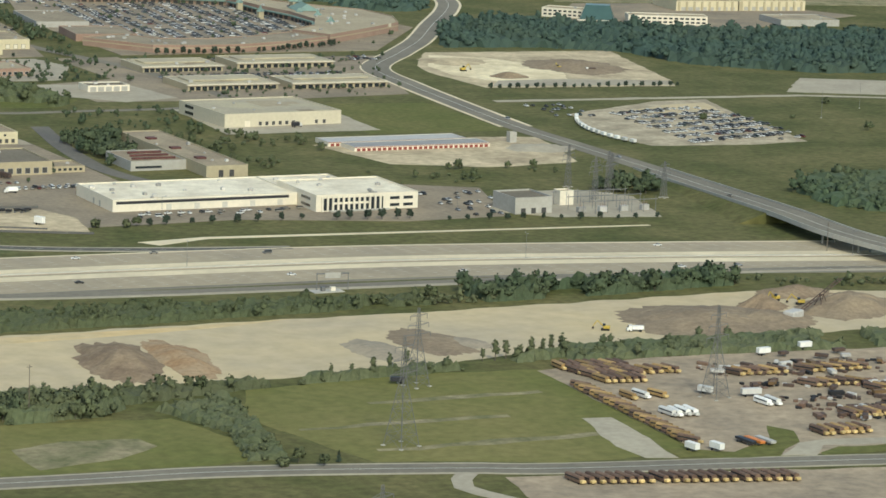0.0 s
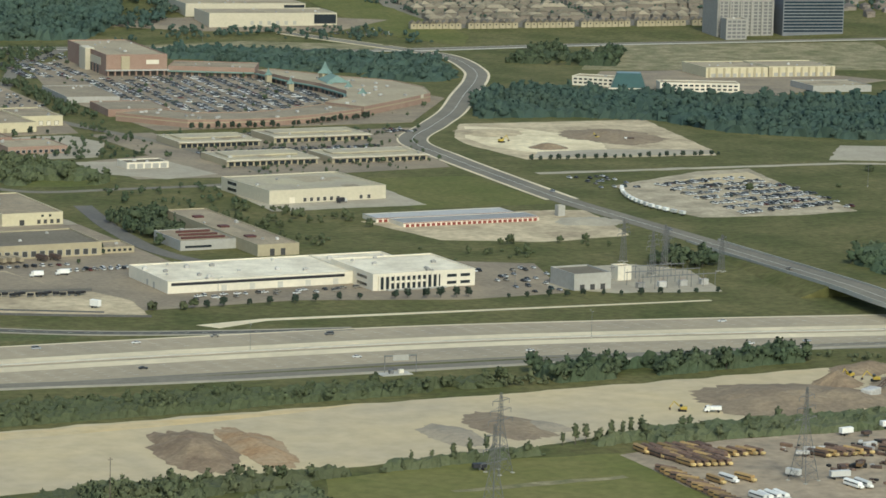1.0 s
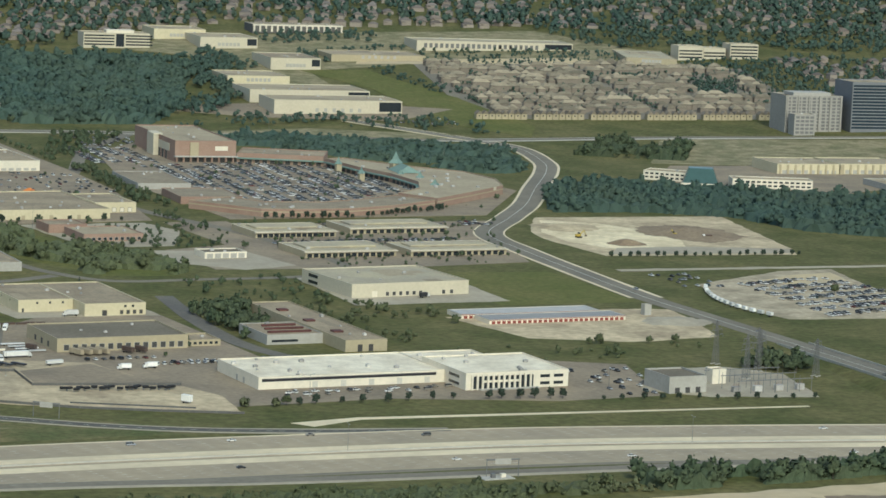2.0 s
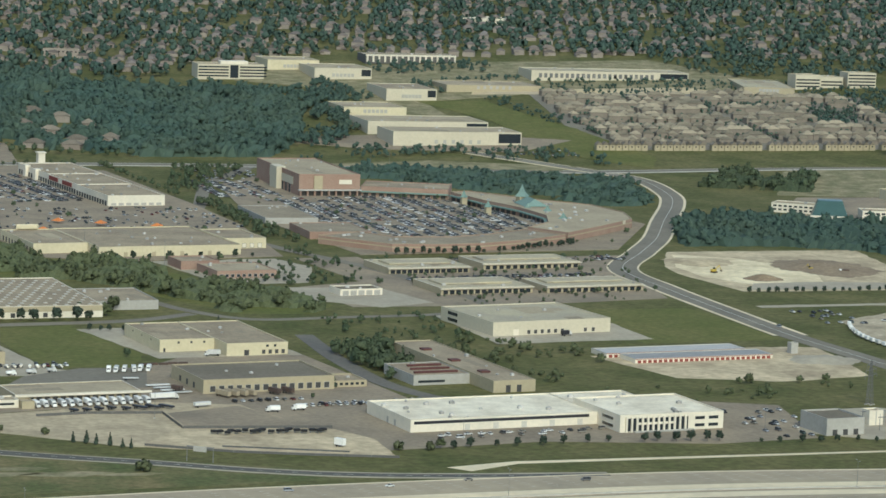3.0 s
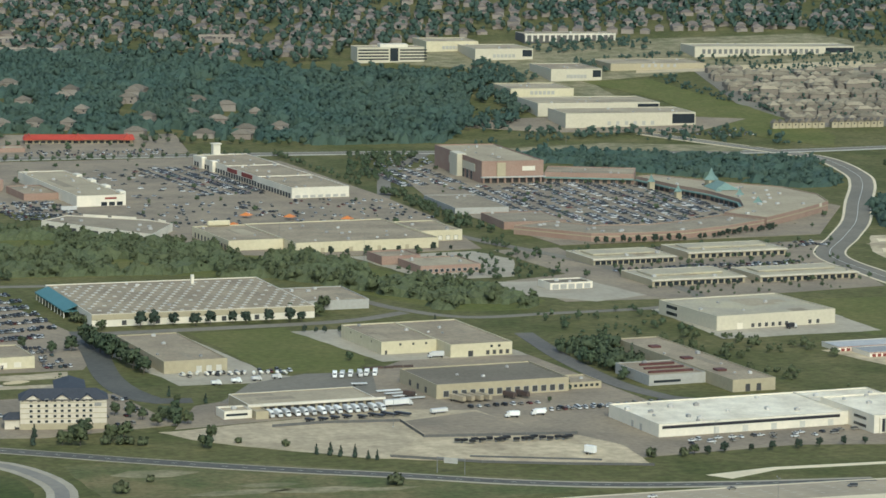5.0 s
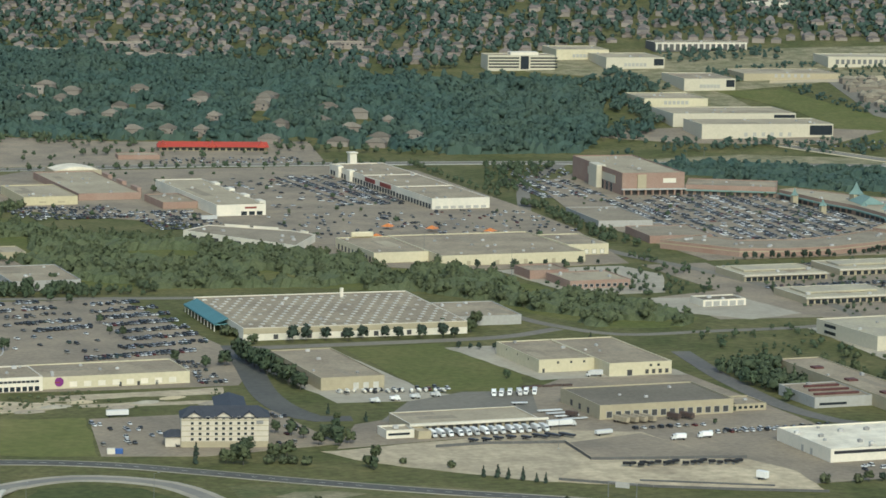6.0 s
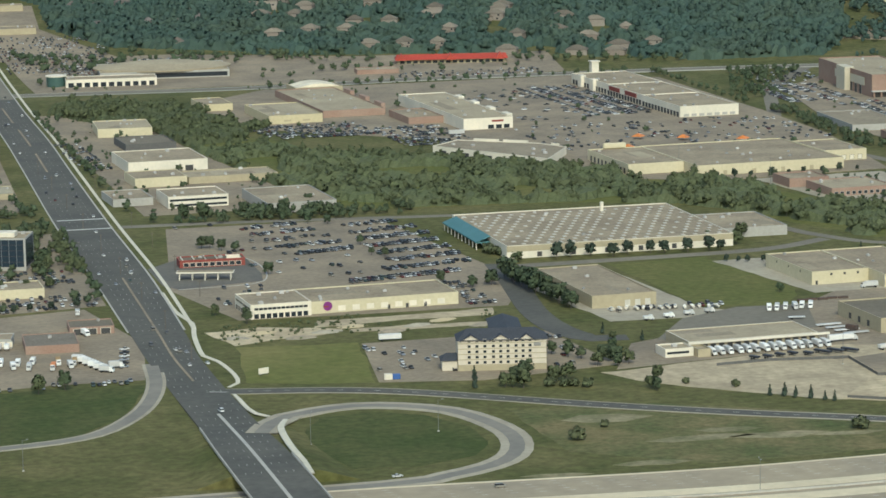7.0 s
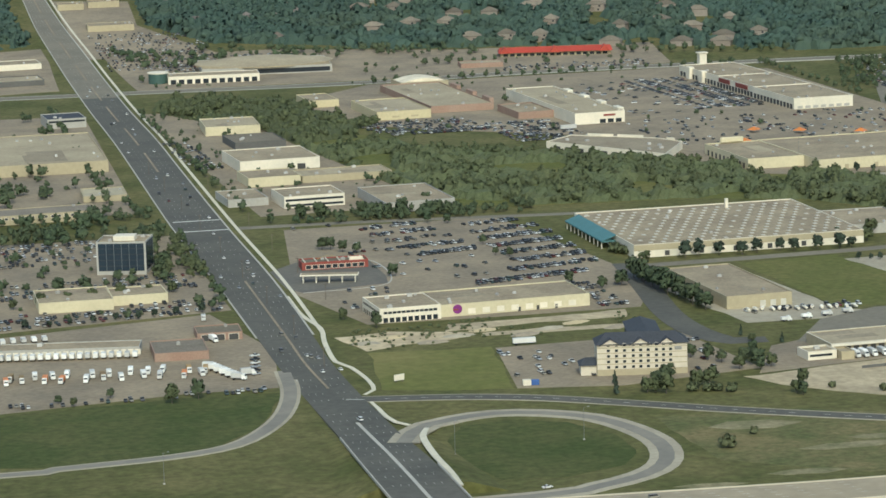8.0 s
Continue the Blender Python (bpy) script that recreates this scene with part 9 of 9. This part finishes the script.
# Cars on the move stand where they are.
for x, y, rot, k in ((-120, -128, -4, "van"), (-68, -130, 176, "sedan"), (-24, -126, 176, "sedan"), (-88, -192, -4, "sedan"), (22, -200, -6, "sedan"), (112, -214, -8, "sedan"), (230, -234, -10, "sedan"), (262, -238, -10, "sedan"),
                     (250, -174, 170, "sedan"), (34, -140, 176, "van"), (-396, -79, 8, "sedan"), (-360, -112, 0, "van"), (-300, -186, 0, "sedan"), (-440, 70, 94, "van"), (-420, 190, 92, "sedan"), (-428, 230, 92, "sedan"), (-424, 222, 88, "sedan"),
                     (-428, 290, 90, "van"), (-404, 400, 90, "sedan"), (-408, 540, 90, "sedan"), (-388, 760, 90, "sedan"), (-376, 830, 90, "van"), (-372, 860, 90, "sedan"), (-385, 700, 90, "sedan"), (-360, 1040, 90, "sedan"), (-352, 1180, 90, "sedan"),
                     (392, 120, 95, "sedan"), (404, 300, 95, "van"), (366, -60, 95, "sedan")):
    o = car(x, y, rot, k, "on an open road lane", "cars on the road")
    if y > -60 and x < -430 and y < 100:
        o.location.z += 1.5
    if x > 350 and y < 0:
        o.location.z += 4.5
# Dense car parks.
lot_cars(-330, 350, -130, 660, 0.62, 12, module=27, keep=[(-307, 607), (-265, 638), (-256, 560), (-256, 500), (-259, 477), (-292, 493), (-304, 540)])
lot_cars(-330, 350, -130, 660, 0.8, 12, module=27, keep=[(-240, 606), (-202, 612), (-193, 562), (-201, 435), (-210, 412), (-244, 382), (-295, 380), (-290, 392), (-250, 440), (-245, 527)])
lot_cars(-370, 370, -210, 660, 0.12, 12, module=27, keep=[(-350, 640), (-309, 636), (-306, 540), (-292, 490), (-250, 452), (-296, 394), (-330, 440)])
lot_cars(545, 750, 895, 1040, 0.52, 82, keep=[(330, 1080), (460, 1090), (492, 1050), (520, 990), (518, 870), (480, 815), (440, 790), (380, 770), (322, 800), (318, 960)])
lot_cars(166, 1080, 386, 1136, 0.6, 90)
lot_cars(106, 1060, 336, 1126, 0.09, 90)
lot_cars(10, 880, 240, 1030, 0.12)
lot_cars(-90, 960, -30, 1080, 0.6)
lot_cars(-180, 1040, -90, 1120, 0.6)
lot_cars(355, 1090, 495, 1155, 0.45, 84)
lot_cars(330, 1250, 400, 1330, 0.2, -6)
AUCTION = len(STUFF_CARS)
lot_cars(466, 120, 620, 362, 0.62, 14, keep=[(494, 318), (600, 350), (570, 172), (476, 165)], module=21)
AUCTION_CARS = STUFF_CARS[AUCTION:]
del STUFF_CARS[AUCTION:]
many("auction_cars", ["car_paint_pale", "car_glass", "rubber"], CAR_ARRAYS, AUCTION_CARS, "rows of pale cars in a gravel auction lot", "cars")
lot_cars(446, 300, 480, 368, 0.25, 0)
lot_cars(260, 640, 470, 664, 0.35)
lot_cars(240, 540, 400, 575, 0.5)
lot_cars(-600, 360, -440, 400, 0.5, 4)
lot_cars(-620, 450, -440, 500, 0.4)
lot_cars(-620, 560, -440, 640, 0.35)
lot_cars(-350, 920, -328, 1080, 0.4)
lot_cars(-250, 1560, -100, 1660, 0.35)
lot_cars(-300, 1600, -190, 1850, 0.3, -4)
lot_cars(40, 1430, 180, 1470, 0.3, -8)
lot_cars(700, 1400, 800, 1450, 0.2, -20)
many("parked_cars", ["car_paint_many", "car_glass", "rubber"], CAR_ARRAYS, STUFF_CARS, "hundreds of parked cars in rows on worn asphalt", "cars")
for x, y in ((120, 905), (160, 880), (60, 868), (90, 925)):
    o = thing("tent", "small orange sales tent in a car park", "tent", x, y, 0.1, 0, "orange tents")
    bm = bmesh.new()
    add_rod(bm, (0, 0, 2.6), (0, 0, 5.0), 6.0, 0.3, 4)
    part("canopy", bm, "orange_paint", o)
    for a in range(4):
        part("pole", box_bm(4.0 * math.cos(a * 1.571) - 0.1, 4.0 * math.sin(a * 1.571) - 0.1, 0, 4.0 * math.cos(a * 1.571) + 0.1, 4.0 * math.sin(a * 1.571) + 0.1, 2.8), "steel", o)

# The plan above is drawn about an eighth too large: bring it to true size.
PLAN = Matrix.Scale(0.8800, 4)
for ob in [o for o in scene.objects if not o.parent and o.type in {"MESH", "EMPTY"}]:
    ob.matrix_basis = PLAN @ ob.matrix_basis
